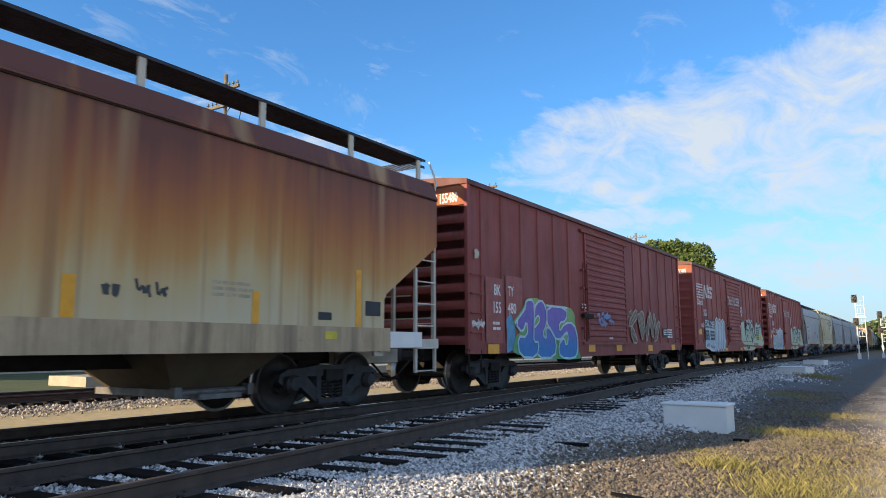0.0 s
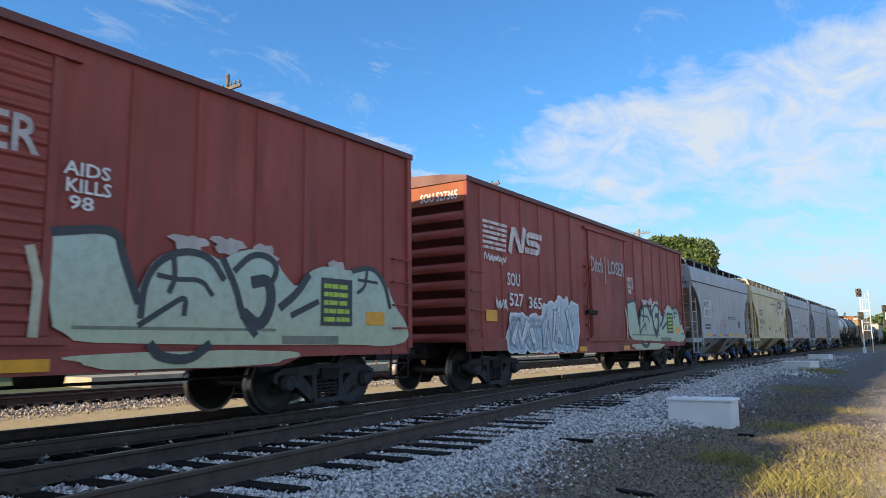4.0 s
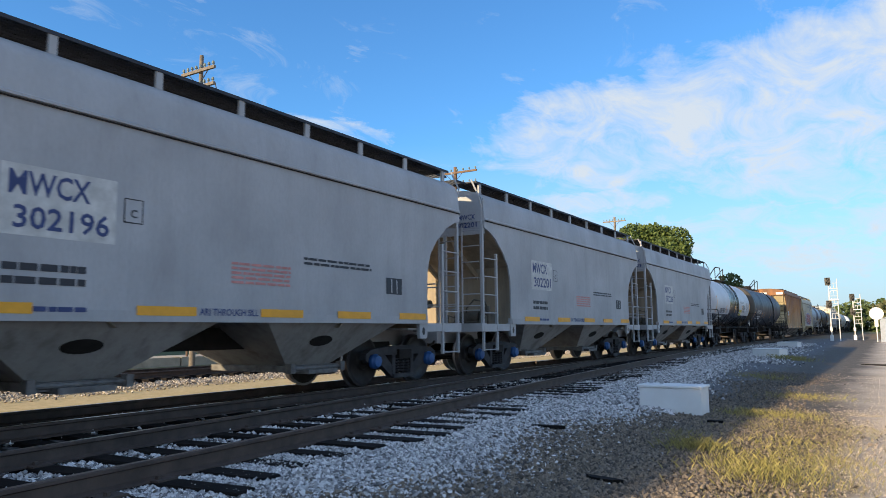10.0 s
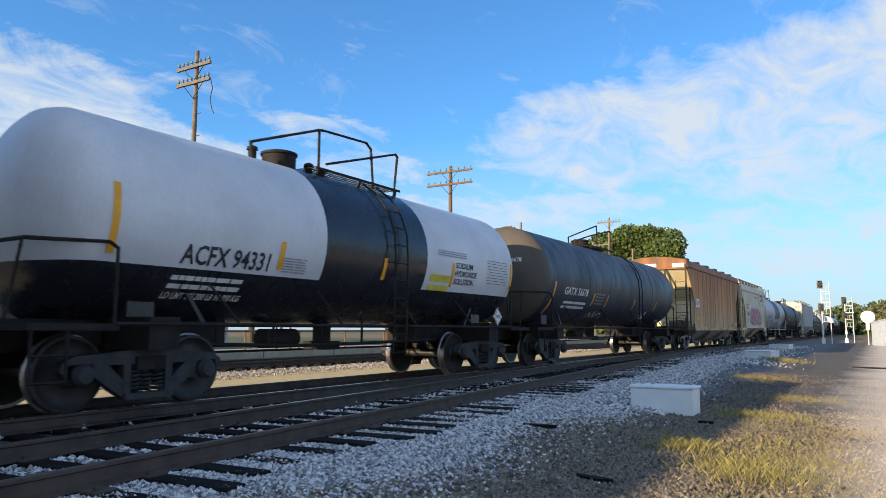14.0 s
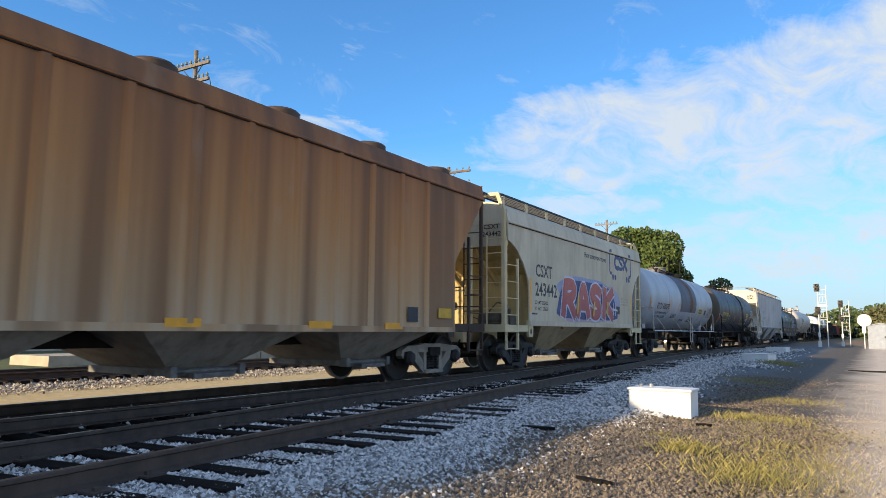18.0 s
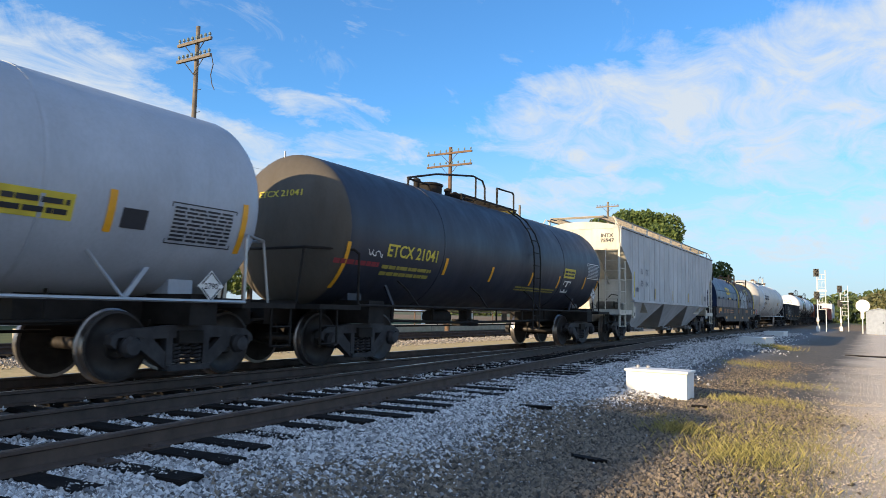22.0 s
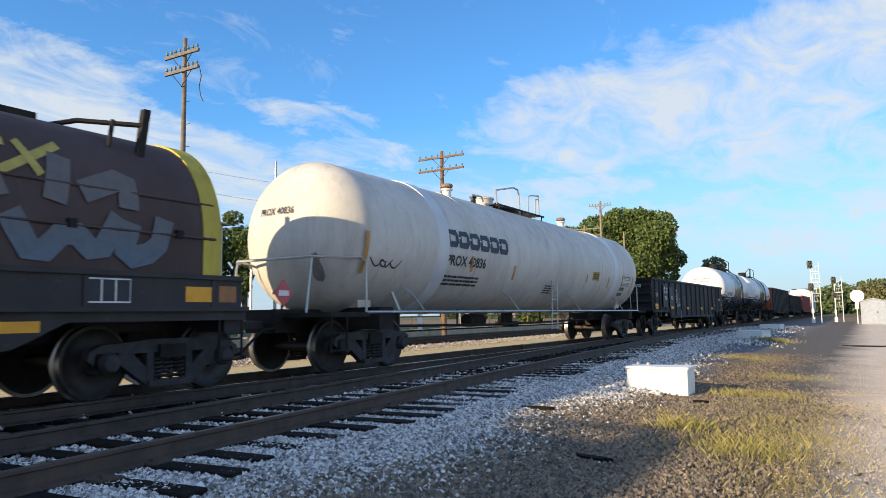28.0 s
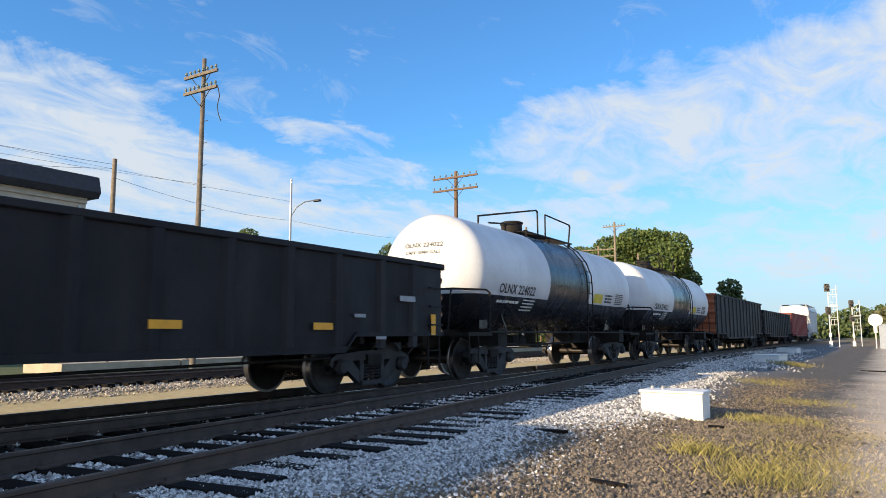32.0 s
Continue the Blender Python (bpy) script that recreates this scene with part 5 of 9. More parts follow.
        # jacking pad with its eye
        for s in (1, -1):
            bm = B()
            yc = f(cut + 0.12)
            prism(bm, [(yc - 0.11, 0.86), (yc + 0.11, 0.86), (yc + 0.13, 0.95), (yc + 0.13, 1.28), (yc - 0.13, 1.28), (yc - 0.13, 0.95)], s * 1.46, s * 1.53)
            pad = part("jacking_pad", bm, lm, car)
            bm = B()
            prism(bm, [(yc + 0.045 * math.cos(t), 1.0 + 0.075 * math.sin(t)) for t in (2 * math.pi * k / 12 for k in range(12))], s * 1.531, s * 1.534)
            part("pad_eye", bm, M["sig_black"], pad)
        # posts, ladders
        for x in (-1.46, -0.5, 0.5, 1.46):
            bm = B()
            h = rise + 0.1 if abs(x) > 1 else rise - 0.1
            yy = f(0.0)
            box(bm, x - 0.032, x + 0.032, yy - 0.035, yy + 0.035, 1.1, h)
            part("end_post", bm, lm, car)
        for s in (1, -1):
            bm = B()
            yy = f(0.62)
            box(bm, *sorted((s * 1.46, s * 1.51)), yy - 0.03, yy + 0.03, 0.55, drop + 0.55)
            part("ladder_post", bm, lm, car)
            bm = B()
            pipe(bm, [(s * 1.50, f(0.0), 0), (s * 1.52, f(0.02), 0), (s * 1.52, f(0.60), 0), (s * 1.50, f(0.62), 0)], 0.013, 5)
            me = mesh_of("rung", bm, lm)
            for k in range(6):
                share("rung", me, car, (0, 0, 0.58 + 0.405 * k))
            bm = B()
            box(bm, *sorted((s * 1.45, s * 1.50)), f(0.0) - 0.025, f(0.0) + 0.025, 0.55, 1.1)
            part("step_post", bm, lm, car)
        # end ladder and platform rails
        bm = B()
        for k in range(6):
            pipe(bm, [(0.98, f(-0.06), 1.45 + 0.36 * k), (1.42, f(-0.06), 1.45 + 0.36 * k)], 0.013, 5)
        pipe(bm, [(0.98, f(-0.06), 1.1), (0.98, f(-0.06), 3.35)], 0.02, 5)
        part("end_ladder", bm, lm, car)
        bm = B()
        pipe(bm, [(-1.42, f(-0.04), 1.55), (1.42, f(-0.04), 1.55)], 0.016, 5)
        pipe(bm, [(-0.9, f(-0.04), 2.0), (0.9, f(-0.04), 2.0)], 0.016, 5)
        part("platform_rail", bm, lm, car)
        if e == 0:
            bm = B()
            pipe(bm, [(-0.2 + 0.22 * math.cos(q), -0.1, 2.1 + 0.22 * math.sin(q)) for q in (2 * math.pi * k / 20 for k in range(21))], 0.018, 6)
            for q in (0.5, 2.07, 3.64, 5.21):
                pipe(bm, [(-0.2, -0.1, 2.1), (-0.2 + 0.22 * math.cos(q), -0.1, 2.1 + 0.22 * math.sin(q))], 0.012, 5)
            pipe(bm, [(-0.2, -0.1, 2.1), (-0.2, 0.05, 2.1), (-0.2, 0.05, 1.2)], 0.02, 5)
            part("brake_wheel", bm, M["under"], car)
            bm = B()
            cyl(bm, (0.50, 0.52, 1.28), (1.05, 0.52, 1.28), 0.17, 14)
            cyl(bm, (1.05, 0.52, 1.28), (1.12, 0.52, 1.28), 0.19, 14)
            part("brake_reservoir", bm, gear, car, smooth=True)
            bm = B()
            box(bm, 1.16, 1.40, 0.38, 0.72, 1.08, 1.42)
            box(bm, 1.20, 1.36, 0.30, 0.38, 1.16, 1.34)
            cyl(bm, (1.28, 0.55, 1.42), (1.28, 0.55, 1.56), 0.06, 8)
            part("brake_valve", bm, gear, car, bevel=0.012)
            bm = B()
            pipe(bm, [(1.28, 0.55, 1.50), (1.30, 0.40, 1.66), (1.10, 0.25, 1.70), (0.90, 0.25, 1.50), (0.85, 0.35, 1.42)], 0.017, 6)
            pipe(bm, [(1.20, 0.35, 1.2), (0.6, 0.22, 1.18), (0.1, 0.2, 1.14), (-0.2, 0.1, 1.12)], 0.017, 6)
            pipe(bm, [(0.5, 0.52, 1.28), (0.25, 0.5, 1.36), (0.2, 0.6, 1.1)], 0.015, 6)
            part("brake_pipe", bm, gear, car, smooth=True)
            bm = B()
            cyl(bm, (-0.35, 0.16, 1.62), (-0.02, 0.16, 1.62), 0.10, 12)
            box(bm, -0.32, -0.06, 0.0, 0.10, 1.86, 2.0)
            part("hand_brake_box", bm, gear, car)
    # longitudinal sill
    for s in (1, -1):
        bm = B()
        a, b = sorted((s * (W - 0.02), s * (W + 0.022)))
        box(bm, a, b, cut + 0.02, L - cut - 0.02, sill_z, low + 0.02)
        box(bm, *sorted((s * (W - 0.14), s * (W + 0.022))), cut + 0.02, L - cut - 0.02, sill_z - 0.03, sill_z)
        part("side_sill", bm, mat, car)
    bm = B()
    box(bm, -0.30, 0.30, 1.2, L - 1.2, 0.74, 1.08)
    part("center_sill", bm, M["under"], car)
    # discharge hoppers
    span = (L - 3.4) / bays
    for k in range(bays):
        yc = bay_mid[k] if bay_mid else 1.7 + span * (k + 0.5)
        h = bay_half or span * 0.40
        bm = B()
        loft(bm, [[(-W + 0.06, yc - h, sill_z), (W - 0.06, yc - h, sill_z), (W - 0.06, yc + h, sill_z), (-W + 0.06, yc + h, sill_z)],
                  [(-0.78, yc - 0.52, 0.46), (0.78, yc - 0.52, 0.46), (0.78, yc + 0.52, 0.46), (-0.78, yc + 0.52, 0.46)]])
        hp = part("discharge_hopper", bm, bay_mat or mat, car)
        bm = B()
        box(bm, -0.95, 0.95, yc - 0.56, yc + 0.56, 0.36, 0.46)
        box(bm, 0.6, 1.12, yc - 0.35, yc + 0.35, 0.33, 0.40)
        cyl(bm, (0.95, yc - 0.62, 0.42), (0.95, yc + 0.62, 0.42), 0.035, 8)
        for q in (-0.6, 0.6):
            box(bm, 0.9, 1.02, yc + q - 0.05, yc + q + 0.05, 0.35, 0.5)
        part("outlet_gate", bm, M["gate"], hp)
        for dy in (-0.62,) if ports else ():
            # oval poke port, flush with the sloping side
            bm = B()
            sx, sz = (W - 0.06 - 0.78) / (sill_z - 0.46), 1.0
            oval = [(0.26 * math.cos(q), 0.085 * math.sin(q)) for q in (2 * math.pi * i / 18 for i in range(18))]
            loft(bm, [[(0.78 + sx * (0.86 + b - 0.46) + lift, yc + dy + 0.48 + a, 0.86 + b - 0.6 * lift) for a, b in oval] for lift in (0.0, 0.008)])
            part("poke_port", bm, M["under"], hp)
    # side ribs
    if ribs:
        bm = B()
        prism(bm, [(W - 0.002, -0.09), (W + 0.028, -0.05), (W + 0.028, 0.05), (W - 0.002, 0.09)], low + 0.02, top - eave - 0.01, "z")
        rib = mesh_of("side_rib", bm, rib_mat or mat)
        for y in ribs:
            share("side_rib", rib, car, (0, y, 0))
            share("side_rib", rib, car, (0, L - y, 0), 180)
    # running boards on brackets round the hatches
    if walkway:
        z = top + walk_up
        for s in (1, -1):
            x = 0.71 if s > 0 else -1.30
            grating(L - 0.1, 0.59, walkway, "running_board", car, x, z, 0.045 if dense else 0.065, 0.05)
            bm = B()
            box(bm, *sorted((s * 1.26, s * 1.30)), -0.05, 0.05, top - 0.02, z)
            me = mesh_of("board_bracket", bm, lm)
            for k in range(9):
                share("board_bracket", me, car, (0, 0.25 + k * (L - 0.5) / 8, 0))
        for e in (0, 1):
            yy = -0.35 if e == 0 else L - 0.15
            grating(0.5, 2.0, walkway, "end_walk", car, -1.0, z, 0.06, yy)
            bm = B()
            y2 = -0.12 if e == 0 else L + 0.12
            y3 = 0.0 if e == 0 else L
            if hoop:
                # square tube up one corner, over the end at deck height and down the other
                y3 = -0.05 if e == 0 else L + 0.05
                pipe(bm, [(1.44, y3, 1.1), (1.44, y3, top - 0.02), (1.28, y3, z - 0.05), (-1.28, y3, z - 0.05), (-1.44, y3, top - 0.02), (-1.44, y3, 1.1)], 0.062, 4)
                part("end_hoop", bm, lm, car)
                for x in (-0.45, 0.45):
                    bm = B()
                    box(bm, x - 0.03, x + 0.03, y3 - 0.03, y3 + 0.03, top + 0.05, z - 0.05)
                    part("hoop_stay", bm, lm, car)
                continue
            pipe(bm, [(1.46, y3, rise), (1.46, y3, top - 0.2), (1.46, y2, top + 0.05), (1.28, y2, z)], 0.02, 5)
            part("handhold", bm, lm, car)
            bm = B()
            pipe(bm, [(-1.46, y3, rise), (-1.46, y2, top + 0.05), (-1.28, y2, z)], 0.02, 5)
            part("handhold", bm, lm, car)
    couplers(car, L, 0.12)
    put_truck(car, truck_y, cap, frame_key)
    put_truck(car, L - truck_y, cap, frame_key)
    return car


def hopper_marks(c, mark, num, off, mat, y0=2.48):
    ld = M["letter_dark"]
    lettering(mark, y0 + 0.02, y0 + 0.90, 2.44, 2.70, mat, c, off)
    lettering(num, y0 + 0.08, y0 + 1.14, 2.09, 2.34, mat, c, off)
    bars(y0, y0 + 0.9, 1.50, 1.78, 2, ld, c, off, 12)
    d = y0 - 2.48
    stroke("plate_frame", [(3.80 + d, 2.30), (4.04 + d, 2.30), (4.04 + d, 2.58), (3.80 + d, 2.58), (3.80 + d, 2.30)], 0.018, ld, c, off)
    lettering("C", 3.88 + d, 3.97 + d, 2.36, 2.46, ld, c, off)
    bars(5.42 + d, 6.55 + d, 1.66, 1.98, 5, gcol("faded_red", (0.55, 0.24, 0.22)), c, off, 13)
    bars(6.82 + d, 8.5 + d, 2.02, 2.16, 2, ld, c, off, 14)
    flat("placard", [rect(8.92 + d, 9.40 + d, 1.66, 1.95)], ld, c, off)
    for y in (9.08, 9.24):
        stroke("placard_mark", [(y + d, 1.69), (y + d, 1.92)], 0.015, M["letter_white"], c, off + 0.003)
    lettering(mark, 0.86, 1.30, 3.50, 3.62, mat, c, 0.004, END)
    lettering(num, 0.82, 1.34, 3.32, 3.44, mat, c, 0.004, END)


def bracket_logo(c, y0, off, dz=0.0):
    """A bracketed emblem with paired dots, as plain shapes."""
    nv = M["letter_navy"]
    z0, z1 = 2.86 + dz, 3.62 + dz
    for p, d in ((y0, 0.2), (y0 + 2.35, -0.2)):
        stroke("emblem_bracket", [(p + d, z1), (p + d * 0.24, z1), (p, z1 - 0.05), (p, z0 + 0.05), (p + d * 0.24, z0), (p + d, z0)], 0.10, nv, c, off)
    stroke("emblem_shape", smooth_line([(y0 + 0.98, 3.42 + dz), (y0 + 0.84, 3.46 + dz), (y0 + 0.62, 3.44 + dz), (y0 + 0.53, 3.26 + dz), (y0 + 0.62, 3.09 + dz), (y0 + 0.84, 3.06 + dz), (y0 + 0.98, 3.10 + dz)], 1), 0.15, nv, c, off)
    stroke("emblem_shape", [(y0 + 1.40, 3.445 + dz), (y0 + 1.14, 3.445 + dz), (y0 + 1.08, 3.41 + dz), (y0 + 1.08, 3.33 + dz), (y0 + 1.14, 3.29 + dz), (y0 + 1.30, 3.24 + dz), (y0 + 1.36, 3.20 + dz), (y0 + 1.36, 3.11 + dz), (y0 + 1.30, 3.07 + dz), (y0 + 1.02, 3.07 + dz)], 0.12, nv, c, off)
    stroke("emblem_shape", [(y0 + 1.46, 3.44 + dz), (y0 + 1.92, 3.07 + dz)], 0.16, nv, c, off)
    stroke("emblem_shape", [(y0 + 1.90, 3.45 + dz), (y0 + 1.46, 3.07 + dz)], 0.13, nv, c, off + 0.001)
    for y in (y0 + 0.33, y0 + 0.58, y0 + 1.88, y0 + 2.13):
        flat("emblem_dot", [[(y + 0.10 * math.cos(t), 2.74 + dz + 0.10 * math.sin(t)) for t in (2 * math.pi * k / 16 for k in range(16))]], nv, c, off)


def yellow_dashes(c, ys, off, z=1.215, w=0.85):
    for y in ys:
        reflector(y, z, w, 0.115, c, off)


def hoppers():
    ld, nv = M["letter_dark"], M["letter_navy"]
    W = 1.54
    # rusty cream hopper that leads the train
    rust = Mat("hopper_rust_over_cream", 0.65)
    z = rust.axis(2)
    st = rust.noise(1.0, 4, 0.55, (1.0, 1.0, 0.06))
    fine = rust.noise(1.0, 5, 0.6, (6.0, 6.0, 0.12))
    add = rust.n("ShaderNodeMath")
    add.operation = "MULTIPLY_ADD"
    add.inputs[1].default_value = 2.8
    rust.l(st, add.inputs[0]), rust.l(z, add.inputs[2])
    add2 = rust.n("ShaderNodeMath")
    add2.operation = "MULTIPLY_ADD"
    add2.inputs[1].default_value = 0.6
    rust.l(fine, add2.inputs[0]), rust.l(add.outputs[0], add2.inputs[2])
    c0 = rust.ramp(rust.band(add2.outputs[0], 2.9, 5.5), [(0.0, (0.58, 0.51, 0.34)), (0.22, (0.55, 0.43, 0.22)), (0.40, (0.50, 0.26, 0.075)), (0.60, (0.40, 0.15, 0.04)), (0.80, (0.26, 0.085, 0.04)), (1.0, (0.14, 0.05, 0.035))])
    wh = rust.noise(1.0, 3, 0.5, (0.8, 0.8, 0.04), dist=0.3)
    c0 = rust.mix(rust.mul(rust.band(wh, 0.62, 0.70), 0.55), c0, (0.60, 0.42, 0.20))
    dk = rust.noise(1.0, 3, 0.5, (2.6, 2.6, 0.05))
    c0 = rust.mix(rust.mul(rust.band(dk, 0.56, 0.66), 0.65), c0, (0.28, 0.12, 0.04))
    rust.colour(c0)
    rust.bump(rust.noise(3, 4), 0.15, 0.02)
    M["rust_cream"] = rust.m
    c = hopper(-5.2, 16.2, M["rust_cream"], "rust-streaked cream covered hopper with dark roof walkway", "covered hoppers of the train", top=4.12, low=1.30, cut=1.6, rise=2.9, drop=1.9, curved=False,
               bays=3, walkway=M["walk"], dense=True, ladder_mat=M["cream"], crown=0.0, walk_up=0.51, sill_z=1.22, truck_y=2.35, bay_mid=(3.65, 7.7, 11.6), bay_half=1.25, bay_mat=M["bay_rusty"])
    bm = B()
    box(bm, W - 0.1, W + 0.06, 1.5, 16.2 - 1.5, 0.94, 1.325)
    part("side_beam", bm, paint("beam_rusty", (0.52, 0.39, 0.24), 0.6, 0.5, 0.9, 0.5, (0.30, 0.12, 0.04)), c)
    for s in (-1, 1):
        bm = B()
        box(bm, *sorted((s * 1.40, s * 1.585)), 16.2 - 1.49, 16.2 - 0.55, 1.0, 1.27)
        part("sill_patch", bm, M["box_white"], c, "fresh pale grey sill end")
    for y, w, h in ((9.12, 0.15, 0.46), (11.72, 0.12, 0.44), (13.86, 0.13, 0.92), (5.5, 0.15, 0.46), (2.2, 0.13, 0.92)):
        reflector(y, 1.335, w, h, c, W + 0.004)
    for y in (7.9, 13.1):
        reflector(y, 1.13, 0.26, 0.12, c, W + 0.061, M["letter_yellow"])
    wk = gcol("worn_black", (0.05, 0.055, 0.055))
    for k, (y, zz, w) in enumerate(((9.58, 1.55, 0.07), (9.70, 1.56, 0.07), (9.98, 1.60, 0.2), (10.25, 1.58, 0.16))):
        stroke("worn_letter", smooth_line(glyph(random.Random(60 + k), y, y + w, zz, zz + 0.2), 1), 0.04, wk, c, W + 0.003)
    bars(11.05, 11.75, 1.66, 1.9, 3, gcol("faint_print", (0.42, 0.37, 0.25)), c, W + 0.003, 41)
    bars(8.1, 8.35, 1.5, 1.68, 2, gcol("stain_brown", (0.20, 0.12, 0.07)), c, W + 0.003, 42)
    for y0, y1, z0, z1 in ((13.0, 13.3, 1.42, 1.54), (14.1, 14.5, 1.52, 1.76)):
        flat("placard", [rect(y0, y1, z0, z1)], ld, c, W + 0.003)
    # grey and tan two-bay hoppers
    off = W + 0.003
    for u0, num in ((64.75, "302174"), (89.85, "302196"), (102.45, "302201"), (115.1, "302223")):
        c = hopper(u0, 11.5 if u0 > 70 else 11.15, M["grey"], "light grey two-bay covered hopper with yellow sill dashes", "covered hoppers of the train", walkway=M["walk"], dense=True, cap="bearing_cap_blue", bay_mat=M["bay_grey"], ports=True, eave=0.50, cut=1.25, rise=3.28, slope_mat=M["slope_brown_shade"])
        ym = 2.48 if u0 > 70 else 1.80
        flat("fresh_patch", [rect(ym - 0.06, ym + 1.22, 2.02, 2.76)], gcol("patch_pale", (0.53, 0.53, 0.51)), c, off - 0.001)
        hopper_marks(c, "MWCX", num, off + 0.002, nv, ym)
        yellow_dashes(c, (1.95, 4.0, 5.95, 7.6, 9.3), W + 0.0235)
        lettering("ARI THROUGH SILL", 4.9, 5.9, 1.225, 1.32, nv, c, W + 0.0255)
        bars(2.5, 3.4, 1.225, 1.32, 1, nv, c, W + 0.0255, 7)
    for u0, num in ((77.2, "244149"), (173.45, "243442")):
        c = hopper(u0, 11.4, M["tan"] if num[2] == "4" else M["tan_pale"], "tan two-bay covered hopper with navy bracket emblem" if num[2] == "4" else "tan covered hopper with red and blue graffiti", "covered hoppers of the train", walkway=M["walk"], cut=1.2,
                   curved=num[2] != "4", rise=3.2, drop=2.25, slope_mat=M["slope_tan_shade"], cap="bearing_cap_blue" if num[2] == "4" else "bearing_cap", ladder_mat=M["tan"], bay_mat=M["bay_tan"], hoop=True)
        lettering("CSXT", 1.62, 2.72, 2.42, 2.76, ld, c, off)
        lettering(num, 1.58, 3.05, 1.92, 2.28, ld, c, off)
        lettering("LD LMT 232400", 1.55, 2.4, 1.70, 1.80, ld, c, off)
        lettering("LT WT  53600", 1.55, 2.4, 1.54, 1.64, ld, c, off)
        dz = 0.0 if num[2] == "4" else 0.11
        lettering("How tomorrow moves", 5.3, 7.34, 3.16 + dz, 3.33 + dz, ld, c, off)
        bracket_logo(c, 7.62 + dz, off, dz)
        for y, h in ((1.22, 0.85), (3.42, 0.42), (5.5, 0.4), (7.9, 0.42), (10.08, 0.85)):
            reflector(y, 1.5, 0.10, h, c, off)
        stroke("plate_frame", [(3.55, 2.27), (3.78, 2.27), (3.78, 2.54), (3.55, 2.54), (3.55, 2.27)], 0.016, ld, c, off)
        bars(6.6, 7.4, 1.54, 1.64, 2, ld, c, off, 17)
        flat("placard", [rect(8.25, 8.65, 1.60, 1.86)], ld, c, off + 0.02)
        bars(4.3, 5.0, 1.62, 1.85, 3, ld, c, off, 19), bars(8.9, 9.7, 1.9, 2.2, 3, gcol("faint_print", (0.42, 0.37, 0.25)), c, off, 20)
        bars(1.35, 1.7, 1.42, 1.5, 1, ld, c, off, 22)
        lettering("CSXT", 0.86, 1.30, 3.50, 3.62, ld, c, 0.004, END)
        lettering(num, 0.82, 1.34, 3.32, 3.44, ld, c, 0.004, END)
        if num == "243442":
            flat("graffiti_ground", [blob(random.Random(4), 3.1, 8.55, 1.28, 2.62, 90, 0.05)], spray("spray_mist_blue", (0.46, 0.34, 0.42), (0.30, 0.36, 0.56), 1.3, 2.4), c, off + 0.001, label="coral letters with navy lines and blue haze")
            navy = gcol("spray_navy", (0.05, 0.07, 0.20))
            cutout("graffiti_ground", [(3.0, 1.5), (3.3, 2.2), (4.0, 2.5), (5.4, 2.5), (7.2, 2.55), (8.0, 2.2), (8.5, 1.6), (8.4, 1.36), (3.4, 1.36)], navy, c, off + 0.004, "", 2)
            fat_word("RASK", c, 3.35, 7.95, 1.50, 2.40, 0.34, gcol("spray_ice_line", (0.60, 0.62, 0.76)), spray("spray_coral", (0.36, 0.09, 0.10), (0.52, 0.15, 0.11), 1.4, 2.6), None, off + 0.006, 77)
            for k, y in enumerate((7.9, 8.15)):
                stroke("letter_core", [(y, 1.55), (y + 0.05, 1.95)], 0.06, gcol("spray_ice_line", (0.60, 0.62, 0.76)), c, off + 0.030)
            stroke("letter_core", [(7.75, 1.75), (8.35, 1.72)], 0.06, gcol("spray_ice_line", (0.60, 0.62, 0.76)), c, off + 0.032)
            for p, q in (((4.55, 1.55), (4.65, 2.05)), ((7.3, 1.55), (7.35, 1.95)), ((5.95, 1.5), (6.05, 1.9))):
                stroke("graffiti_fill", [p, q], 0.10, gcol("spray_gold", (0.72, 0.50, 0.05)), c, off + 0.034)
    # brown ribbed hopper
    br = Mat("hopper_brown_rust", 0.7)
    st = br.noise(1.0, 5, 0.62, (2.2, 2.2, 0.07))
    zb = br.axis(2)
    add = br.n("ShaderNodeMath")
    add.operation = "MULTIPLY_ADD"
    add.inputs[1].default_value = 3.0
    br.l(st, add.inputs[0]), br.l(zb, add.inputs[2])
    cb = br.ramp(br.band(add.outputs[0], 2.2, 6.2), [(0.0, (0.50, 0.37, 0.24)), (0.22, (0.47, 0.29, 0.14)), (0.48, (0.43, 0.205, 0.070)), (0.75, (0.31, 0.13, 0.042)), (1.0, (0.15, 0.068, 0.032))])
    pale = br.noise(1.0, 4, 0.6, (0.9, 0.9, 0.35))
    cb = br.mix(br.mul(br.band(pale, 0.58, 0.74), 0.4), cb, (0.42, 0.35, 0.27))
    band = br.noise(1.0, 3, 0.5, (1.1, 1.1, 0.04))
    cb = br.mix(br.mul(br.band(band, 0.50, 0.62), 0.66), cb, (0.14, 0.07, 0.035))
    br.colour(cb)
    br.bump(br.noise(3, 4), 0.15, 0.02)
    M["brown_rust"] = br.m
    ribs = [2.27, 3.3, 4.34, 5.37, 6.38, 7.3, 8.3, 9.3, 10.2, 11.1, 12.0]
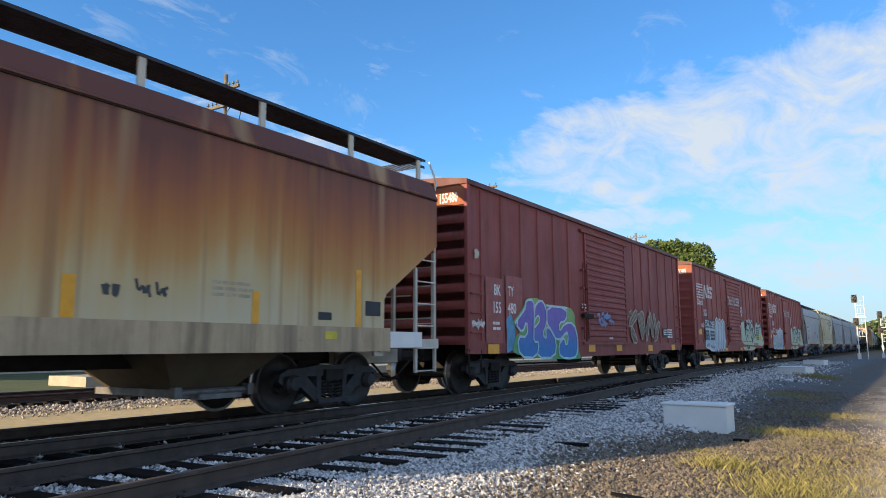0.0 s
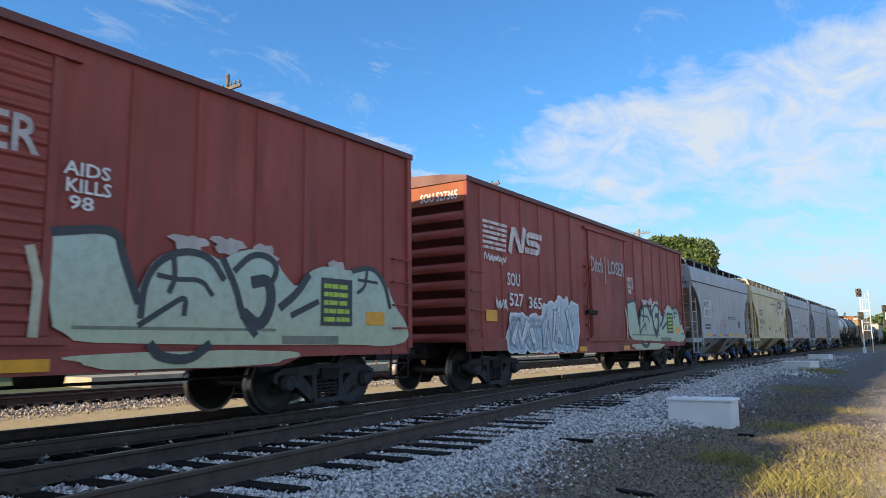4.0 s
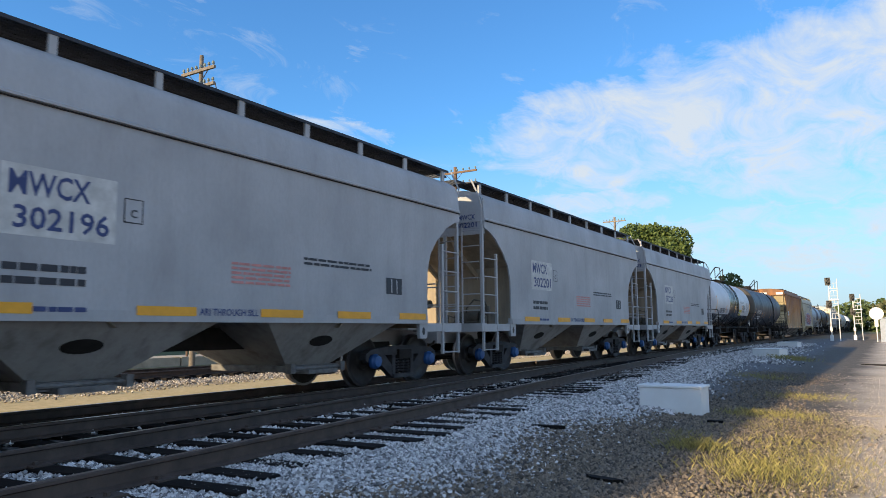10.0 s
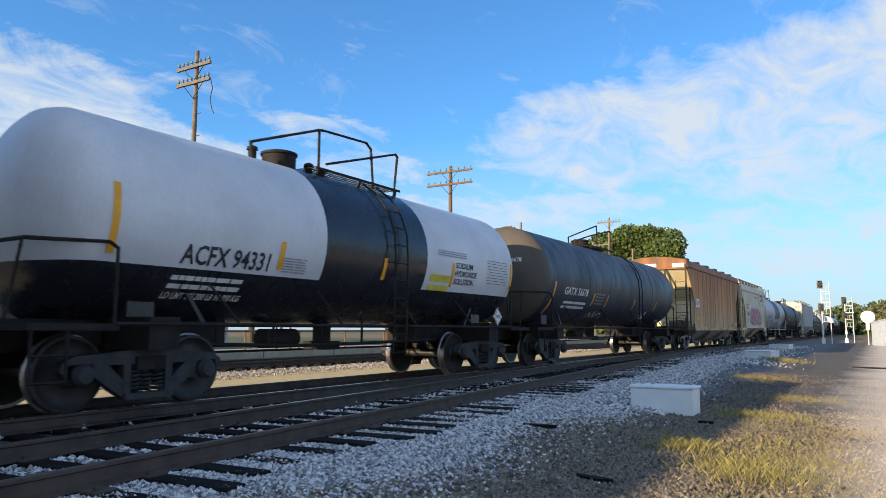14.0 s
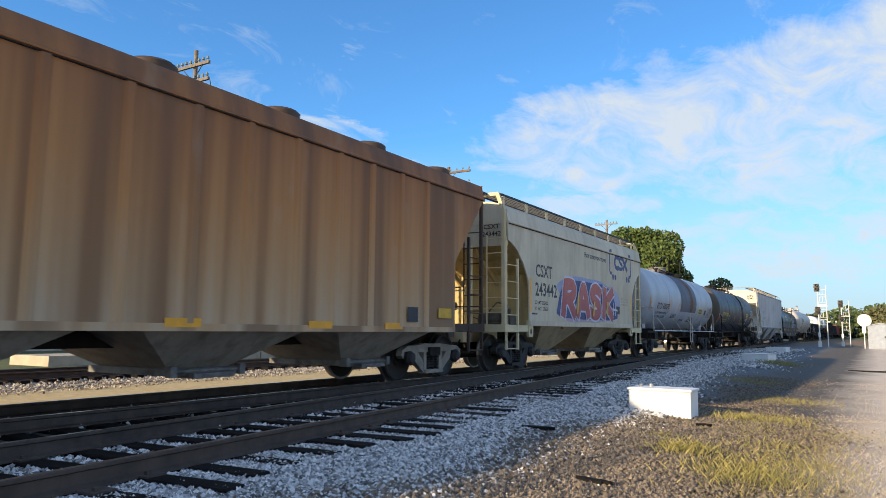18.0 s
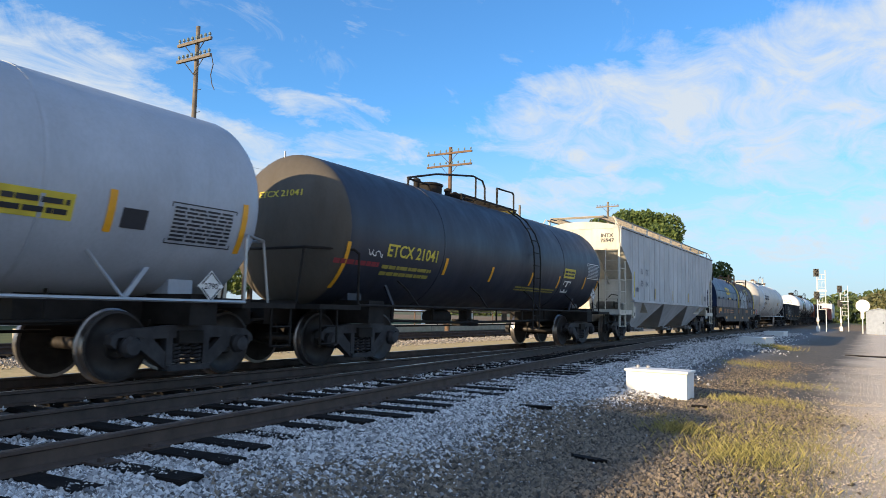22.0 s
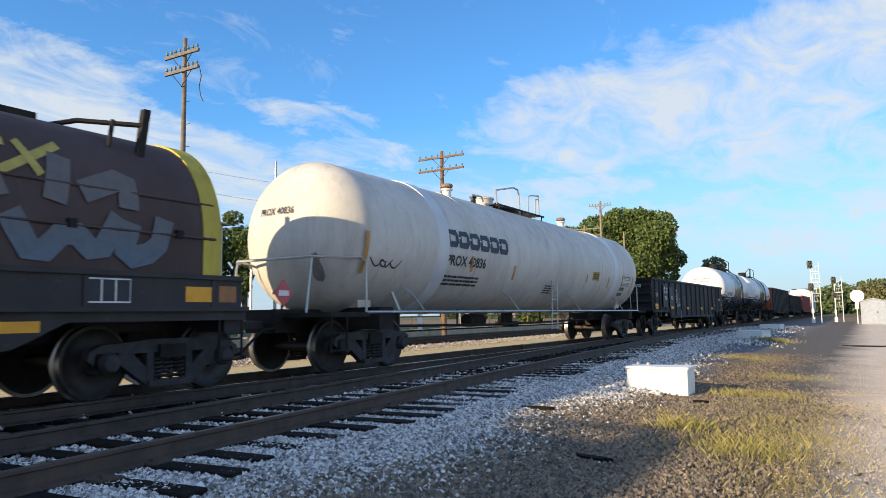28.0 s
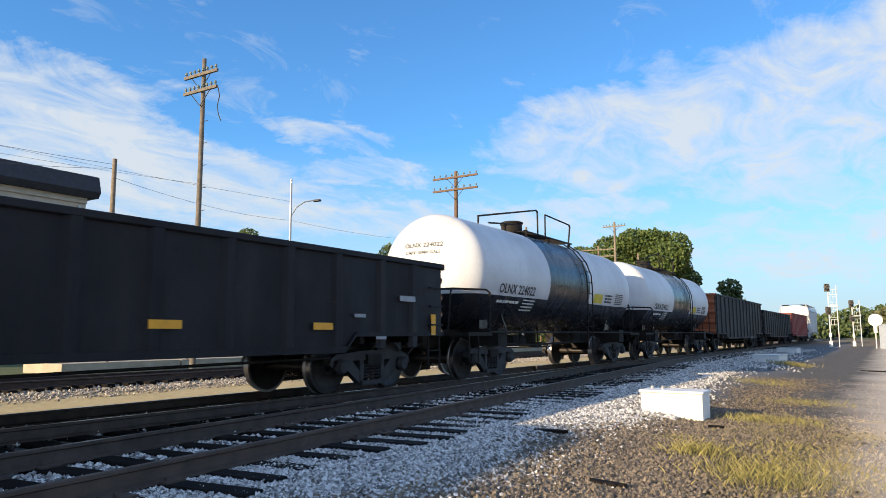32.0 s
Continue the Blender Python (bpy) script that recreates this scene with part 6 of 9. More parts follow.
    # slope sheets in tan instead of brown, yellow sunlight painted into them
    c = hopper(157.8, 14.4, M["brown_rust"], "brown rust-stained ribbed covered hopper with round hatches", "covered hoppers of the train", ribs=ribs, top=4.28, crown=0.0, low=1.05, cut=1.3, rise=4.0, drop=2.5, curved=False,
               bays=3, frame_key="side_frame_pale", sill_z=1.0, bay_mat=paint("bay_mud", (0.36, 0.32, 0.27), 0.7, 0.2, 0.7, 0.6), slope_mat=M["tan"], ladder_mat=paint("fittings_dark_rust", (0.055, 0.034, 0.024), 0.75, 0.4, 0.3, 0.3, RUST_D), truck_y=1.4)
    off = W + 0.032
    flat("number_patch", [rect(1.42, 2.24, 2.10, 2.50)], M["letter_white"], c, off)
    lettering("TODX", 1.48, 2.18, 2.18, 2.44, ld, c, off + 0.002)
    lettering("418", 1.55, 2.06, 1.76, 2.0, gcol("worn_grey", (0.34, 0.32, 0.28)), c, off)
    for q in (rect(1.62, 2.08, 1.46, 1.68), rect(12.4, 12.9, 1.25, 1.45)):
        flat("fresh_patch", [q], gcol("faded_orange", (0.60, 0.36, 0.03)), c, off)
    yellow_dashes(c, (3.4, 6.0, 8.6, 10.6), W + 0.0235, 1.02, 0.55)
    flat("placard", [rect(11.3, 11.65, 1.16, 1.44)], ld, c, off)
    for q in (rect(-0.6, 0.1, 4.0, 4.16), rect(0.85, 1.4, 3.95, 4.15)):
        flat("number_patch", [q], M["letter_white"], c, 0.003, END)
    bm = B()
    lathe(bm, [(0, 0.34), (0.12, 0.34), (0.16, 0.29), (0.18, 0.1)], axis="z", seg=20)
    me = mesh_of("round_hatch", bm, plain("hatch_dark", (0.07, 0.045, 0.03), 0.7), True)
    for k in range(6):
        for x in (-1.02, 1.02):
            share("round_hatch", me, c, (x, 1.3 + k * 2.35, 4.32))
    # white ribbed hopper
    ribs = [1.35 + 0.78 * k for k in range(19)]
    # ends in lighter cream than the shaded sides, their sunlight put into the colour
    c = hopper(216.7, 16.6, M["dull_white"], "off-white ribbed covered hopper with open grating walkway", "covered hoppers of the train", ribs=ribs, top=4.10, low=1.52, cut=1.5, rise=3.4, drop=2.35, curved=False, bays=3,
               walkway=plain("walk_galvanised", (0.20, 0.18, 0.155), 0.55, 0.4, 0.3, 5), walk_up=0.36, crown=0.0, eave=0.06, sill_z=1.48, ladder_mat=M["cream"], truck_y=1.5, bay_mid=(3.95, 8.4, 12.85), bay_half=2.15, slope_mat=M["cream"], end_mat=M["cream"])
    gl = gcol("faded_print", (0.12, 0.13, 0.15))
    for s, a, b, z0, z1 in (("IN", 2.35, 2.60, 2.52, 2.74), ("TX", 3.05, 3.40, 2.52, 2.74), ("75", 2.35, 2.65, 2.06, 2.28), ("94", 3.08, 3.38, 2.06, 2.28), ("7", 3.85, 3.98, 2.06, 2.28)):
        lettering(s, a, b, z0, z1, gl, c, off)
    lettering("INTX", 0.8, 1.25, 3.72, 3.86, ld, c, 0.004, END)
    lettering("75947", 0.78, 1.28, 3.54, 3.68, ld, c, 0.004, END)
    for y in (1.42, 4.35, 7.3, 10.4, 13.5):
        reflector(y, 1.62, 0.09, 0.42 if y > 2 else 0.95, c, off, M["letter_yellow"] if y < 2 else gcol("faded_yellow", (0.48, 0.34, 0.04)))
    flat("placard", [rect(1.75, 2.05, 1.85, 2.0)], gl, c, off)
    flat("placard", [rect(14.1, 14.5, 1.75, 2.0)], gl, c, off)


hoppers()


# ---- tank cars ----
SHELL = {}


def tank(u0, L, label, mats, bands=(), half_black=None, r=1.40, zc=2.47, dome_y=None, side_rail=True, rail_mat=None, under_mat=None, seg=48, ladder_y=None, end_rail=None, low_ladder=None, manway_r=0.30, manway_mat=None, y0=0.0, depth=0.60, truck_y=1.45, rails=None, rail_x=0.5, dusty=False, manway_h=0.36):
    """mats: shell and band material; half_black: lower part painted black below the waist."""
    car = car_thing("tank_car", label, "tank car", "tank cars of the train", u0)
    SHELL.update(r=r, zc=zc, y0=y0, depth=depth)
    um, rm = under_mat or M["under"], rail_mat or M["under"]
    er = end_rail or rm
    # elliptical heads
    ys = [depth * k for k in (0.0, 0.03, 0.10, 0.20, 0.34, 0.50, 0.68, 0.85, 1.0)]
    prof = [(y, max(0.06, r * math.sqrt(max(0, 1 - (1 - y / depth) ** 2)))) for y in ys]
    cuts = sorted({depth + 0.1, L - depth - 0.1, *[v for b in bands for v in b], *[L * k / 6 for k in (2, 3, 4)]})
    prof += [(y, r) for y in cuts if depth + 0.05 < y < L - depth - 0.05]
    prof += [(L - y, q) for y, q in prof[len(ys) - 1::-1]]
    bm = B()
    lathe(bm, prof, (0, 0, zc), "y", seg)
    if half_black is not None:
        bmesh.ops.bisect_plane(bm, geom=list(bm.verts) + list(bm.edges) + list(bm.faces), plane_co=(0, 0, half_black), plane_no=(0, 0, 1))
    sh = part("tank", bm, [mats[0], mats[1], M["black"], M["black_dust"]], car, smooth=True)
    for f in sh.data.polygons:
        y, z = f.center.y, f.center.z
        if any(a - 1e-3 < y < b + 1e-3 for a, b in bands):
            f.material_index = 1
        elif half_black is not None and z < half_black:
            f.material_index = 2
        elif dusty and y < depth:
            f.material_index = 3
    # weld seams
    for y in (L * 0.26, L * 0.74):
        bm = B()
        lathe(bm, [(y - 0.03, r - 0.01), (y - 0.025, r + 0.008), (y + 0.025, r + 0.008), (y + 0.03, r - 0.01)], (0, 0, zc), "y", seg)
        part("shell_seam", bm, mats[1] if any(a < y < b for a, b in bands) else (mats[0] if half_black is None else M["black"]), car, smooth=True) if half_black is None else bm.free()
    # stub sills, bolsters, saddles
    for e in (0, 1):
        f = (lambda y: y) if e == 0 else (lambda y: L - y)
        bm = B()
        box(bm, -0.35, 0.35, *sorted((f(-0.45), f(3.3))), 0.72, 1.12)
        part("stub_sill", bm, um, car)
        bm = B()
        box(bm, -1.45, 1.45, *sorted((f(-0.32), f(0.75))), 0.98, 1.06)
        part("end_platform", bm, um, car)
        bm = B()
        box(bm, -1.35, 1.35, *sorted((f(truck_y - 0.22), f(truck_y + 0.23))), 0.74, 1.15)
        part("bolster", bm, um, car)
        bm = B()
        sad = mats[0] if half_black is None else M["black"]
        pts = [(x, zc - math.sqrt(r * r - x * x) + 0.02) for x in [-0.84 + 0.14 * k for k in range(13)]]
        prism(bm, [(-0.84, 1.12)] + pts + [(0.84, 1.12)], *sorted((f(truck_y - 0.2), f(truck_y + 0.2))), "y")
        part("saddle", bm, sad, car)
        for s in (-1, 1):
            bm = B()
            prism(bm, [(f(2.3), 1.04), (f(2.38), 1.04), (f(2.05), 1.48), (f(1.98), 1.48)], s * 1.00, s * 1.04)
            part("bolster_web", bm, sad, car)
        bm = B()
        xx = 1.42
        pipe(bm, [(xx, f(0.7), 1.05), (xx, f(0.7), 1.95), (xx - 0.05, f(0.62), 2.02), (xx - 0.5, f(-0.12), 2.02), (-xx + 0.5, f(-0.12), 2.02), (-xx + 0.05, f(0.62), 2.02), (-xx, f(0.7), 1.95), (-xx, f(0.7), 1.05)], 0.022, 6)
        part("end_handrail", bm, er, car)
        for s in (-0.9, 0.9):
            bm = B()
            pipe(bm, [(s, f(-0.28), 1.05), (s, f(-0.14), 2.0)], 0.02, 6)
            part("rail_post", bm, er, car)
        for s in (-1, 1):
            stirrup(car, s * 1.42, *sorted((f(-0.25), f(0.15))), 0.42, 1.0, um)
    if side_rail:
        for s in (-1, 1):
            bm = B()
            pipe(bm, [(s * 1.44, 0.7, 1.06), (s * 1.44, L - 0.7, 1.06)], 0.025, 6)
            for k in range(4):
                y = 2.6 + k * (L - 5.2) / 3
                pipe(bm, [(s * 1.44, y, 1.06), (s * 1.28, y - 0.18, 1.38), (s * 1.12, y - 0.3, zc - math.sqrt(r * r - 1.12 ** 2))], 0.02, 5)
            part("side_handrail", bm, er, car)
    # train line, brake gear and outlet under the belly
    bm = B()
    pipe(bm, [(0.5, 2.4, 0.78), (0.55, L * 0.4, 0.72), (0.5, L * 0.6, 0.74), (0.5, L - 2.4, 0.78)], 0.03, 6)
    pipe(bm, [(-0.4, 2.4, 0.62), (-0.4, L - 2.4, 0.62)], 0.022, 6)
    for k in range(6):
        y = 3.0 + k * (L - 6) / 5
        pipe(bm, [(0.5, y, 0.76), (0.5, y, zc - r * 0.9)], 0.025, 5)
    part("brake_pipe", bm, um, car)
    bm = B()
    cyl(bm, (0.1, L * 0.36, 0.84), (0.1, L * 0.36 + 0.8, 0.84), 0.17, 12)
    part("brake_reservoir", bm, um, car, smooth=True)
    bm = B()
    cyl(bm, (0, L / 2, 0.62), (0, L / 2, 1.12), 0.17, 14)
    box(bm, -0.28, 0.28, L / 2 - 0.2, L / 2 + 0.2, 0.62, 0.78)
    part("bottom_outlet", bm, um, car)
    # manway, platform and its railing
    d = dome_y if dome_y is not None else L / 2 - 0.6
    zt = zc + r
    bm = B()
    lathe(bm, [(zt - 0.05, manway_r), (zt + manway_h, manway_r), (zt + manway_h + 0.01, manway_r + 0.03), (zt + manway_h + 0.05, manway_r + 0.03), (zt + manway_h + 0.08, manway_r * 0.8), (zt + manway_h + 0.10, 0.05)], (0.0, d, 0), "z", 24)
    part("manway", bm, manway_mat or um, car, smooth=True)
    p0, p1 = rails[1]
    grating(p1 - p0, 0.62, um, "platform", car, -0.05 + rail_x - 0.45, zt + 0.03, 0.08, p0)
    for k in range(3):
        bm = B()
        yy = p0 + 0.1 + k * (p1 - p0 - 0.2) / 2
        pipe(bm, [(rail_x + 0.1, yy, zt + 0.04), (rail_x + 0.05, yy, zt - 0.18)], 0.022, 5)
        part("platform_bracket", bm, um, car)
    for pts in rails[0]:
        bm = B()
        foot = zt - r + math.sqrt(r * r - rail_x * rail_x)
        pipe(bm, [(rail_x, y, max(zt + z, foot)) for y, z in pts], 0.024, 6)
        part("platform_rail", bm, rm, car)
    for k, (yy, hh) in enumerate(((d - 0.75, 0.16), (d + 0.65, 0.14), (d + 1.0, 0.10))):
        bm = B()
        lathe(bm, [(zt - 0.03, 0.07), (zt + hh, 0.07), (zt + hh, 0.10), (zt + hh + 0.05, 0.09), (zt + hh + 0.08, 0.03)], (0.12, yy, 0), "z", 12)
        part("relief_valve", bm, um, car, smooth=True)
    # side ladder, bent over the shell
    ly = ladder_y if ladder_y is not None else d + 1.3
    for s in (1, -1):
        bm = B()
        for q in (-0.2, 0.2):
            arc = [] if low_ladder else [(s * (r + 0.10) * math.cos(t), ly + q, zc + (r + 0.10) * math.sin(t)) for t in (radians(v) for v in (62, 45, 28, 12, -4))]
            pipe(bm, arc + [(s * 1.49, ly + q, 1.9), (s * 1.46, ly + q, 0.55)], 0.02, 5)
        for k in range(4 if low_ladder else 9):
            z = 0.58 + 0.33 * k + (0.07 * k if low_ladder else 0)
            x = 1.47 if z < zc else math.sqrt(max(0.01, (r + 0.1) ** 2 - (z - zc) ** 2))
            pipe(bm, [(s * x, ly - 0.2, z), (s * x, ly + 0.2, z)], 0.014, 5)
        part("ladder", bm, low_ladder or rm, car)
    couplers(car, L, -0.35)
    put_truck(car, truck_y)
    put_truck(car, L - truck_y)
    for child in car.children:
        child.location.y += y0
    return car


def on_head(ob, lift=0.008):
    """Bends a flat mark onto the near head of the tank built last."""
    for v in ob.data.vertices:
        q = min(0.98, (v.co.x ** 2 + (v.co.z - SHELL["zc"]) ** 2) / SHELL["r"] ** 2)
        v.co.y = SHELL["y0"] + SHELL["depth"] * (1 - math.sqrt(1 - q)) - lift
    return ob


def on_shell(ob):
    """Bends a flat mark onto the tank built last."""
    r, zc = SHELL["r"], SHELL["zc"]
    for v in ob.data.vertices:
        extra = v.co.x
        z = max(-0.999, min(0.999, (v.co.z - zc) / r))
        v.co.x = (r + extra) * math.sqrt(1 - z * z) + 0.006
    return ob


def shell_bar(c, y, z0, z1, mat, w=0.10):
    n = 6
    bm = B()
    for k in range(n):
        a, b = z0 + (z1 - z0) * k / n, z0 + (z1 - z0) * (k + 1) / n
        bm.faces.new([bm.verts.new((0.003, y + (w if j in (1, 2) else 0), (a, a, b, b)[j])) for j in range(4)])
    ob = part("reflector", bm, mat, c)
    return on_shell(ob)


def tanks():
    lw, ld, ly = M["letter_white"], M["letter_dark"], M["letter_yellow"]
    st = M["stripe"]
    # white and black caustic tank
    c = tank(127.95, 11.9, "white tank car with black waist band and black lower half", (M["white"], M["black"]), bands=((4.45, 7.5),), half_black=1.80, dome_y=4.7, rail_mat=M["under"], ladder_y=6.45, manway_h=0.22,
             rails=([[(3.6, -0.1), (3.55, 0.16), (5.2, 0.76), (5.35, 0.78), (6.6, 0.84), (6.75, 0.74), (6.84, -0.05)], [(5.2, 0.0), (5.2, 0.76)], [(5.4, 0.16), (7.6, 0.82), (7.67, 0.78), (7.55, -0.1)]], (5.0, 7.6)))
    on_shell(lettering("ACFX 94331", 1.68, 3.25, 1.85, 2.12, ld, c, 0.003))
    for y, z0, z1 in ((0.62, 1.9, 2.75), (3.42, 1.9, 2.32), (6.05, 1.9, 2.3), (8.48, 1.9, 2.4), (11.25, 1.95, 2.6)):
        shell_bar(c, y, z0, z1, st)
    on_shell(bars(1.65, 2.9, 1.52, 1.74, 2, lw, c, 0.003, 4))
    on_shell(lettering("LD LMT 201200 LB 91 000 KG", 1.65, 3.0, 1.40, 1.49, lw, c, 0.004))
    on_shell(bars(3.52, 4.05, 1.86, 2.10, 6, gcol("faint_slate", (0.30, 0.32, 0.36)), c, 0.003, 5))
    on_shell(flat("placard", [rect(7.68, 8.46, 1.80, 2.12)], ly, c, 0.003))
    for k, s in enumerate(("SODIUM", "HYDROXIDE", "SOLUTION")):
        on_shell(lettering(s, 8.62, 9.36 + 0.2 * (k > 0) - 0.08 * (k == 2), 2.30 - 0.17 * k, 2.43 - 0.17 * k, ld, c, 0.003))
    on_shell(flat("data_panel", [rect(10.05, 11.05, 2.06 + 0.065 * k, 2.07 + 0.065 * k) for k in range(9)] + [rect(10.05, 10.06, 2.06, 2.59), rect(11.04, 11.05, 2.06, 2.59)], M["letter_dark"], c, 0.003))
    on_shell(bars(7.9, 9.1, 2.52, 2.66, 3, gcol("faint_slate", (0.30, 0.32, 0.36)), c, 0.003, 8))
    diamond(c, 10.45, 1.30, None, "1824")
    # black tanks
    c = tank(140.25, 15.0, "black tank car with yellow reflector bars", (M["black_matt"], M["black_matt"]), dome_y=6.75, ladder_y=9.1, y0=0.8, zc=2.53, manway_h=0.22, dusty=True,
             rails=([[(4.35, -0.1), (4.35, 0.10), (7.1, 0.82), (7.14, 0.8), (7.14, 0.1)], [(5.15, -0.1), (5.1, 0.08), (6.6, 0.42), (8.6, 0.80), (8.68, 0.76), (8.6, -0.05)]], (6.2, 8.6)))
    on_shell(lettering("GATX 56678", 2.65, 4.60, 2.02, 2.25, lw, c, 0.004))
    on_shell(bars(2.85, 4.7, 1.62, 1.88, 2, lw, c, 0.003, 14))
    on_shell(bars(5.35, 6.2, 1.8, 2.2, 4, gcol("dull_print", (0.2, 0.2, 0.21)), c, 0.003, 15))
    for y, z0, z1 in ((1.85, 1.45, 2.35), (5.15, 1.75, 2.15), (6.5, 1.75, 2.15), (9.6, 1.75, 2.1), (12.6, 1.75, 2.1)):
        shell_bar(c, y, z0, z1, st)
    o = flat("scrawl", ribbon(smooth_line(glyph(random.Random(3), 5.3, 6.1, 1.35, 1.62), 2), 0.03) + ribbon(smooth_line(glyph(random.Random(8), 6.0, 6.8, 1.35, 1.62), 2), 0.03) + ribbon(smooth_line(glyph(random.Random(9), 11.0, 12.0, 1.3, 1.8), 2), 0.05), lw, c, 0.003)
    on_shell(o)
    on_head(lettering("GATX 56678", 0.0, 0.78, 2.86, 2.98, lw, c, 0.0, END))
    c = tank(200.6, 14.0, "dusty black tank car with yellow lettering", (M["black_matt"], M["black_matt"]), dome_y=5.15, ladder_y=8.2, y0=0.72, zc=2.40, depth=0.5, truck_y=1.33, manway_h=0.16, dusty=True,
             rails=([[(3.5, -0.1), (3.5, 0.06), (4.65, 0.34), (6.4, 0.6), (6.9, 0.56), (7.04, 0.4), (7.05, -0.05)], [(3.5, 0.04), (4.3, 0.04), (4.42, -0.1)], [(6.55, 0.58), (6.55, 0.0)], [(7.74, -0.05), (7.74, 0.5), (8.7, 0.52), (8.77, 0.46), (8.78, -0.1)]], (5.6, 8.7)))
    on_shell(lettering("ETCX 21041", 2.35, 4.1, 1.98, 2.22, ly, c, 0.003))
    on_shell(bars(2.3, 4.0, 1.62, 1.86, 2, gcol("dull_yellow", (0.32, 0.27, 0.05)), c, 0.003, 24))
    for y, z0, z1 in ((1.15, 1.35, 2.15), (4.45, 1.75, 2.1), (6.6, 1.7, 2.05), (8.9, 1.7, 2.05), (10.8, 1.7, 2.05), (12.88, 1.75, 2.12), (14.05, 1.45, 2.05)):
        shell_bar(c, y, z0, z1, st)
    on_shell(flat("placard", [rect(11.15, 12.0, 2.02, 2.3)], ly, c, 0.003))
    on_shell(bars(11.2, 11.95, 2.06, 2.26, 2, ld, c, 0.006, 26))
    on_shell(flat("placard", ribbon([(11.3, 1.62), (11.8, 1.62), (11.8, 1.92), (11.3, 1.92), (11.3, 1.62)], 0.04) + ribbon([(11.55, 1.65), (11.55, 1.9)], 0.1), lw, c, 0.003))
    on_shell(flat("data_panel", ribbon([(13.05, 2.10), (14.1, 2.10), (14.1, 2.56), (13.05, 2.56), (13.05, 2.10)], 0.02), lw, c, 0.003))
    on_shell(bars(13.09, 14.06, 2.13, 2.53, 9, gcol("panel_print", (0.34, 0.35, 0.37)), c, 0.003, 27))
    on_shell(bars(8.2, 10.8, 1.55, 1.68, 2, gcol("dull_yellow", (0.32, 0.27, 0.05)), c, 0.003, 28))
    on_shell(bars(0.9, 2.2, 1.75, 1.9, 1, gcol("dull_red", (0.25, 0.03, 0.04)), c, 0.003, 29))
    tag_o = flat("scrawl", ribbon(smooth_line(glyph(random.Random(5), 1.75, 2.2, 1.9, 2.1), 2), 0.02), lw, c, 0.003)
    on_shell(tag_o)
    diamond(c, 13.41, 1.58, None, "2790")
    on_head(lettering("ETCX 21041", -0.4, 0.6, 2.95, 3.07, ly, c, 0.02, END))
    # silver tank with grey patch
    c = tank(186.1, 13.8, "silver-grey tank car with dark grey rust-stained waist patch", (M["silver"], M["silver"]), dome_y=7.1, ladder_y=7.3, rail_mat=M["under"], end_rail=M["galv"], low_ladder=M["galv"], manway_r=0.40, manway_h=0.24, y0=0.22, truck_y=1.33,
             rails=([[(4.75, -0.1), (4.65, 0.0), (4.30, 0.06), (6.4, 0.76), (7.0, 0.76), (7.17, 0.66), (7.2, 0.1)], [(5.35, -0.12), (5.4, 0.06), (6.4, 0.05)], [(7.5, 0.5), (9.5, 0.84), (9.63, 0.80), (9.63, -0.1)]], (6.3, 9.5)), manway_mat=plain("manway_dusty", (0.20, 0.18, 0.17), 0.6))
    bm = B()
    rows = []
    for k in range(15):
        t = radians(-21 + k * 9)
        rows.append([((1.413) * math.cos(t), y, 2.47 + 1.413 * math.sin(t)) for y in (6.0, 6.6, 7.5, 8.4, 9.25)])
    loft(bm, rows, closed=False)
    pt = paint("patch_grey", (0.10, 0.11, 0.15), 0.5, 0.2, 0.5, 0.4)
    part("painted_patch", bm, pt, c, smooth=True)
    bm = B()
    rows = []
    for k in range(15):
        t = radians(-19 + k * 8)
        w = 0.26 + 0.10 * math.sin(k * 1.1) + 0.012 * k
        rows.append([((1.420) * math.cos(t), y, 2.47 + 1.420 * math.sin(t)) for y in (7.98 - w * 0.4, 8.15, 8.3 + w * 0.6)])
    loft(bm, rows, closed=False)
    part("rust_stain", bm, paint("rust_stain", (0.16, 0.085, 0.05), 0.7, 0.5, 0.5, 0.4), c, smooth=True)
    on_shell(lettering("ETCX 421075", 1.85, 3.80, 1.98, 2.24, ld, c, 0.003))
    on_shell(lettering("LD LMT  193000 LB  87 550 KG", 1.8, 3.6, 1.78, 1.88, ld, c, 0.003))
    on_shell(lettering("LT WT  70000 LB  31 750 KG", 1.8, 3.6, 1.62, 1.72, ld, c, 0.003))
    for y, z0, z1 in ((0.75, 1.9, 2.45), (3.9, 1.95, 2.4), (5.55, 1.9, 2.3), (8.9, 1.9, 2.3), (11.2, 1.85, 2.35), (13.25, 1.75, 2.45)):
        shell_bar(c, y, z0, z1, st)
    on_shell(flat("placard", [rect(9.95, 10.8, 1.92, 2.22)], ly, c, 0.003))
    on_shell(bars(10.0, 10.75, 1.96, 2.18, 2, ld, c, 0.006, 36))
    on_shell(flat("placard", [rect(11.4, 11.75, 1.92, 2.16)], ld, c, 0.003))
    on_shell(flat("data_panel", ribbon([(12.08, 1.80), (13.15, 1.80), (13.15, 2.32), (12.08, 2.32), (12.08, 1.80)], 0.015), ld, c, 0.003))
    on_shell(bars(12.12, 13.1, 1.83, 2.29, 9, ld, c, 0.003, 37))
    on_shell(bars(4.6, 5.5, 1.65, 1.85, 4, ld, c, 0.003, 38)), on_shell(bars(6.6, 7.4, 1.55, 1.65, 1, ld, c, 0.003, 39)), on_shell(bars(8.2, 9.3, 1.5, 1.75, 4, ld, c, 0.003, 40))
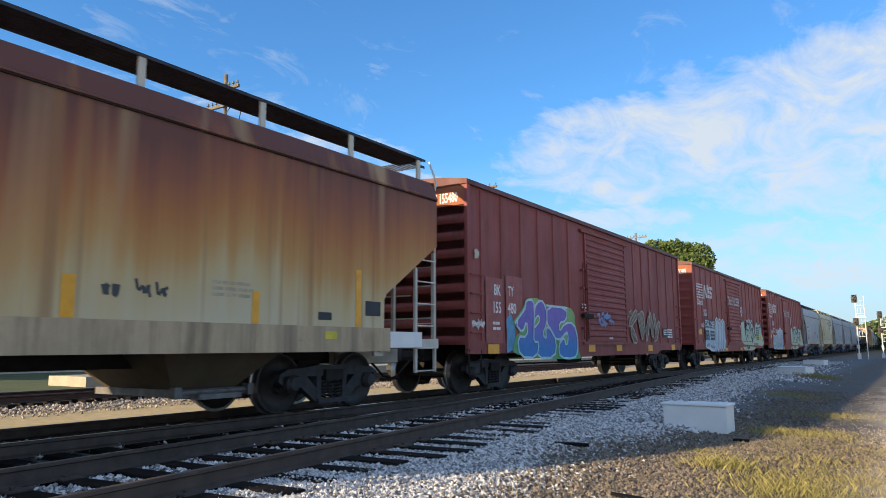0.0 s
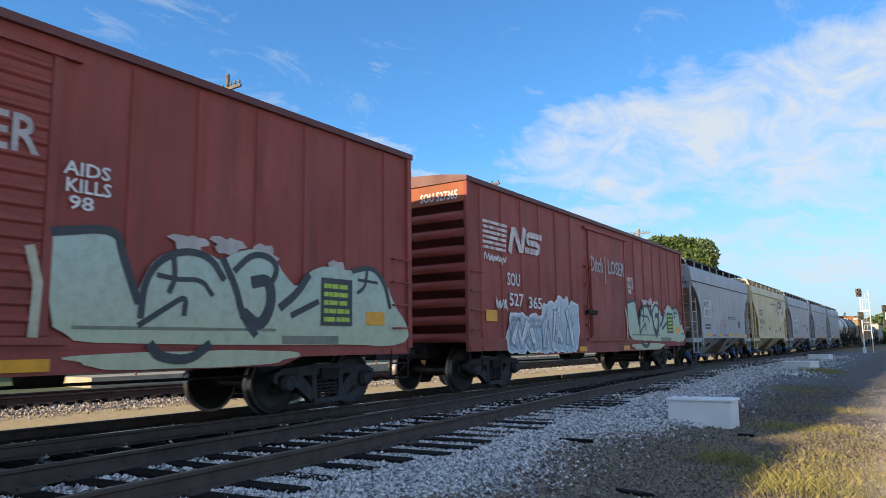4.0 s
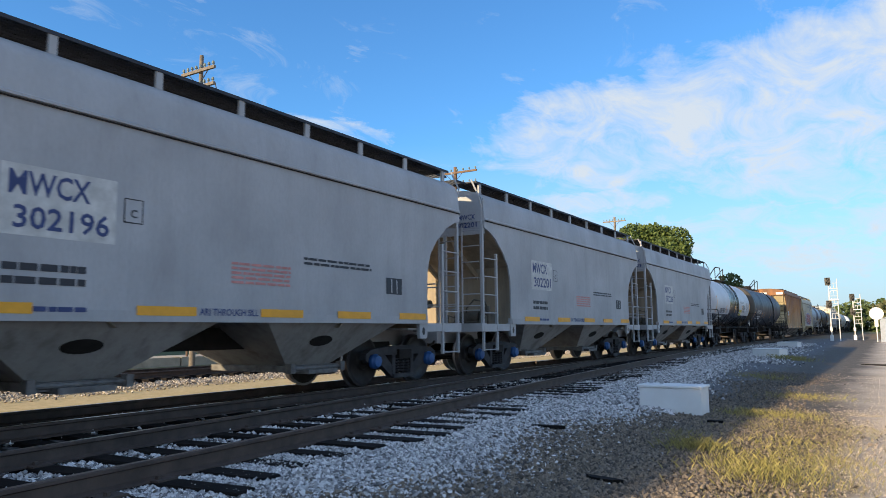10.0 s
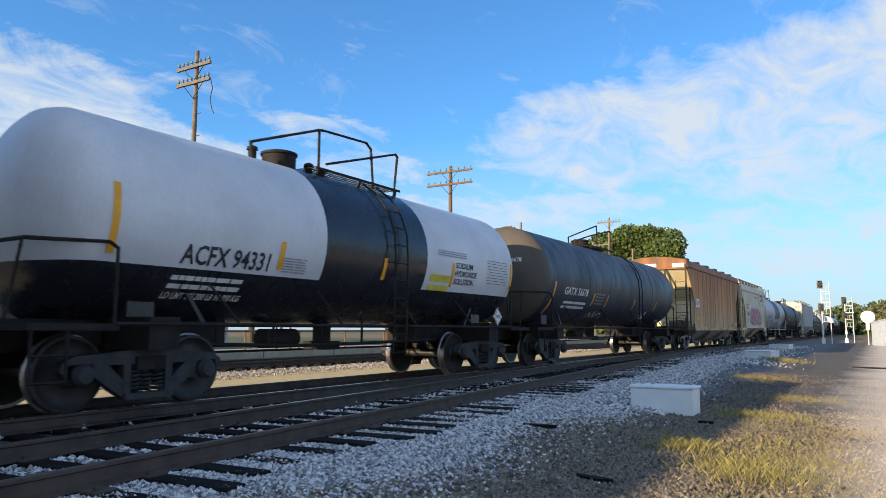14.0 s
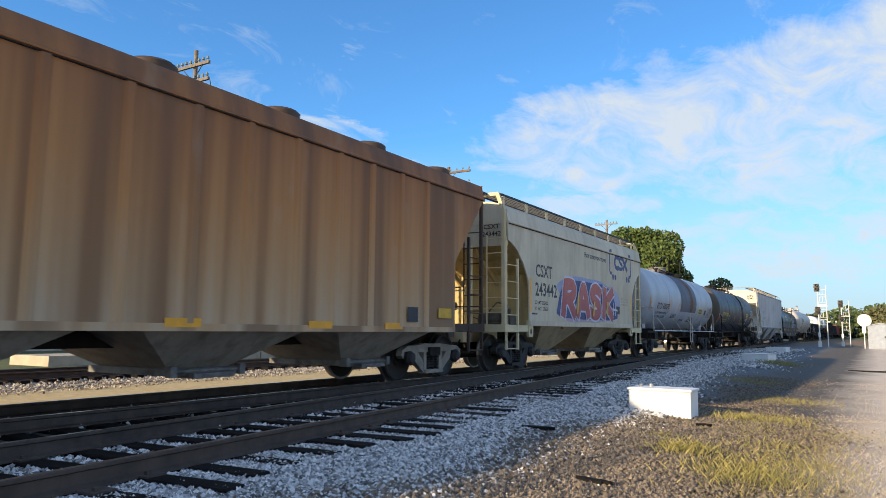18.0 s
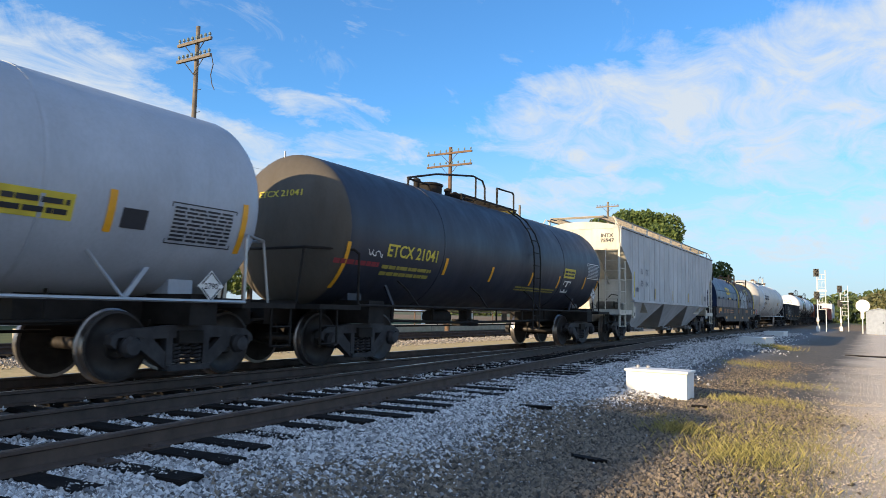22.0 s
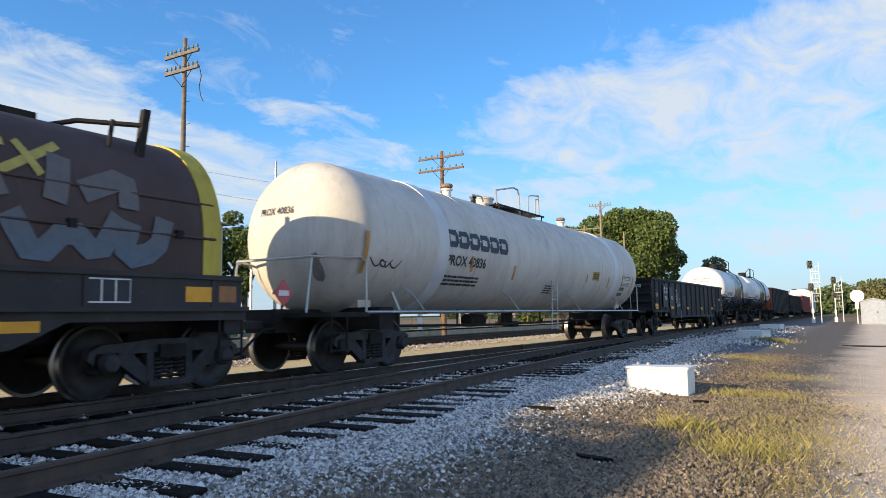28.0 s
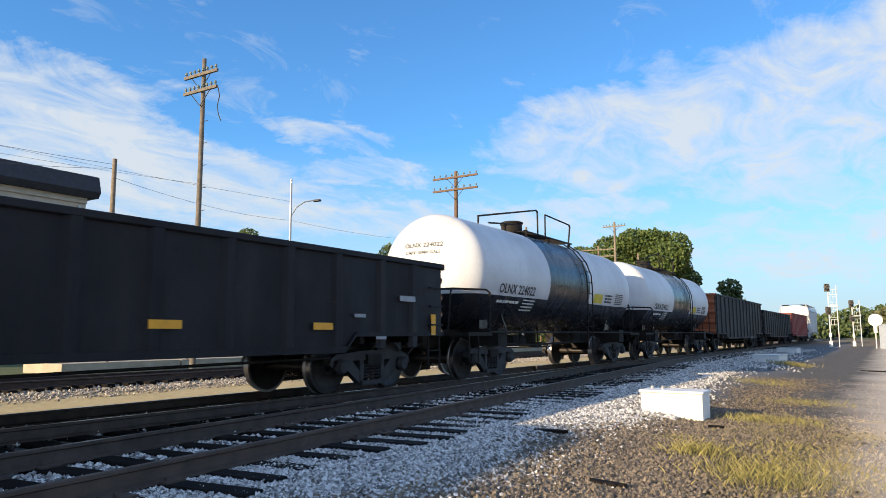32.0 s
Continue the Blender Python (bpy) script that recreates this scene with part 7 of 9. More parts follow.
    diamond(c, 12.7, 1.26, None, "2790")
    # long white tank with bars for the owner's name
    c = tank(250.8, 18.6, "long white tank car with grey seams and tall vents", (M["white_aged"], M["white_aged"]), dome_y=7.9, ladder_y=9.35, y0=1.75, depth=0.9, truck_y=1.4, rails=([[(6.35, -0.05), (6.35, 0.1), (6.9, 0.12), (7.0, 0.0)], [(7.8, 0.0), (7.75, 0.42), (8.9, 0.66), (9.15, 0.64), (9.25, 0.5), (9.3, -0.1)], [(9.9, 0.0), (9.9, 0.52), (10.1, 0.60), (10.65, 0.66), (10.7, 0.0)], [(10.4, 0.0), (10.42, 0.5), (10.64, 0.56)]], (7.7, 10.8)), rail_mat=M["galv"], end_rail=M["galv"], r=1.46, zc=2.48, low_ladder=M["galv"], manway_mat=M["white_aged"], manway_h=0.2)
    for k in range(6):
        y = 5.30 + k * 0.495
        g = [(y + 0.02, 2.50), (y + 0.02, 2.76), (y + 0.32, 2.76), (y + 0.36, 2.70), (y + 0.36, 2.56), (y + 0.32, 2.50), (y + 0.02, 2.50)]
        on_shell(stroke("emblem_block", g, 0.13, gcol("emblem_slate", (0.02, 0.028, 0.05)), c, 0.003))
    on_shell(lettering("PROX 40836", 5.26, 7.05, 2.04, 2.28, ld, c, 0.003, bold=0.03))
    on_shell(bars(5.3, 6.9, 1.62, 1.86, 3, ld, c, 0.003, 44))
    for y, z0, z1 in ((2.4, 1.75, 2.5), (6.35, 1.95, 2.3), (8.6, 1.85, 2.2), (14.0, 1.95, 2.2), (16.2, 1.85, 2.2), (19.0, 1.7, 2.3)):
        shell_bar(c, y, z0, z1, gcol("stripe_rusty", (0.50, 0.24, 0.05)), 0.10)
    on_shell(flat("placard", [rect(14.55, 15.2, 2.05, 2.32)], gcol("placard_ochre", (0.42, 0.27, 0.04)), c, 0.003))
    on_shell(bars(14.6, 15.15, 2.08, 2.28, 3, ld, c, 0.006, 46))
    on_shell(flat("data_panel", [rect(17.75, 18.75, 1.95, 2.30)], gcol("panel_grey", (0.10, 0.10, 0.11)), c, 0.003))
    on_shell(bars(17.8, 18.7, 1.97, 2.28, 6, lw, c, 0.006, 47))
    on_shell(flat("data_panel", [rect(17.75, 18.3, 1.6, 1.9)], gcol("panel_grey", (0.10, 0.10, 0.11)), c, 0.003))
    on_shell(bars(10.9, 11.6, 1.55, 1.8, 4, ld, c, 0.003, 48))
    tg = flat("scrawl", ribbon(smooth_line(glyph(random.Random(15), 2.6, 3.1, 1.85, 2.05), 2), 0.025) + ribbon(smooth_line(glyph(random.Random(16), 3.0, 3.6, 1.85, 2.05), 2), 0.025), ld, c, 0.003)
    on_shell(tg)
    for y in (6.6, 14.15):
        bm = B()
        lathe(bm, [(3.80, 0.11), (4.05, 0.11), (4.06, 0.15), (4.10, 0.15), (4.11, 0.10)], (0.3, y + 0.6, -0.03), "z", 16)
        stack = part("vent_stack", bm, M["white"], c, smooth=True)
        bm = B()
        lathe(bm, [(4.10, 0.10), (4.13, 0.10), (4.14, 0.15), (4.19, 0.155), (4.22, 0.13), (4.235, 0.05)], (0.3, y + 0.6, -0.03), "z", 16)
        part("vent_cap", bm, plain("vent_cap_rust", (0.20, 0.14, 0.10), 0.7, 0, 0.4, 8), stack, "rusty vent cap", True)
    for y in (5.1, 17.0):
        bm = B()
        lathe(bm, [(y - 0.22, 1.46), (y - 0.2, 1.485), (y + 0.2, 1.485), (y + 0.22, 1.46)], (0, 0, 2.48), "y", 48)
        part("shell_band", bm, M["white"], c, smooth=True)
    on_head(flat("stain", [blob(random.Random(9), 0.62, 0.80, 1.6, 2.1, 24, 0.10)], gcol("soot", (0.20, 0.185, 0.17)), c, 0.19, END))
    on_head(lettering("PROX 40836", -0.55, 0.30, 2.84, 2.98, ld, c, 0.02, END))
    diamond(c, 0.35, 1.35, M["letter_red"])
    # white and black tanks near the tail
    for u0 in (289.95, 303.2):
        c = tank(u0, 11.75, "white tank car with black waist band and lower half, bright head", (M["white"], M["black"]), bands=((4.25, 7.28),), half_black=1.93, dome_y=4.75, ladder_y=7.0, y0=0.42, manway_h=0.3,
                 rails=([[(1.85, -0.1), (1.85, 0.1), (5.35, 0.76), (5.45, 0.72), (5.46, 0.0)], [(2.4, 0.0), (4.0, 0.16)], [(6.0, 0.72), (7.9, 0.66), (7.98, 0.6), (7.8, -0.1)], [(6.0, 0.72), (6.0, 0.0)]], (4.4, 7.8)))
        on_shell(lettering("OLNX 224022", 1.75, 3.75, 1.99, 2.22, ld, c, 0.003))
        on_shell(bars(1.8, 3.0, 1.75, 1.86, 1, lw, c, 0.003, 51))
        for k in range(4):
            on_shell(flat("emblem_stripe", [rect(3.2, 3.9, 1.61 + 0.08 * k, 1.64 + 0.08 * k)], lw, c, 0.003))
        on_shell(flat("placard", [rect(8.1, 8.9, 1.98, 2.26)], ly, c, 0.003)), on_shell(bars(9.1, 9.8, 2.0, 2.3, 3, ld, c, 0.003, 53)), on_shell(bars(10.1, 10.9, 1.98, 2.35, 6, ld, c, 0.003, 54))
        on_head(lettering("OLNX 224022", -0.5, 0.55, 3.02, 3.13, ld, c, 0.02, END))
        on_head(lettering("CAPY 15960 GALS", -0.45, 0.5, 2.86, 2.94, ld, c, 0.02, END))


def diamond(c, y, z, mat=None, number=""):
    """A tilted square hazard placard in its holder."""
    bm = B()
    prism(bm, [(y, z - 0.21), (y + 0.21, z), (y, z + 0.21), (y - 0.21, z)], 1.445, 1.455)
    prism(bm, [(y - 0.2, z - 0.02), (y + 0.2, z - 0.02), (y + 0.2, z + 0.02), (y - 0.2, z + 0.02)], 1.42, 1.445)
    pl = part("hazard_placard", bm, mat or M["letter_white"], c)
    dark = M["letter_dark"] if mat is None else M["letter_white"]
    if number:
        lettering(number, y - 0.115, y + 0.115, z - 0.042, z + 0.042, dark, pl, 1.458)
        stroke("placard_line", [(y - 0.15, z + 0.03), (y, z + 0.18), (y + 0.15, z + 0.03)], 0.022, dark, pl, 1.457)
        stroke("placard_line", [(y - 0.15, z - 0.03), (y, z - 0.18), (y + 0.15, z - 0.03)], 0.022, dark, pl, 1.457)
    else:
        flat("placard_bar", [rect(y - 0.11, y + 0.11, z - 0.04, z + 0.04)], dark, pl, 1.458)
    bm = B()
    pipe(bm, [(1.43, y, z - 0.15), (1.40, y, 1.0)], 0.02, 5)
    part("placard_bracket", bm, M["under"], c)


tanks()


# ---- gondolas ----
def gondola(u0, L, top, mat, label, posts, low=0.74, end_mat=None):
    car = car_thing("gondola", label, "gondola car", "gondolas of the train", u0)
    W = 1.44
    for s in (1, -1):
        bm = B()
        prism(bm, [(0, 1.0), (2.7, 1.0), (3.0, low), (L - 3.0, low), (L - 2.7, 1.0), (L, 1.0), (L, top - 0.05), (0, top - 0.05)], s * (W - 0.03), s * W)
        part("side_wall", bm, mat, car)
        bm = B()
        prism(bm, [(s * (W - 0.06), top - 0.10), (s * (W + 0.06), top - 0.10), (s * (W + 0.06), top), (s * (W - 0.06), top)], -0.04, L + 0.04, "y")
        part("top_chord", bm, mat, car, bevel=0.015)
        bm = B()
        prism(bm, [(0.0, 0.98), (2.75, 0.98), (3.02, low - 0.02), (L - 3.02, low - 0.02), (L - 2.75, 0.98), (L, 0.98), (L, 1.06), (L - 2.7, 1.06), (L - 2.98, low + 0.08), (2.98, low + 0.08), (2.7, 1.06), (0, 1.06)], s * W, s * (W + 0.06))
        part("bottom_flange", bm, mat, car)
    bm = B()
    prism(bm, [(W - 0.002, -0.14), (W + 0.055, -0.07), (W + 0.055, 0.07), (W - 0.002, 0.14)], 0.78, top - 0.09, "z")
    post = mesh_of("side_post", bm, mat)
    for y in posts:
        for rz in (0, 180):
            share("side_post", post, car, (0, y, 0), rz)
    bm = B()
    rows = []
    for i in range(41):
        z = 1.0 + (top - 0.08 - 1.0) * i / 40
        rows.append([(x, -0.02 - 0.07 * max(0, math.sin(2 * math.pi * i / 10)), z) for x in (-1.42, -1.2, 0, 1.2, 1.42)])
    loft(bm, rows, closed=False)
    box(bm, -1.48, 1.48, -0.08, 0.06, top - 0.12, top)
    end = mesh_of("end_wall", bm, end_mat or mat, True)
    share("end_wall", end, car)
    share("end_wall", end, car, (0, L, 0), 180)
    bm = B()
    box(bm, -W + 0.03, W - 0.03, 0.02, L - 0.02, 1.02, 1.08)
    part("floor", bm, M["under"], car)
    bm = B()
    box(bm, -0.3, 0.3, -0.1, L + 0.1, 0.70, 1.02)
    for k in range(10):
        y = 0.8 + k * (L - 1.6) / 9
        box(bm, -1.38, 1.38, y - 0.05, y + 0.05, 0.86, 1.02)
    part("underframe", bm, M["under"], car)
    bm = B()
    pipe(bm, [(1.0, 2.8, 0.62), (1.02, L * 0.4, 0.56), (1.0, L - 2.8, 0.62)], 0.022, 5)
    cyl(bm, (0.7, L * 0.28, 0.62), (0.7, L * 0.28 + 0.9, 0.62), 0.16, 12)
    part("brake_gear", bm, M["under"], car)
    for y0, y1 in ((0.1, 0.5), (L - 0.5, L - 0.1)):
        rungs("grab_iron", car, W + 0.02, y0, y1, [1.2 + 0.36 * k for k in range(int((top - 1.2) / 0.36))], mat)
        stirrup(car, W + 0.02, y0, y1, 0.42, 0.98, M["under"])
    couplers(car, L, -0.1)
    put_truck(car, 1.75)
    put_truck(car, L - 1.75)
    return car


def gondolas():
    lw = M["letter_white"]
    off = 1.44 + 0.003
    P = [0.55, 1.3, 2.28, 3.16, 4.27, 5.4, 6.55, 7.65, 8.75, 9.8, 10.95, 12.1, 13.2, 14.4, 15.4]
    c = gondola(272.55, 16.4, 2.42, M["gon_black"], "black steel gondola with white numbers and yellow reflectors", P)
    off2 = 1.44 + 0.057
    for s, a, b, z0, z1 in (("C", 1.88, 2.06, 1.80, 2.06), ("O", 2.26, 2.44, 1.80, 2.06), ("356", 1.9, 2.32, 1.52, 1.68), ("032", 3.1, 3.5, 1.54, 1.69)):
        lettering(s, a, b, z0, z1, lw, c, off2 + 0.008)
    for q in (rect(1.7, 2.55, 1.2, 2.2), rect(2.85, 3.65, 1.2, 2.1)):
        flat("fresh_patch", [q], gcol("patch_black", (0.018, 0.019, 0.024)), c, off2 + 0.003)
    for y, z, w in ((0.35, 1.12, 0.46), (3.1, 1.12, 0.48), (6.3, 1.10, 0.45), (9.7, 1.09, 0.48), (12.6, 1.09, 0.45)):
        reflector(y, z, w, 0.11 if y > 1 else 0.22, c, off2)
    reflector(15.95, 1.0, 0.16, 0.4, c, off2)
    lettering("M W", 1.95, 2.25, 0.80, 0.92, lw, c, off2 + 0.01)
    for g in (
        [(4.03, 1.97), (4.19, 2.0), (4.14, 1.76), (4.06, 1.54)],
        [(4.2, 1.99), (4.35, 2.02), (4.27, 1.81), (4.15, 1.41)],
        [(4.27, 1.81), (4.41, 1.65)],
        [(4.46, 1.78), (4.5, 1.6)],
        [(4.54, 1.83), (4.56, 1.79)],
        [(4.21, 1.42), (4.31, 1.55), (4.44, 1.56), (4.37, 1.38), (4.28, 1.24), (4.48, 1.2), (4.61, 1.43)],
        [(4.63, 1.57), (4.74, 1.62), (4.68, 1.43), (4.78, 1.39), (4.64, 1.25), (4.89, 1.32)],
    ):
        stroke("scrawl", smooth_line(g, 1), 0.038, gcol("spray_silver", (0.45, 0.46, 0.48)), c, off2)
    tag(c, 0.45, 0.85, 1.55, 1.85, 4, gcol("spray_dim", (0.22, 0.23, 0.26)), off2, 5, 0.022)
    tag(c, 5.6, 6.1, 0.85, 2.0, 1, gcol("spray_dim", (0.16, 0.16, 0.17)), off2, 6, 0.02)
    for q in (rect(14.9, 15.4, 1.62, 1.72), rect(13.6, 13.9, 1.3, 1.36), rect(14.2, 14.5, 0.93, 0.99)):
        flat("placard", [q], gcol("faint_white", (0.3, 0.32, 0.35)), c, off2)
    lettering("CO 356032", 0.15, 1.05, 2.02, 2.15, lw, c, 0.10, END)
    flat("mud_drip", [rect(5.02, 5.10, 0.5, 1.05)], gcol("pale_mud", (0.35, 0.38, 0.42)), c, off2 + 0.01)
    posts = [0.3 + 1.2 * k for k in range(14)]
    # rusty end whose orange also carries the sunlight
    gondola(316.3, 16.4, 3.15, M["gon_black"], "tall dark gondola with sunlit rusty end", posts, end_mat=M["orange"])
    gondola(333.8, 17.4, 2.75, M["gon_black"], "low dark gondola with plain steel sides", posts)
    gondola(352.5, 15.6, 3.0, M["boxcar_red_b"], "dull red gondola near the tail", posts[:13])
    hopper(369.8, 12.0, M["white"], "white covered hopper near the tail", "covered hoppers of the train", walkway=M["walk"])


gondolas()


# ---- coil car ----
def coil_car():
    L = 15.7
    car = car_thing("coil_car", "steel coil car with a blue hood and a painted brown hood", "coil car", "", 234.7)
    bl, rs = M["coil_blue"], paint("coil_frame", (0.020, 0.016, 0.018), 0.5, 0.5, 0.2, 0.2)
    for s in (1, -1):
        bm = B()
        box(bm, *sorted((s * 1.36, s * 1.46)), 0.1, L - 0.1, 1.14, 1.52)
        part("deck_side", bm, rs, car)
        bm = B()
        prism(bm, [(0.0, 0.96), (2.6, 0.96), (3.2, 0.68), (L - 3.2, 0.68), (L - 2.6, 0.96), (L, 0.96), (L, 1.08), (0, 1.08)], s * 1.34, s * 1.44)
        part("side_sill", bm, rs, car)
        bm = B()
        box(bm, *sorted((s * 1.36, s * 1.52)), 0.0, L, 1.08, 1.14)
        part("walk_ledge", bm, rs, car)
        bm = B()
        box(bm, *sorted((s * 1.40, s * 1.50)), 0.1, L - 0.1, 1.50, 1.56)
        part("hood_rail", bm, rs, car)
        bm = B()
        box(bm, *sorted((s * 1.461, s * 1.475)), -0.03, 0.03, 1.14, 1.5)
        me = mesh_of("deck_stake", bm, rs)
        for k in range(9):
            share("deck_stake", me, car, (0, 0.6 + k * (L - 1.2) / 8, 0))
    bm = B()
    box(bm, -0.35, 0.35, -0.2, L + 0.2, 0.70, 1.1)
    box(bm, -1.35, 1.35, 0.0, 0.3, 0.8, 1.5), box(bm, -1.35, 1.35, L - 0.3, L, 0.8, 1.5)
    box(bm, -1.35, 1.35, 0.3, L - 0.3, 1.0, 1.08)
    part("underframe", bm, rs, car)

    def hood(y0, y1, mat, endmat, label):
        n = 16
        def sec(k=1.0, dz=0.0):
            out = [(1.42 * k, 1.54), (1.42 * k, 2.05)]
            for i in range(1, n):
                t = math.pi / 2 * i / n
                out.append((1.42 * k * math.cos(t) ** 0.8, 2.05 + (1.42 * k + dz) * math.sin(t)))
            out.append((0, 2.05 + 1.42 * k + dz))
            return out + [(-x, z) for x, z in out[-2::-1]]
        bm = B()
        loft(bm, [[(x, y, z) for x, z in sec()] for y in (y0, y0 + 0.5, (y0 + y1) / 2, y1 - 0.5, y1)])
        h = part("hood", bm, mat, car, label, True)
        for a in (y0, y1 - 0.3):
            bm = B()
            loft(bm, [[(x, y, z) for x, z in sec(1.012, 0.01)] for y in (a, a + 0.3)], caps=True)
            part("hood_end_band", bm, endmat, h, smooth=True)
        for z in (2.05, 2.52):
            bm = B()
            xx = 1.43 if z < 2.2 else 1.36
            pipe(bm, [(xx, y0 + 0.1, z), (xx, y1 - 0.1, z)], 0.022, 6)
            part("hood_seam", bm, mat, h)
        for k in range(5):
            y = y0 + 0.7 + k * (y1 - y0 - 1.4) / 4
            bm = B()
            box(bm, 1.41, 1.47, y - 0.05, y + 0.05, 2.02, 2.12)
            part("hood_lug", bm, M["under"], h)
        for x in (-0.3, 0.3):
            bm = B()
            box(bm, x - 0.05, x + 0.05, (y0 + y1) / 2 - 1.6, (y0 + y1) / 2 + 1.6, 3.42, 3.54)
            part("lift_beam", bm, M["under"], h)
        yc = (y0 + y1) / 2
        for x in (-0.3, 0.3):
            bm = B()
            pipe(bm, [(x, yc - 0.42, 3.4), (x, yc - 0.42, 3.78), (x, yc - 0.30, 3.90), (x, yc + 0.30, 3.90), (x, yc + 0.42, 3.78), (x, yc + 0.42, 3.4)], 0.04, 8)
            part("lift_loop", bm, M["under"], h)
        for a, d in ((y0 + 1.05, 1), (y1 - 1.05, -1)):
            for s in (-1, 1):
                bm = B()
                prism(bm, [(a - 0.05, 2.80), (a + 0.05, 2.80), (a - 0.12 * d + 0.05, 3.72), (a - 0.12 * d - 0.05, 3.72)], s * 0.98, s * 1.06)
                pipe(bm, [(s * 1.02, a - 0.06 * d, 3.5), (s * 0.5, a + 0.5 * d, 3.52), (s * 0.3, a + 0.9 * d, 3.38)], 0.035, 6)
                pipe(bm, [(s * 1.0, a + 0.42 * d, 2.9), (s * 0.95, a + 0.3 * d, 3.5)], 0.03, 6)
                part("stacking_guide", bm, M["under"], h)
        return h

    h1 = hood(0.35, 7.85, bl, bl, "dark blue steel hood")
    h2 = hood(8.1, 15.25, M["coil_brown"], M["coil_yellow"], "brown hood with yellow ends and pale graffiti")

    def on_hood(ob):
        for v in ob.data.vertices:
            z = v.co.z
            if z > 2.05:
                q = min(1.0, (z - 2.05) / 1.42)
                v.co.x = 1.42 * (1 - q * q) ** 0.4 + 0.012 + v.co.x
            else:
                v.co.x += 1.424
        return ob
    y = 3.78
    gold = gcol("emblem_gold", (0.70, 0.46, 0.02))
    up = lambda pts: [(y + (p[0] - y) * 0.62, 2.55 + (p[1] - 2.55) * 0.92) for p in pts]
    on_hood(stroke("emblem_shape", smooth_line(up([(y + 0.66, 2.68), (y + 0.5, 2.73), (y + 0.2, 2.73), (y + 0.04, 2.56), (y + 0.2, 2.38), (y + 0.5, 2.37), (y + 0.66, 2.42)]), 1), 0.13, gold, h1, 0.004))
    on_hood(stroke("emblem_shape", up([(y + 1.30, 2.73), (y + 0.95, 2.73), (y + 0.88, 2.69), (y + 0.88, 2.60), (y + 0.95, 2.56), (y + 1.20, 2.54), (y + 1.27, 2.50), (y + 1.27, 2.42), (y + 1.20, 2.37), (y + 0.82, 2.37)]), 0.10, gold, h1, 0.004))
    on_hood(stroke("emblem_shape", up([(y + 1.45, 2.74), (y + 1.75, 2.55), (y + 2.05, 2.36)]), 0.13, gold, h1, 0.004))
    on_hood(stroke("emblem_shape", up([(y + 2.0, 2.74), (y + 1.72, 2.55), (y + 1.45, 2.36)]), 0.12, gold, h1, 0.006))
    on_hood(flat("emblem_bar", [rect(4.04, 5.08, 2.04, 2.13)], gold, h1, 0.012))
    gw, gb = gcol("spray_worn_white", (0.36, 0.40, 0.43)), gcol("spray_ice", (0.26, 0.38, 0.46))
    for g in (
        [(11.68, 2.82), (11.39, 2.85), (11.19, 2.71), (11.19, 2.54), (11.42, 2.48), (11.63, 2.55)],
        [(12.43, 2.9), (12.08, 2.9), (11.85, 2.78), (12.19, 2.69), (12.19, 2.6), (11.82, 2.52)],
        [(12.6, 2.92), (12.79, 2.6)],
        [(13.05, 2.97), (12.39, 2.57)],
    ):
        on_hood(stroke("emblem_shape", smooth_line(g, 1), 0.10, gcol("faded_gold", (0.42, 0.34, 0.08)), h2, 0.004))
    fat_word("SEMA", h2, 8.92, 11.47, 1.59, 2.64, 0.26, gcol("spray_navy_line", (0.06, 0.085, 0.13)), gw, gb, 0.010, 12, on_hood)
    for k, g in enumerate((
        [(11.82, 2.52), (12.01, 2.3), (12.32, 2.41)],
        [(13.03, 2.77), (12.94, 2.37)],
        [(13.32, 2.48), (13.86, 2.72), (13.84, 2.39)],
        [(12.47, 2.06), (12.72, 1.64), (13.09, 2.03), (13.44, 1.71), (13.67, 2.13)],
        [(13.84, 2.07), (13.75, 1.69), (14.23, 1.83), (14.31, 2.16)],
    )):
        on_hood(stroke("scrawl", smooth_line(g, 1), 0.27, spray("spray_ash_blue", (0.10, 0.14, 0.19), (0.13, 0.115, 0.11), 1.7, 2.4), h2, 0.010 + 0.002 * k))
    for g in (
        [(11.5, 1.98), (11.53, 1.63)],
        [(11.5, 1.85), (11.7, 1.97), (11.65, 1.65), (11.86, 1.86), (11.81, 1.61)],
        [(11.97, 2.03), (12.06, 1.64), (12.17, 1.76)],
        [(11.49, 1.76), (12.11, 1.83)],
    ):
        on_hood(stroke("scrawl", g, 0.03, gcol("spray_chalky", (0.42, 0.40, 0.34)), h2, 0.012))
    orange = gcol("print_orange", (0.34, 0.15, 0.05))
    lettering("CSXT", 2.42, 3.24, 1.19, 1.45, orange, car, 1.464)
    lettering("496211", 3.45, 4.46, 1.19, 1.45, orange, car, 1.464)
    bars(4.75, 5.9, 1.2, 1.45, 2, orange, car, 1.464, 6)
    for q in (rect(7.7, 8.2, 1.2, 1.46), rect(10.9, 11.9, 1.26, 1.46), rect(15.2, 15.5, 1.2, 1.42)):
        flat("placard", [q], orange, car, 1.464)
    flat("placard", [rect(13.3, 13.85, 1.19, 1.46)], M["letter_dark"], car, 1.466)
    for q in ([(13.3, 1.19), (13.85, 1.19), (13.85, 1.46), (13.3, 1.46), (13.3, 1.19)], [(13.48, 1.2), (13.48, 1.45)], [(13.66, 1.2), (13.66, 1.45)]):
        stroke("placard_mark", q, 0.02, M["letter_white"], car, 1.468)
    reflector(14.65, 1.2, 0.42, 0.2, car, 1.464)
    reflector(1.24, 1.29, 0.43, 0.2, car, 1.464)
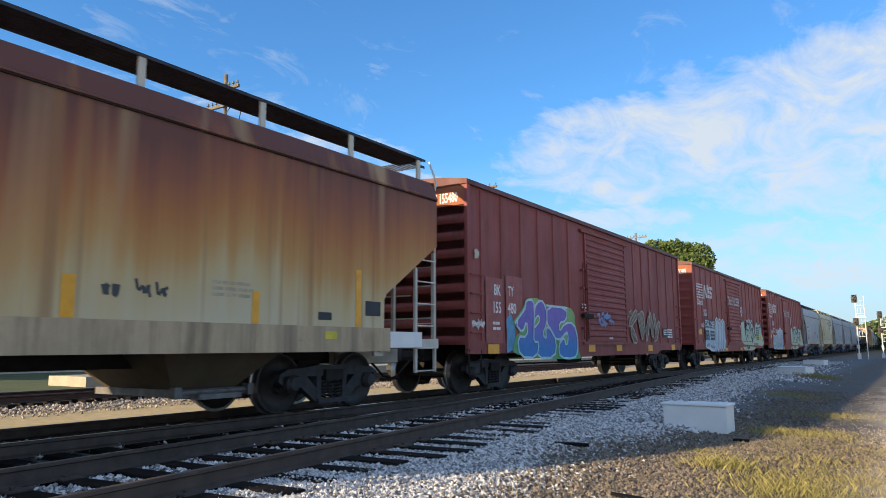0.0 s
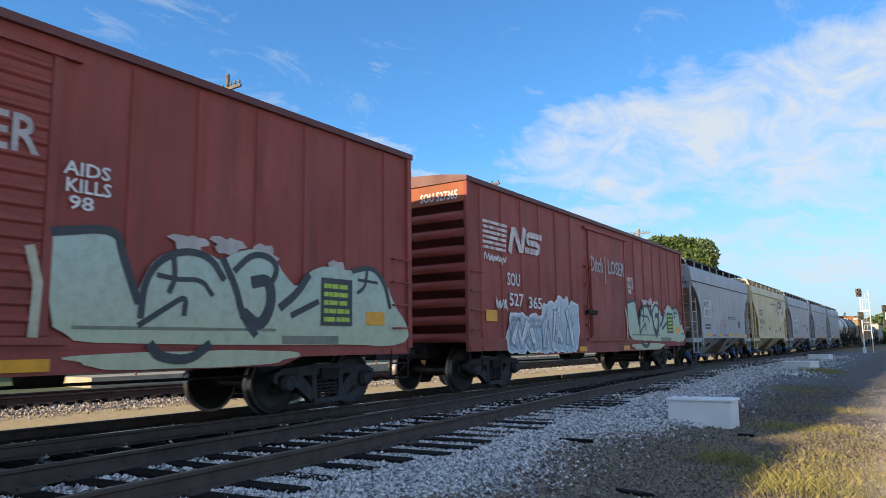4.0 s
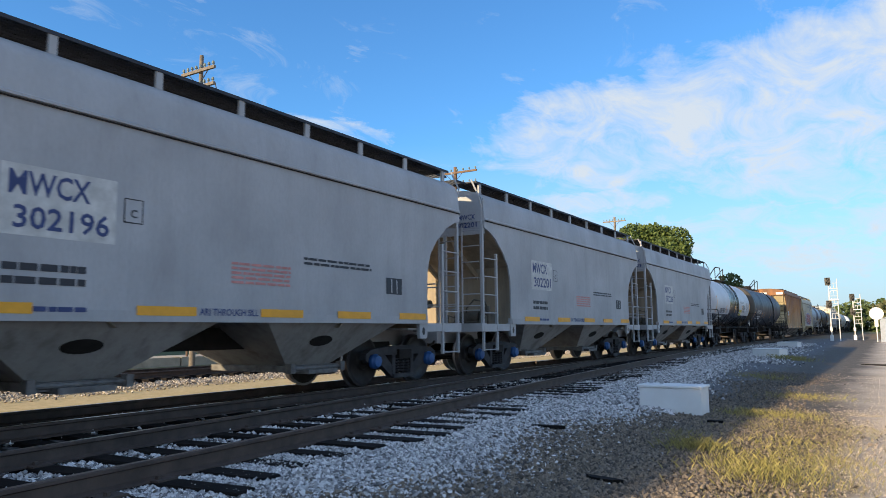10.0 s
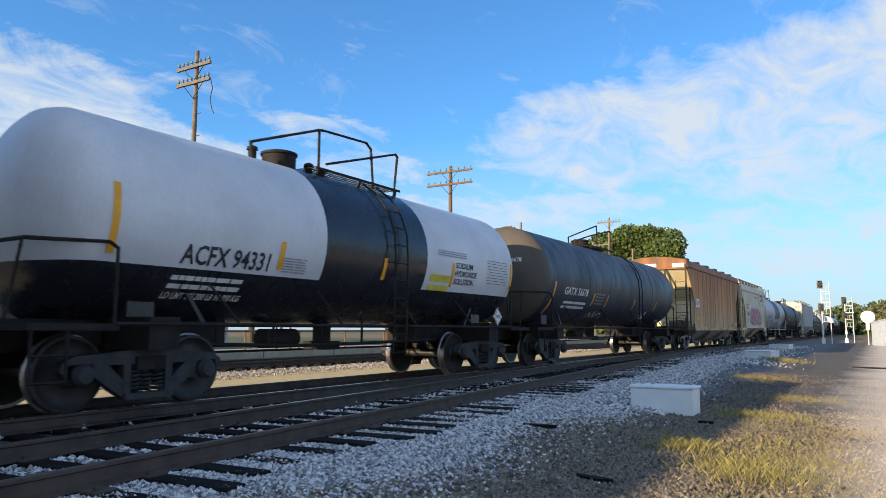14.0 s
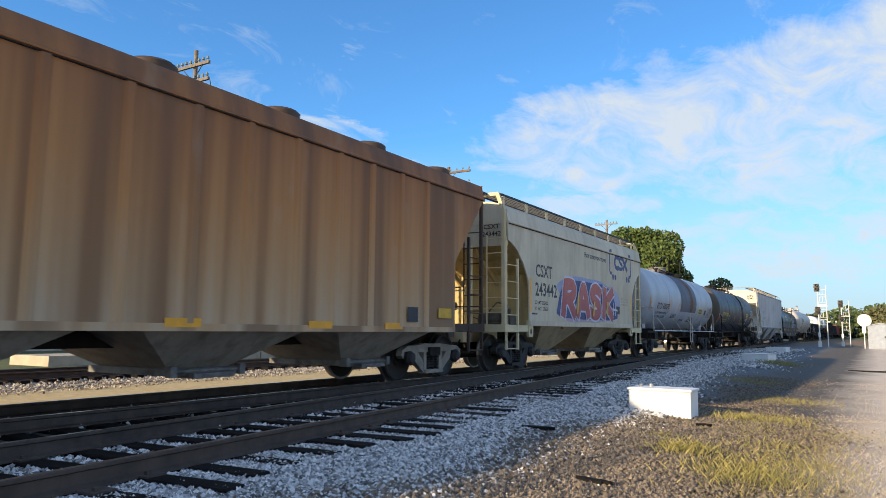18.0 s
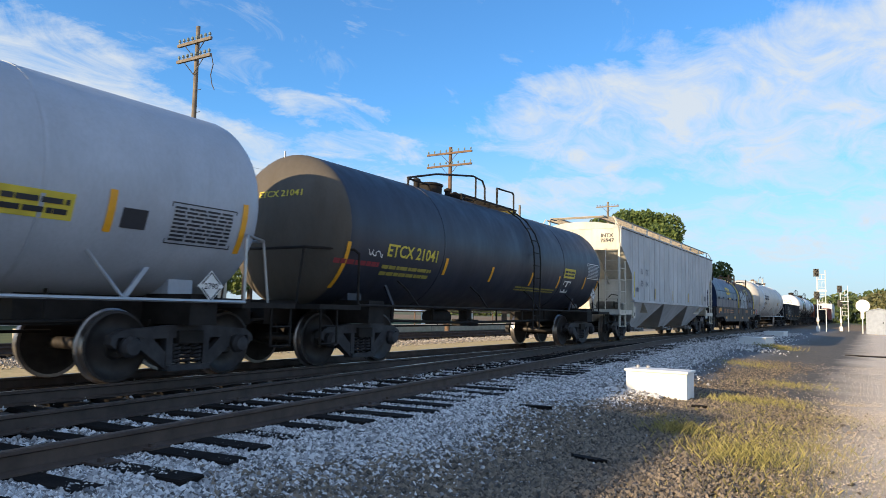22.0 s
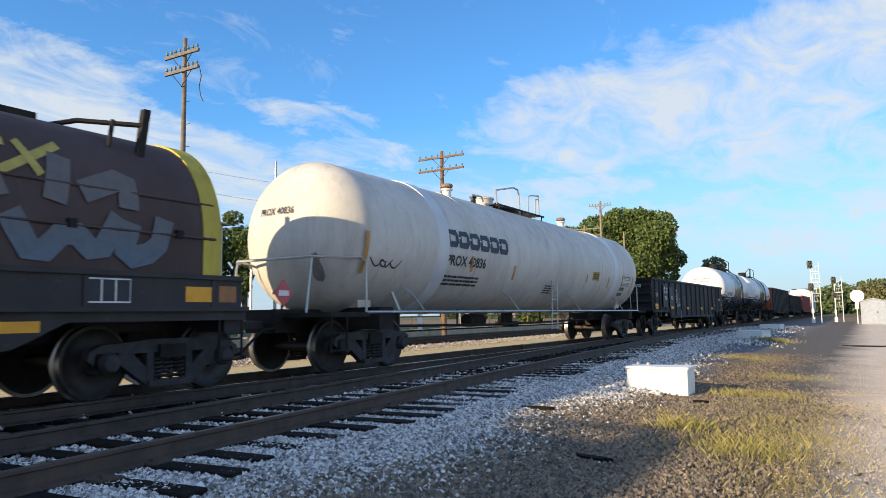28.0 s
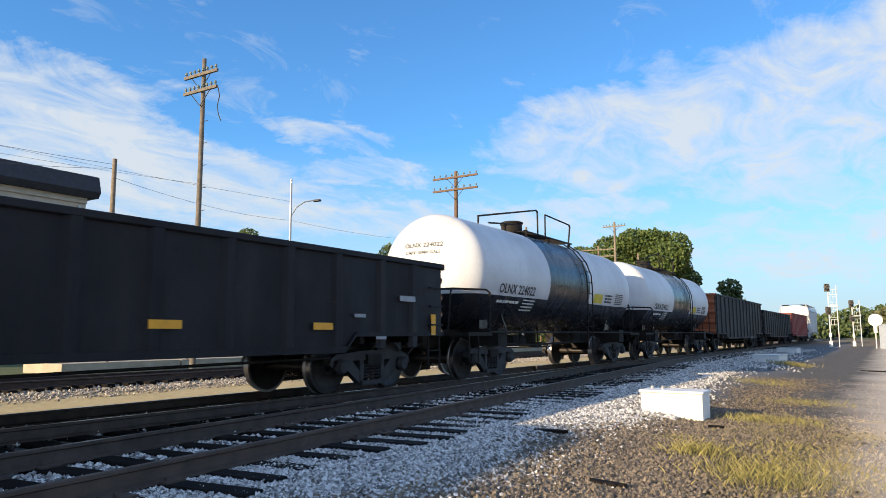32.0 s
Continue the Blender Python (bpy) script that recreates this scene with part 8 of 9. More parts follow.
    flat("placard", [rect(0.80, 1.10, 1.18, 1.45)], gcol("print_orange_bright", (0.50, 0.20, 0.05)), car, 1.464)
    for y in (3.2, 6.3, 9.4, 12.3):
        reflector(y, 0.86, 0.5, 0.12, car, 1.442)
    for y0, y1 in ((0.05, 0.45), (L - 0.45, L - 0.05)):
        stirrup(car, 1.42, y0, y1, 0.42, 0.98, M["under"])
    couplers(car, L, -0.25)
    put_truck(car, 1.0)
    put_truck(car, L - 0.95)


coil_car()


# ---- the lot: boxes, signals, shed ----
def relay_box(x, y, length, height, depth, rz, label):
    e = thing("equipment_box", label, "equipment box", "white boxes beside the track", at=(x, y, ground_z(x, y) - 0.02))
    e.rotation_euler = (0, 0, radians(rz))
    bm = B()
    box(bm, -length / 2, length / 2, -depth / 2, depth / 2, 0, height - 0.03)
    part("case", bm, M["box_white"], e, bevel=0.008)
    bm = B()
    box(bm, -length / 2 - 0.025, length / 2 + 0.025, -depth / 2 - 0.025, depth / 2 + 0.025, height - 0.03, height + 0.012)
    part("lid", bm, M["box_white"], e, bevel=0.01)
    for s in (-0.8, -0.45):
        bm = B()
        lathe(bm, [(height, 0.03), (height + 0.05, 0.035), (height + 0.07, 0.01)], (length / 2 * s, depth * 0.2, 0), "z", 10)
        part("vent_knob", bm, M["galv"], e, smooth=True)


relay_box(-3.0, 11.92, 0.98, 0.45, 0.50, -1, "low white steel box with pale lid on the gravel")
relay_box(-4.25, 33.0, 1.15, 0.36, 0.7, -20, "farther low white box beside the track")
relay_box(-5.3, 50.0, 1.2, 0.34, 0.8, -12, "distant low white box at the crossing")


def signal_mast(x, y, h, heads, rz, label, steps=5):
    e = thing("signal_mast", label, "railway signal", "track signals", at=(x, y, ground_z(x, y) - 0.02))
    e.rotation_euler = (0, 0, radians(rz))
    w = 0.66
    bm = B()
    cyl(bm, (-w / 2, 0, 0), (-w / 2, 0, h - 0.3), 0.055, 10)
    part("mast", bm, M["sig_white"], e)
    bm = B()
    cyl(bm, (w / 2, 0, 0), (w / 2, 0, h - 0.1), 0.04, 8)
    part("mast", bm, M["sig_white"], e)
    bm = B()
    box(bm, -w / 2 - 0.14, -w / 2 + 0.14, -0.12, 0.12, 0, 0.5)
    part("base_case", bm, M["sig_white"], e)
    bm = B()
    box(bm, -w / 2 - 0.1, -w / 2 + 0.1, -0.14, -0.05, 0.9, 1.25)
    part("number_case", bm, M["sig_white"], e)
    for k in range(steps):
        z = h * (0.35 + 0.6 * k / steps)
        bm = B()
        pipe(bm, [(-w / 2, 0, z), (w / 2, 0, z)], 0.022, 6)
        for q in (0.15, 0.38):
            pipe(bm, [(-w / 2 + q, 0, z), (-w / 2 + q, 0, z + h * 0.085)], 0.018, 5)
        pipe(bm, [(-w / 2 + 0.15, 0, z + h * 0.085), (w / 2, 0, z + h * 0.085)], 0.018, 5)
        part("cage_rail", bm, M["sig_white"], e)
    bm = B()
    box(bm, -w / 2, w / 2 + 0.1, -0.25, 0.25, h * 0.64, h * 0.655)
    part("landing", bm, M["sig_white"], e)
    for z in heads:
        bm = B()
        lathe(bm, [(-0.09, 0.05), (-0.08, 0.24), (0.02, 0.25), (0.06, 0.2)], (-w / 2 - 0.05, -0.12, z), "y", 16)
        box(bm, -w / 2 - 0.27, -w / 2 + 0.17, -0.14, -0.1, z - 0.42, z + 0.28)
        hd = part("signal_head", bm, M["sig_black"], e, "black round signal head", True)
        for q in (0.14, -0.18):
            bm = B()
            lathe(bm, [(-0.15, 0.10), (-0.36, 0.115), (-0.36, 0.105), (-0.15, 0.085)], (-w / 2 - 0.05, 0, z + q), "y", 14)
            part("hood", bm, M["sig_black"], hd, smooth=True)


signal_mast(-3.82, 71.9, 5.6, (5.35, 3.3), 0, "white twin-tube signal mast with two black heads")
signal_mast(-2.35, 82.0, 4.7, (4.35, 2.9), 0, "slender farther signal mast with black heads", 4)
signal_mast(3.15, 57.0, 5.1, (4.75,), 0, "white signal mast with cage ladder at lot edge")


def shed_and_disc():
    z = ground_z(0.5, 75) - 0.02
    steel = plain("shed_zinc", (0.27, 0.31, 0.38), 0.5, 0.1, 0.15, 4)
    e = thing("equipment_shed", "silver steel equipment shed with low gable roof", "shed", at=(0.55, 75.0, z))
    bm = B()
    prism(bm, [(-1.0, 0), (1.0, 0), (1.0, 2.05), (0, 2.28), (-1.0, 2.05)], -1.2, 1.2, "y")
    part("shell", bm, steel, e)
    bm = B()
    prism(bm, [(-1.1, 2.02), (0, 2.27), (1.1, 2.02), (1.1, 2.08), (0, 2.35), (-1.1, 2.08)], -1.3, 1.3, "y")
    part("roof", bm, steel, e)
    bm = B()
    box(bm, -0.45, 0.45, -1.225, -1.2, 0.1, 1.95)
    d = part("door", bm, steel, e)
    bm = B()
    box(bm, 0.25, 0.33, -1.26, -1.225, 1.0, 1.15)
    part("door_handle", bm, M["sig_black"], d)
    for x in (-0.9, -0.45, 0.45, 0.9):
        bm = B()
        box(bm, x - 0.02, x + 0.02, -1.22, -1.2, 0.05, 2.0)
        part("panel_rib", bm, steel, e)
    e = thing("round_sign", "white round disc sign seen edge-lit on a post", "sign", at=(-0.72, 74.0, z))
    bm = B()
    cyl(bm, (0, 0, 0), (0, 0, 2.3), 0.05, 8)
    part("post", bm, M["sig_white"], e)
    bm = B()
    lathe(bm, [(-0.08, 0.5), (-0.06, 0.56), (0.02, 0.56), (0.02, 0.5)], (0.05, -0.06, 2.55), "y", 28)
    part("disc", bm, M["box_white"], e)
    bm = B()
    box(bm, -0.14, 0.14, -0.12, 0.1, 1.4, 2.0)
    part("case", bm, M["sig_white"], e)


shed_and_disc()


# ---- poles and wires ----
def utility_pole(x, y, top, arms, mat, label, arm_len=2.4, steps=True, girth=0.17):
    e = thing("utility_pole", label, "utility pole", "poles behind the train", at=(x, y, -0.4))
    bm = B()
    cyl(bm, (0, 0, 0), (0, 0, top + 0.4), girth, 12, girth * 0.66)
    part("pole", bm, mat, e, smooth=True)
    for z in arms:
        bm = B()
        box(bm, -arm_len / 2, arm_len / 2, -0.20, -0.10, z + 0.33, z + 0.45)
        a = part("crossarm", bm, mat, e)
        for k in range(8):
            q = -arm_len / 2 + 0.1 + k * (arm_len - 0.2) / 7
            bm = B()
            lathe(bm, [(z + 0.45, 0.02), (z + 0.52, 0.025), (z + 0.53, 0.06), (z + 0.61, 0.055), (z + 0.65, 0.025)], (q, -0.15, 0), "z", 8)
            part("insulator", bm, M["insul"], a)
        bm = B()
        pipe(bm, [(-0.6, -0.14, z + 0.35), (0, -0.14, z - 0.25), (0.6, -0.14, z + 0.35)], 0.018, 5)
        part("arm_brace", bm, M["wire"], a)
    if steps:
        bm = B()
        cyl(bm, (0, 0, 0), (0.26, 0, 0), 0.014, 5)
        me = mesh_of("pole_step", bm, M["wire"])
        for k in range(14):
            share("pole_step", me, e, (0.10, 0, top - 1.8 - k * 0.46), 0 if k % 2 else 180)
    return e


p1 = utility_pole(-23.05, 18.4, 12.3, (11.6, 10.92), plain("pole_wood_weathered", (0.17, 0.145, 0.12), 0.85, 0, 0.35, 6, 0.4), "weathered telegraph pole with two crossarms and climbing steps", 2.0, girth=0.125)
bm = B()
pipe(bm, [(1.05, -0.15, 11.3), (1.12, -0.1, 10.9), (1.0, -0.1, 10.5), (1.1, -0.1, 10.1), (1.25, -0.1, 9.85)], 0.02, 5)
part("loose_wire", bm, M["wire"], p1)
utility_pole(-22.6, 37.8, 11.35, (10.95, 10.15), M["pole"], "dark telegraph pole with two crossarms", 3.3, False)
utility_pole(-24.2, 74.0, 13.1, (12.6,), M["pole_sunlit"], "distant telegraph pole with one crossarm", 2.5, False)
utility_pole(-29.7, 63.3, 11.6, (), M["pole_sunlit"], "bare pale wooden pole before the trees", 2.0, False)
utility_pole(-33.7, 21.5, 10.2, (), M["pole_sunlit"], "short plain wooden pole with slack wire", 2.0, False)
utility_pole(-31.0, 88.0, 12.4, (11.9, 11.0), M["pole_sunlit"], "far double-armed pole before the large tree", 4.6, False)
utility_pole(-27.0, 92.0, 11.6, (), M["pole_sunlit"], "far plain pole before the large tree", 2.0, False)


def street_lamp():
    e = thing("street_lamp", "grey street lamp on a tall steel pole", "street lamp", at=(-41.9, 42.9, -0.4))
    bm = B()
    cyl(bm, (0, 0, 0), (0, 0, 14.5), 0.14, 10, 0.09)
    part("pole", bm, M["galv"], e)
    bm = B()
    pipe(bm, [(0, 0, 11.3), (0.35, 0.3, 12.1), (0.85, 0.75, 12.6), (1.5, 1.4, 12.8)], 0.05, 7)
    part("arm", bm, M["galv"], e)
    bm = B()
    box(bm, 1.3, 2.0, 1.25, 1.6, 12.66, 12.82)
    part("lamp_head", bm, M["wire"], e, bevel=0.03)


street_lamp()


def wires():
    def line(a, b, sag, r=0.011):
        n = 14
        pts = [tuple(Vector(a).lerp(Vector(b), k / n) - Vector((0, 0, sag * 4 * (k / n) * (1 - k / n)))) for k in range(n + 1)]
        bm = B()
        pipe(bm, pts, r, 4)
        solo("overhead_wire", bm, M["wire"], "dark overhead wire between the poles", "wire", "overhead wires")
    line((-42, 8, 10.9), (-33.7, 21.5, 9.7), 0.7)
    line((-33.7, 21.5, 9.2), (-41.9, 42.9, 10.6), 0.4)
    line((-41.9, 42.9, 10.6), (-32.5, 58, 9.7), 0.5)
    line((-60, -6, 17.5), (-41.9, 42.9, 12.2), 0.8)
    line((-60, -10, 16.0), (-44, 36, 12.6), 0.8)
    line((-41, 2, 11.6), (-33.7, 21.5, 9.9), 0.3)


wires()


# ---- the far side: signal bridge, buildings, platform edge ----
def signal_bridge():
    e = thing("signal_bridge", "white steel signal bridge with lattice walkway", "signal bridge", at=(-33.0, 55.0, -0.4))
    w = M["sig_white"]
    for x, y in ((0.5, -4.6), (-1.9, 8.0)):
        bm = B()
        cyl(bm, (x, y, 0), (x, y, 10.3), 0.2, 10)
        part("leg", bm, w, e)
    a, b = Vector((0.5, -4.6, 0)), Vector((-1.9, 8.0, 0))
    for z in (8.0, 9.0, 10.0):
        bm = B()
        cyl(bm, a + Vector((0, 0, z)), b + Vector((0, 0, z)), 0.11, 8)
        part("chord", bm, w, e)
    for k in range(9):
        p = a.lerp(b, k / 8)
        bm = B()
        cyl(bm, p + Vector((0, 0, 8)), p + Vector((0, 0, 10)), 0.07, 6)
        part("baluster", bm, w, e)
    for k in (0.55, 0.85):
        p = a.lerp(b, k)
        bm = B()
        box(bm, p.x + 0.2, p.x + 0.5, p.y - 0.4, p.y + 0.4, 8.0, 9.6)
        part("signal_head", bm, M["sig_black"], e)


signal_bridge()


def buildings():
    # two-storey stucco block with a dark parapet
    e = thing("corner_building", "beige stucco building with dark overhanging roof", "building", at=(-41.3, 24.6, -0.5))
    bm = B()
    box(bm, -16, 0, -22, 0, 0, 9.9)
    part("wall", bm, M["stucco"], e)
    bm = B()
    prism(bm, [(-16.4, 9.9), (0.5, 9.9), (0.75, 10.25), (0.45, 11.25), (-16.4, 11.9)], -22.4, 0.5, "y")
    part("roof", bm, M["roof_dark"], e)
    bm = B()
    box(bm, 0.0, 0.14, -22, 0, 9.55, 9.9)
    part("cornice", bm, M["stucco"], e)
    glass = plain("window_glass", (0.03, 0.045, 0.06), 0.12)
    for k in range(5):
        for z in (1.2, 5.4):
            y = -3.6 - k * 4.0
            bm = B()
            box(bm, 0.0, 0.07, y - 0.75, y + 0.75, z - 0.1, z + 2.2)
            wn = part("window", bm, M["box_white"], e)
            bm = B()
            box(bm, 0.071, 0.085, y - 0.62, y + 0.62, z + 0.02, z + 2.08)
            part("pane", bm, glass, wn)
    bm = B()
    box(bm, 0.002, 0.02, -5.6, -1.4, 6.0, 6.12)
    box(bm, 0.002, 0.02, -4.2, -3.1, 5.1, 5.2)
    box(bm, 0.002, 0.02, -3.0, -2.2, 7.6, 7.68)
    part("mural", bm, M["letter_dark"], e, "dark plain mural bars")
    bm = B()
    cyl(bm, (0.12, -0.5, 0), (0.12, -0.5, 9.4), 0.08, 8)
    part("downpipe", bm, M["galv"], e)
    # low house behind
    e = thing("low_house", "low tan house with brown hip roof", "house", at=(-47.5, 38.2, -0.5))
    bm = B()
    box(bm, -6, 1.2, -3, 3, 0, 9.3)
    part("wall", bm, M["stucco"], e)
    bm = B()
    loft(bm, [[(-6.6, -3.5, 9.3), (1.8, -3.5, 9.3), (1.8, 3.5, 9.3), (-6.6, 3.5, 9.3)], [(-4, -0.6, 10.6), (-0.8, -0.6, 10.6), (-0.8, 0.6, 10.6), (-4, 0.6, 10.6)]])
    part("roof", bm, plain("roof_brown", (0.13, 0.09, 0.06), 0.8), e)
    # brick shop glimpsed between the cars
    e = thing("white_shop", "white painted shop front across the yard", "building", at=(-38.0, 8.0, -0.5))
    bm = B()
    box(bm, -8, 0, -7, 5, 0, 4.2)
    part("wall", bm, M["box_white"], e)
    bm = B()
    box(bm, -8.2, 0.5, -7.3, 5.3, 4.2, 4.6)
    part("roof", bm, M["roof_dark"], e)
    for k in range(3):
        bm = B()
        box(bm, 0.0, 0.06, -5.6 + k * 3.8, -3.4 + k * 3.8, 0.8, 2.8)
        wn = part("window", bm, M["roof_dark"], e)
        bm = B()
        box(bm, 0.061, 0.075, -5.45 + k * 3.8, -3.55 + k * 3.8, 0.95, 2.65)
        part("pane", bm, glass, wn)


buildings()


def platform_edge():
    e = thing("low_platform", "low beige platform edge with posts beyond the tracks", "platform", at=(0, 0, 0))
    conc = plain("platform_concrete", (0.44, 0.38, 0.29), 0.85, 0, 0.2, 2, 0.2)
    for k in range(12):
        y = 14 + k * 5.0
        bm = B()
        box(bm, -27.0, -24.5, y + 0.04, y + 4.96, -0.5, 0.02)
        part("slab", bm, conc, e)
    for k in range(14):
        y = 16 + k * 3.6
        bm = B()
        cyl(bm, (-24.9, y, 0.02), (-24.9, y, 0.95), 0.05, 6)
        part("post", bm, M["pole"], e)
    bm = B()
    cyl(bm, (-24.9, 16, 0.9), (-24.9, 16 + 13 * 3.6, 0.9), 0.04, 6)
    part("handrail", bm, M["pole"], e)


platform_edge()


# ---- trees ----
def leaf_cloud(name, blobs, n, size, mat, parent, seed):
    """Many small bent leaf pairs spread through the lobes of a crown."""
    rs = np.random.RandomState(seed)
    verts, faces = [], []
    wts = np.array([b[3] ** 2 for b in blobs], float)
    wts /= wts.sum()
    pick = rs.choice(len(blobs), n, p=wts)
    d = rs.normal(size=(n, 3))
    d /= np.linalg.norm(d, axis=1)[:, None]
    rad = rs.uniform(0.55, 1.06, n) ** 0.7
    c = np.array([[b[0], b[1], b[2]] for b in blobs])[pick]
    rr = np.array([[b[3], b[3], b[3] * b[4]] for b in blobs])[pick]
    pos = c + d * rr * rad[:, None]
    ax = rs.normal(size=(n, 3))
    ax /= np.linalg.norm(ax, axis=1)[:, None]
    bx = np.cross(ax, rs.normal(size=(n, 3)))
    bx /= np.linalg.norm(bx, axis=1)[:, None]
    s = size * rs.uniform(0.6, 1.35, n)[:, None]
    p = np.stack([pos - ax * s, pos + bx * s * 0.55, pos + ax * s, pos - bx * s * 0.55 + np.cross(ax, bx) * s * 0.3], 1).reshape(-1, 3)
    me = bpy.data.meshes.new(name)
    idx = np.arange(n)[:, None] * 4 + np.array([[0, 1, 2, 3]])
    me.from_pydata(p.tolist(), [], idx.tolist())
    me.materials.append(mat)
    ob = new(name, me)
    ob.parent = parent
    return ob


def tree(x, y, h, w, seed, mat, label, n=5000, leaf=0.32, trunk=True, base=0.25):
    r = random.Random(seed)
    e = thing("tree", label, "tree", "trees behind the tracks", at=(x, y, -0.5))
    bm = B()
    cyl(bm, (0, 0, 0), (0.1, 0, h * 0.55), 0.02 * h + 0.08, 10, 0.01 * h + 0.05)
    for k in range(6):
        t = r.uniform(0, 6.28)
        z = h * r.uniform(0.28, 0.55)
        cyl(bm, (0.05, 0, z), (math.cos(t) * w * 0.3, math.sin(t) * w * 0.3, z + h * 0.25), 0.008 * h + 0.03, 6, 0.02)
    part("trunk", bm, M["bark"], e)
    blobs = []
    for k in range(15):
        t = r.uniform(0, 6.28)
        z = r.uniform(base, 0.92)
        q = (1 - ((z - base) / (1 - base) - 0.35) ** 2 * 1.1) * r.uniform(0.25, 0.75)
        rad = w * r.uniform(0.16, 0.27)
        blobs.append((math.cos(t) * w / 2 * q, math.sin(t) * w / 2 * q, z * h, rad, r.uniform(0.6, 0.9)))
    blobs.append((0, 0, h * 0.6, w * 0.3, 0.9))
    leaf_cloud("crown", blobs, n, leaf, mat, e, seed)


GREEN, FAR = M["leaf"], M["leaf_far"]
tree(-33.5, 108, 18.8, 14.5, 1, GREEN, "large leafy green tree beyond the yard", 26000, 0.27, base=0.2)
tree(-26.5, 106, 16.8, 11.5, 2, GREEN, "large rounded green tree beside its neighbour", 20000, 0.27, base=0.2)
tree(-38.5, 104, 15.0, 9.0, 12, GREEN, "broad green tree at the yard edge", 16000, 0.27, base=0.2)
tree(-42.5, 86, 15.6, 7.0, 3, leaf_mat("leaf_gold", (0.10, 0.10, 0.02), (0.26, 0.19, 0.04)), "tree with yellowing leaves", 13000, 0.22)
tree(-46.5, 84, 14.2, 8.0, 4, GREEN, "green tree behind the signal bridge", 13000, 0.22, base=0.15)
tree(-37.5, 88, 12.5, 8.0, 5, GREEN, "green tree behind the bare pole", 13000, 0.22, base=0.1)
tree(-53.0, 73, 13.0, 8.5, 6, FAR, "pale green tree behind the platform", 9000, 0.22)
tree(-54.5, 51.5, 12.8, 5.5, 7, GREEN, "dark green tree behind the street lamp", 8000, 0.18)
tree(-57.0, 49.0, 12.0, 5.5, 13, GREEN, "dark green bushy tree by the low house", 8000, 0.18)
tree(-20.5, 118, 9.6, 8.0, 8, FAR, "small pale tree far along the line", 4500, 0.36)
tree(5.2, 110, 7.2, 4.2, 9, GREEN, "dark young tree beyond the signal mast", 4000, 0.26)
for k, (x, y, h, w) in enumerate(((2.5, 150, 5.6, 11), (9.0, 140, 5.2, 10), (14.5, 132, 6.5, 10), (-31, 112, 8, 9))):
    tree(x, y, h, w, 40 + k, leaf_mat("leaf_dull_%s" % "abcd"[k], (0.07, 0.08, 0.03), (0.17, 0.16, 0.07)), "dull green scrub tree at the field edge", 4000, 0.4, base=0.02)


def woods():
    """The far belt of woods that closes the view."""
    rs = random.Random(5)
    blobs = []
    for k in range(150):
        x = -120 + k * 1.9
        y = 215 + rs.uniform(-9, 9) - 0.12 * abs(x)
        top = 6.6 + 1.6 * math.sin(x * 0.11 + 1.0) + rs.uniform(-0.9, 0.9) + (1.0 if -8 < x < 6 else 0)
        blobs.append((x, y, top * 0.62, rs.uniform(2.2, 3.4), 1.0))
        blobs.append((x + 0.8, y - 2, top * 0.28, rs.uniform(2.0, 2.8), 1.0))
    ob = leaf_cloud("woods", blobs, 42000, 0.62, M["leaf_far"], None, 77)
    tagged(ob, "belt of dark green woods on the horizon", "woods", kind="stuff")


woods()


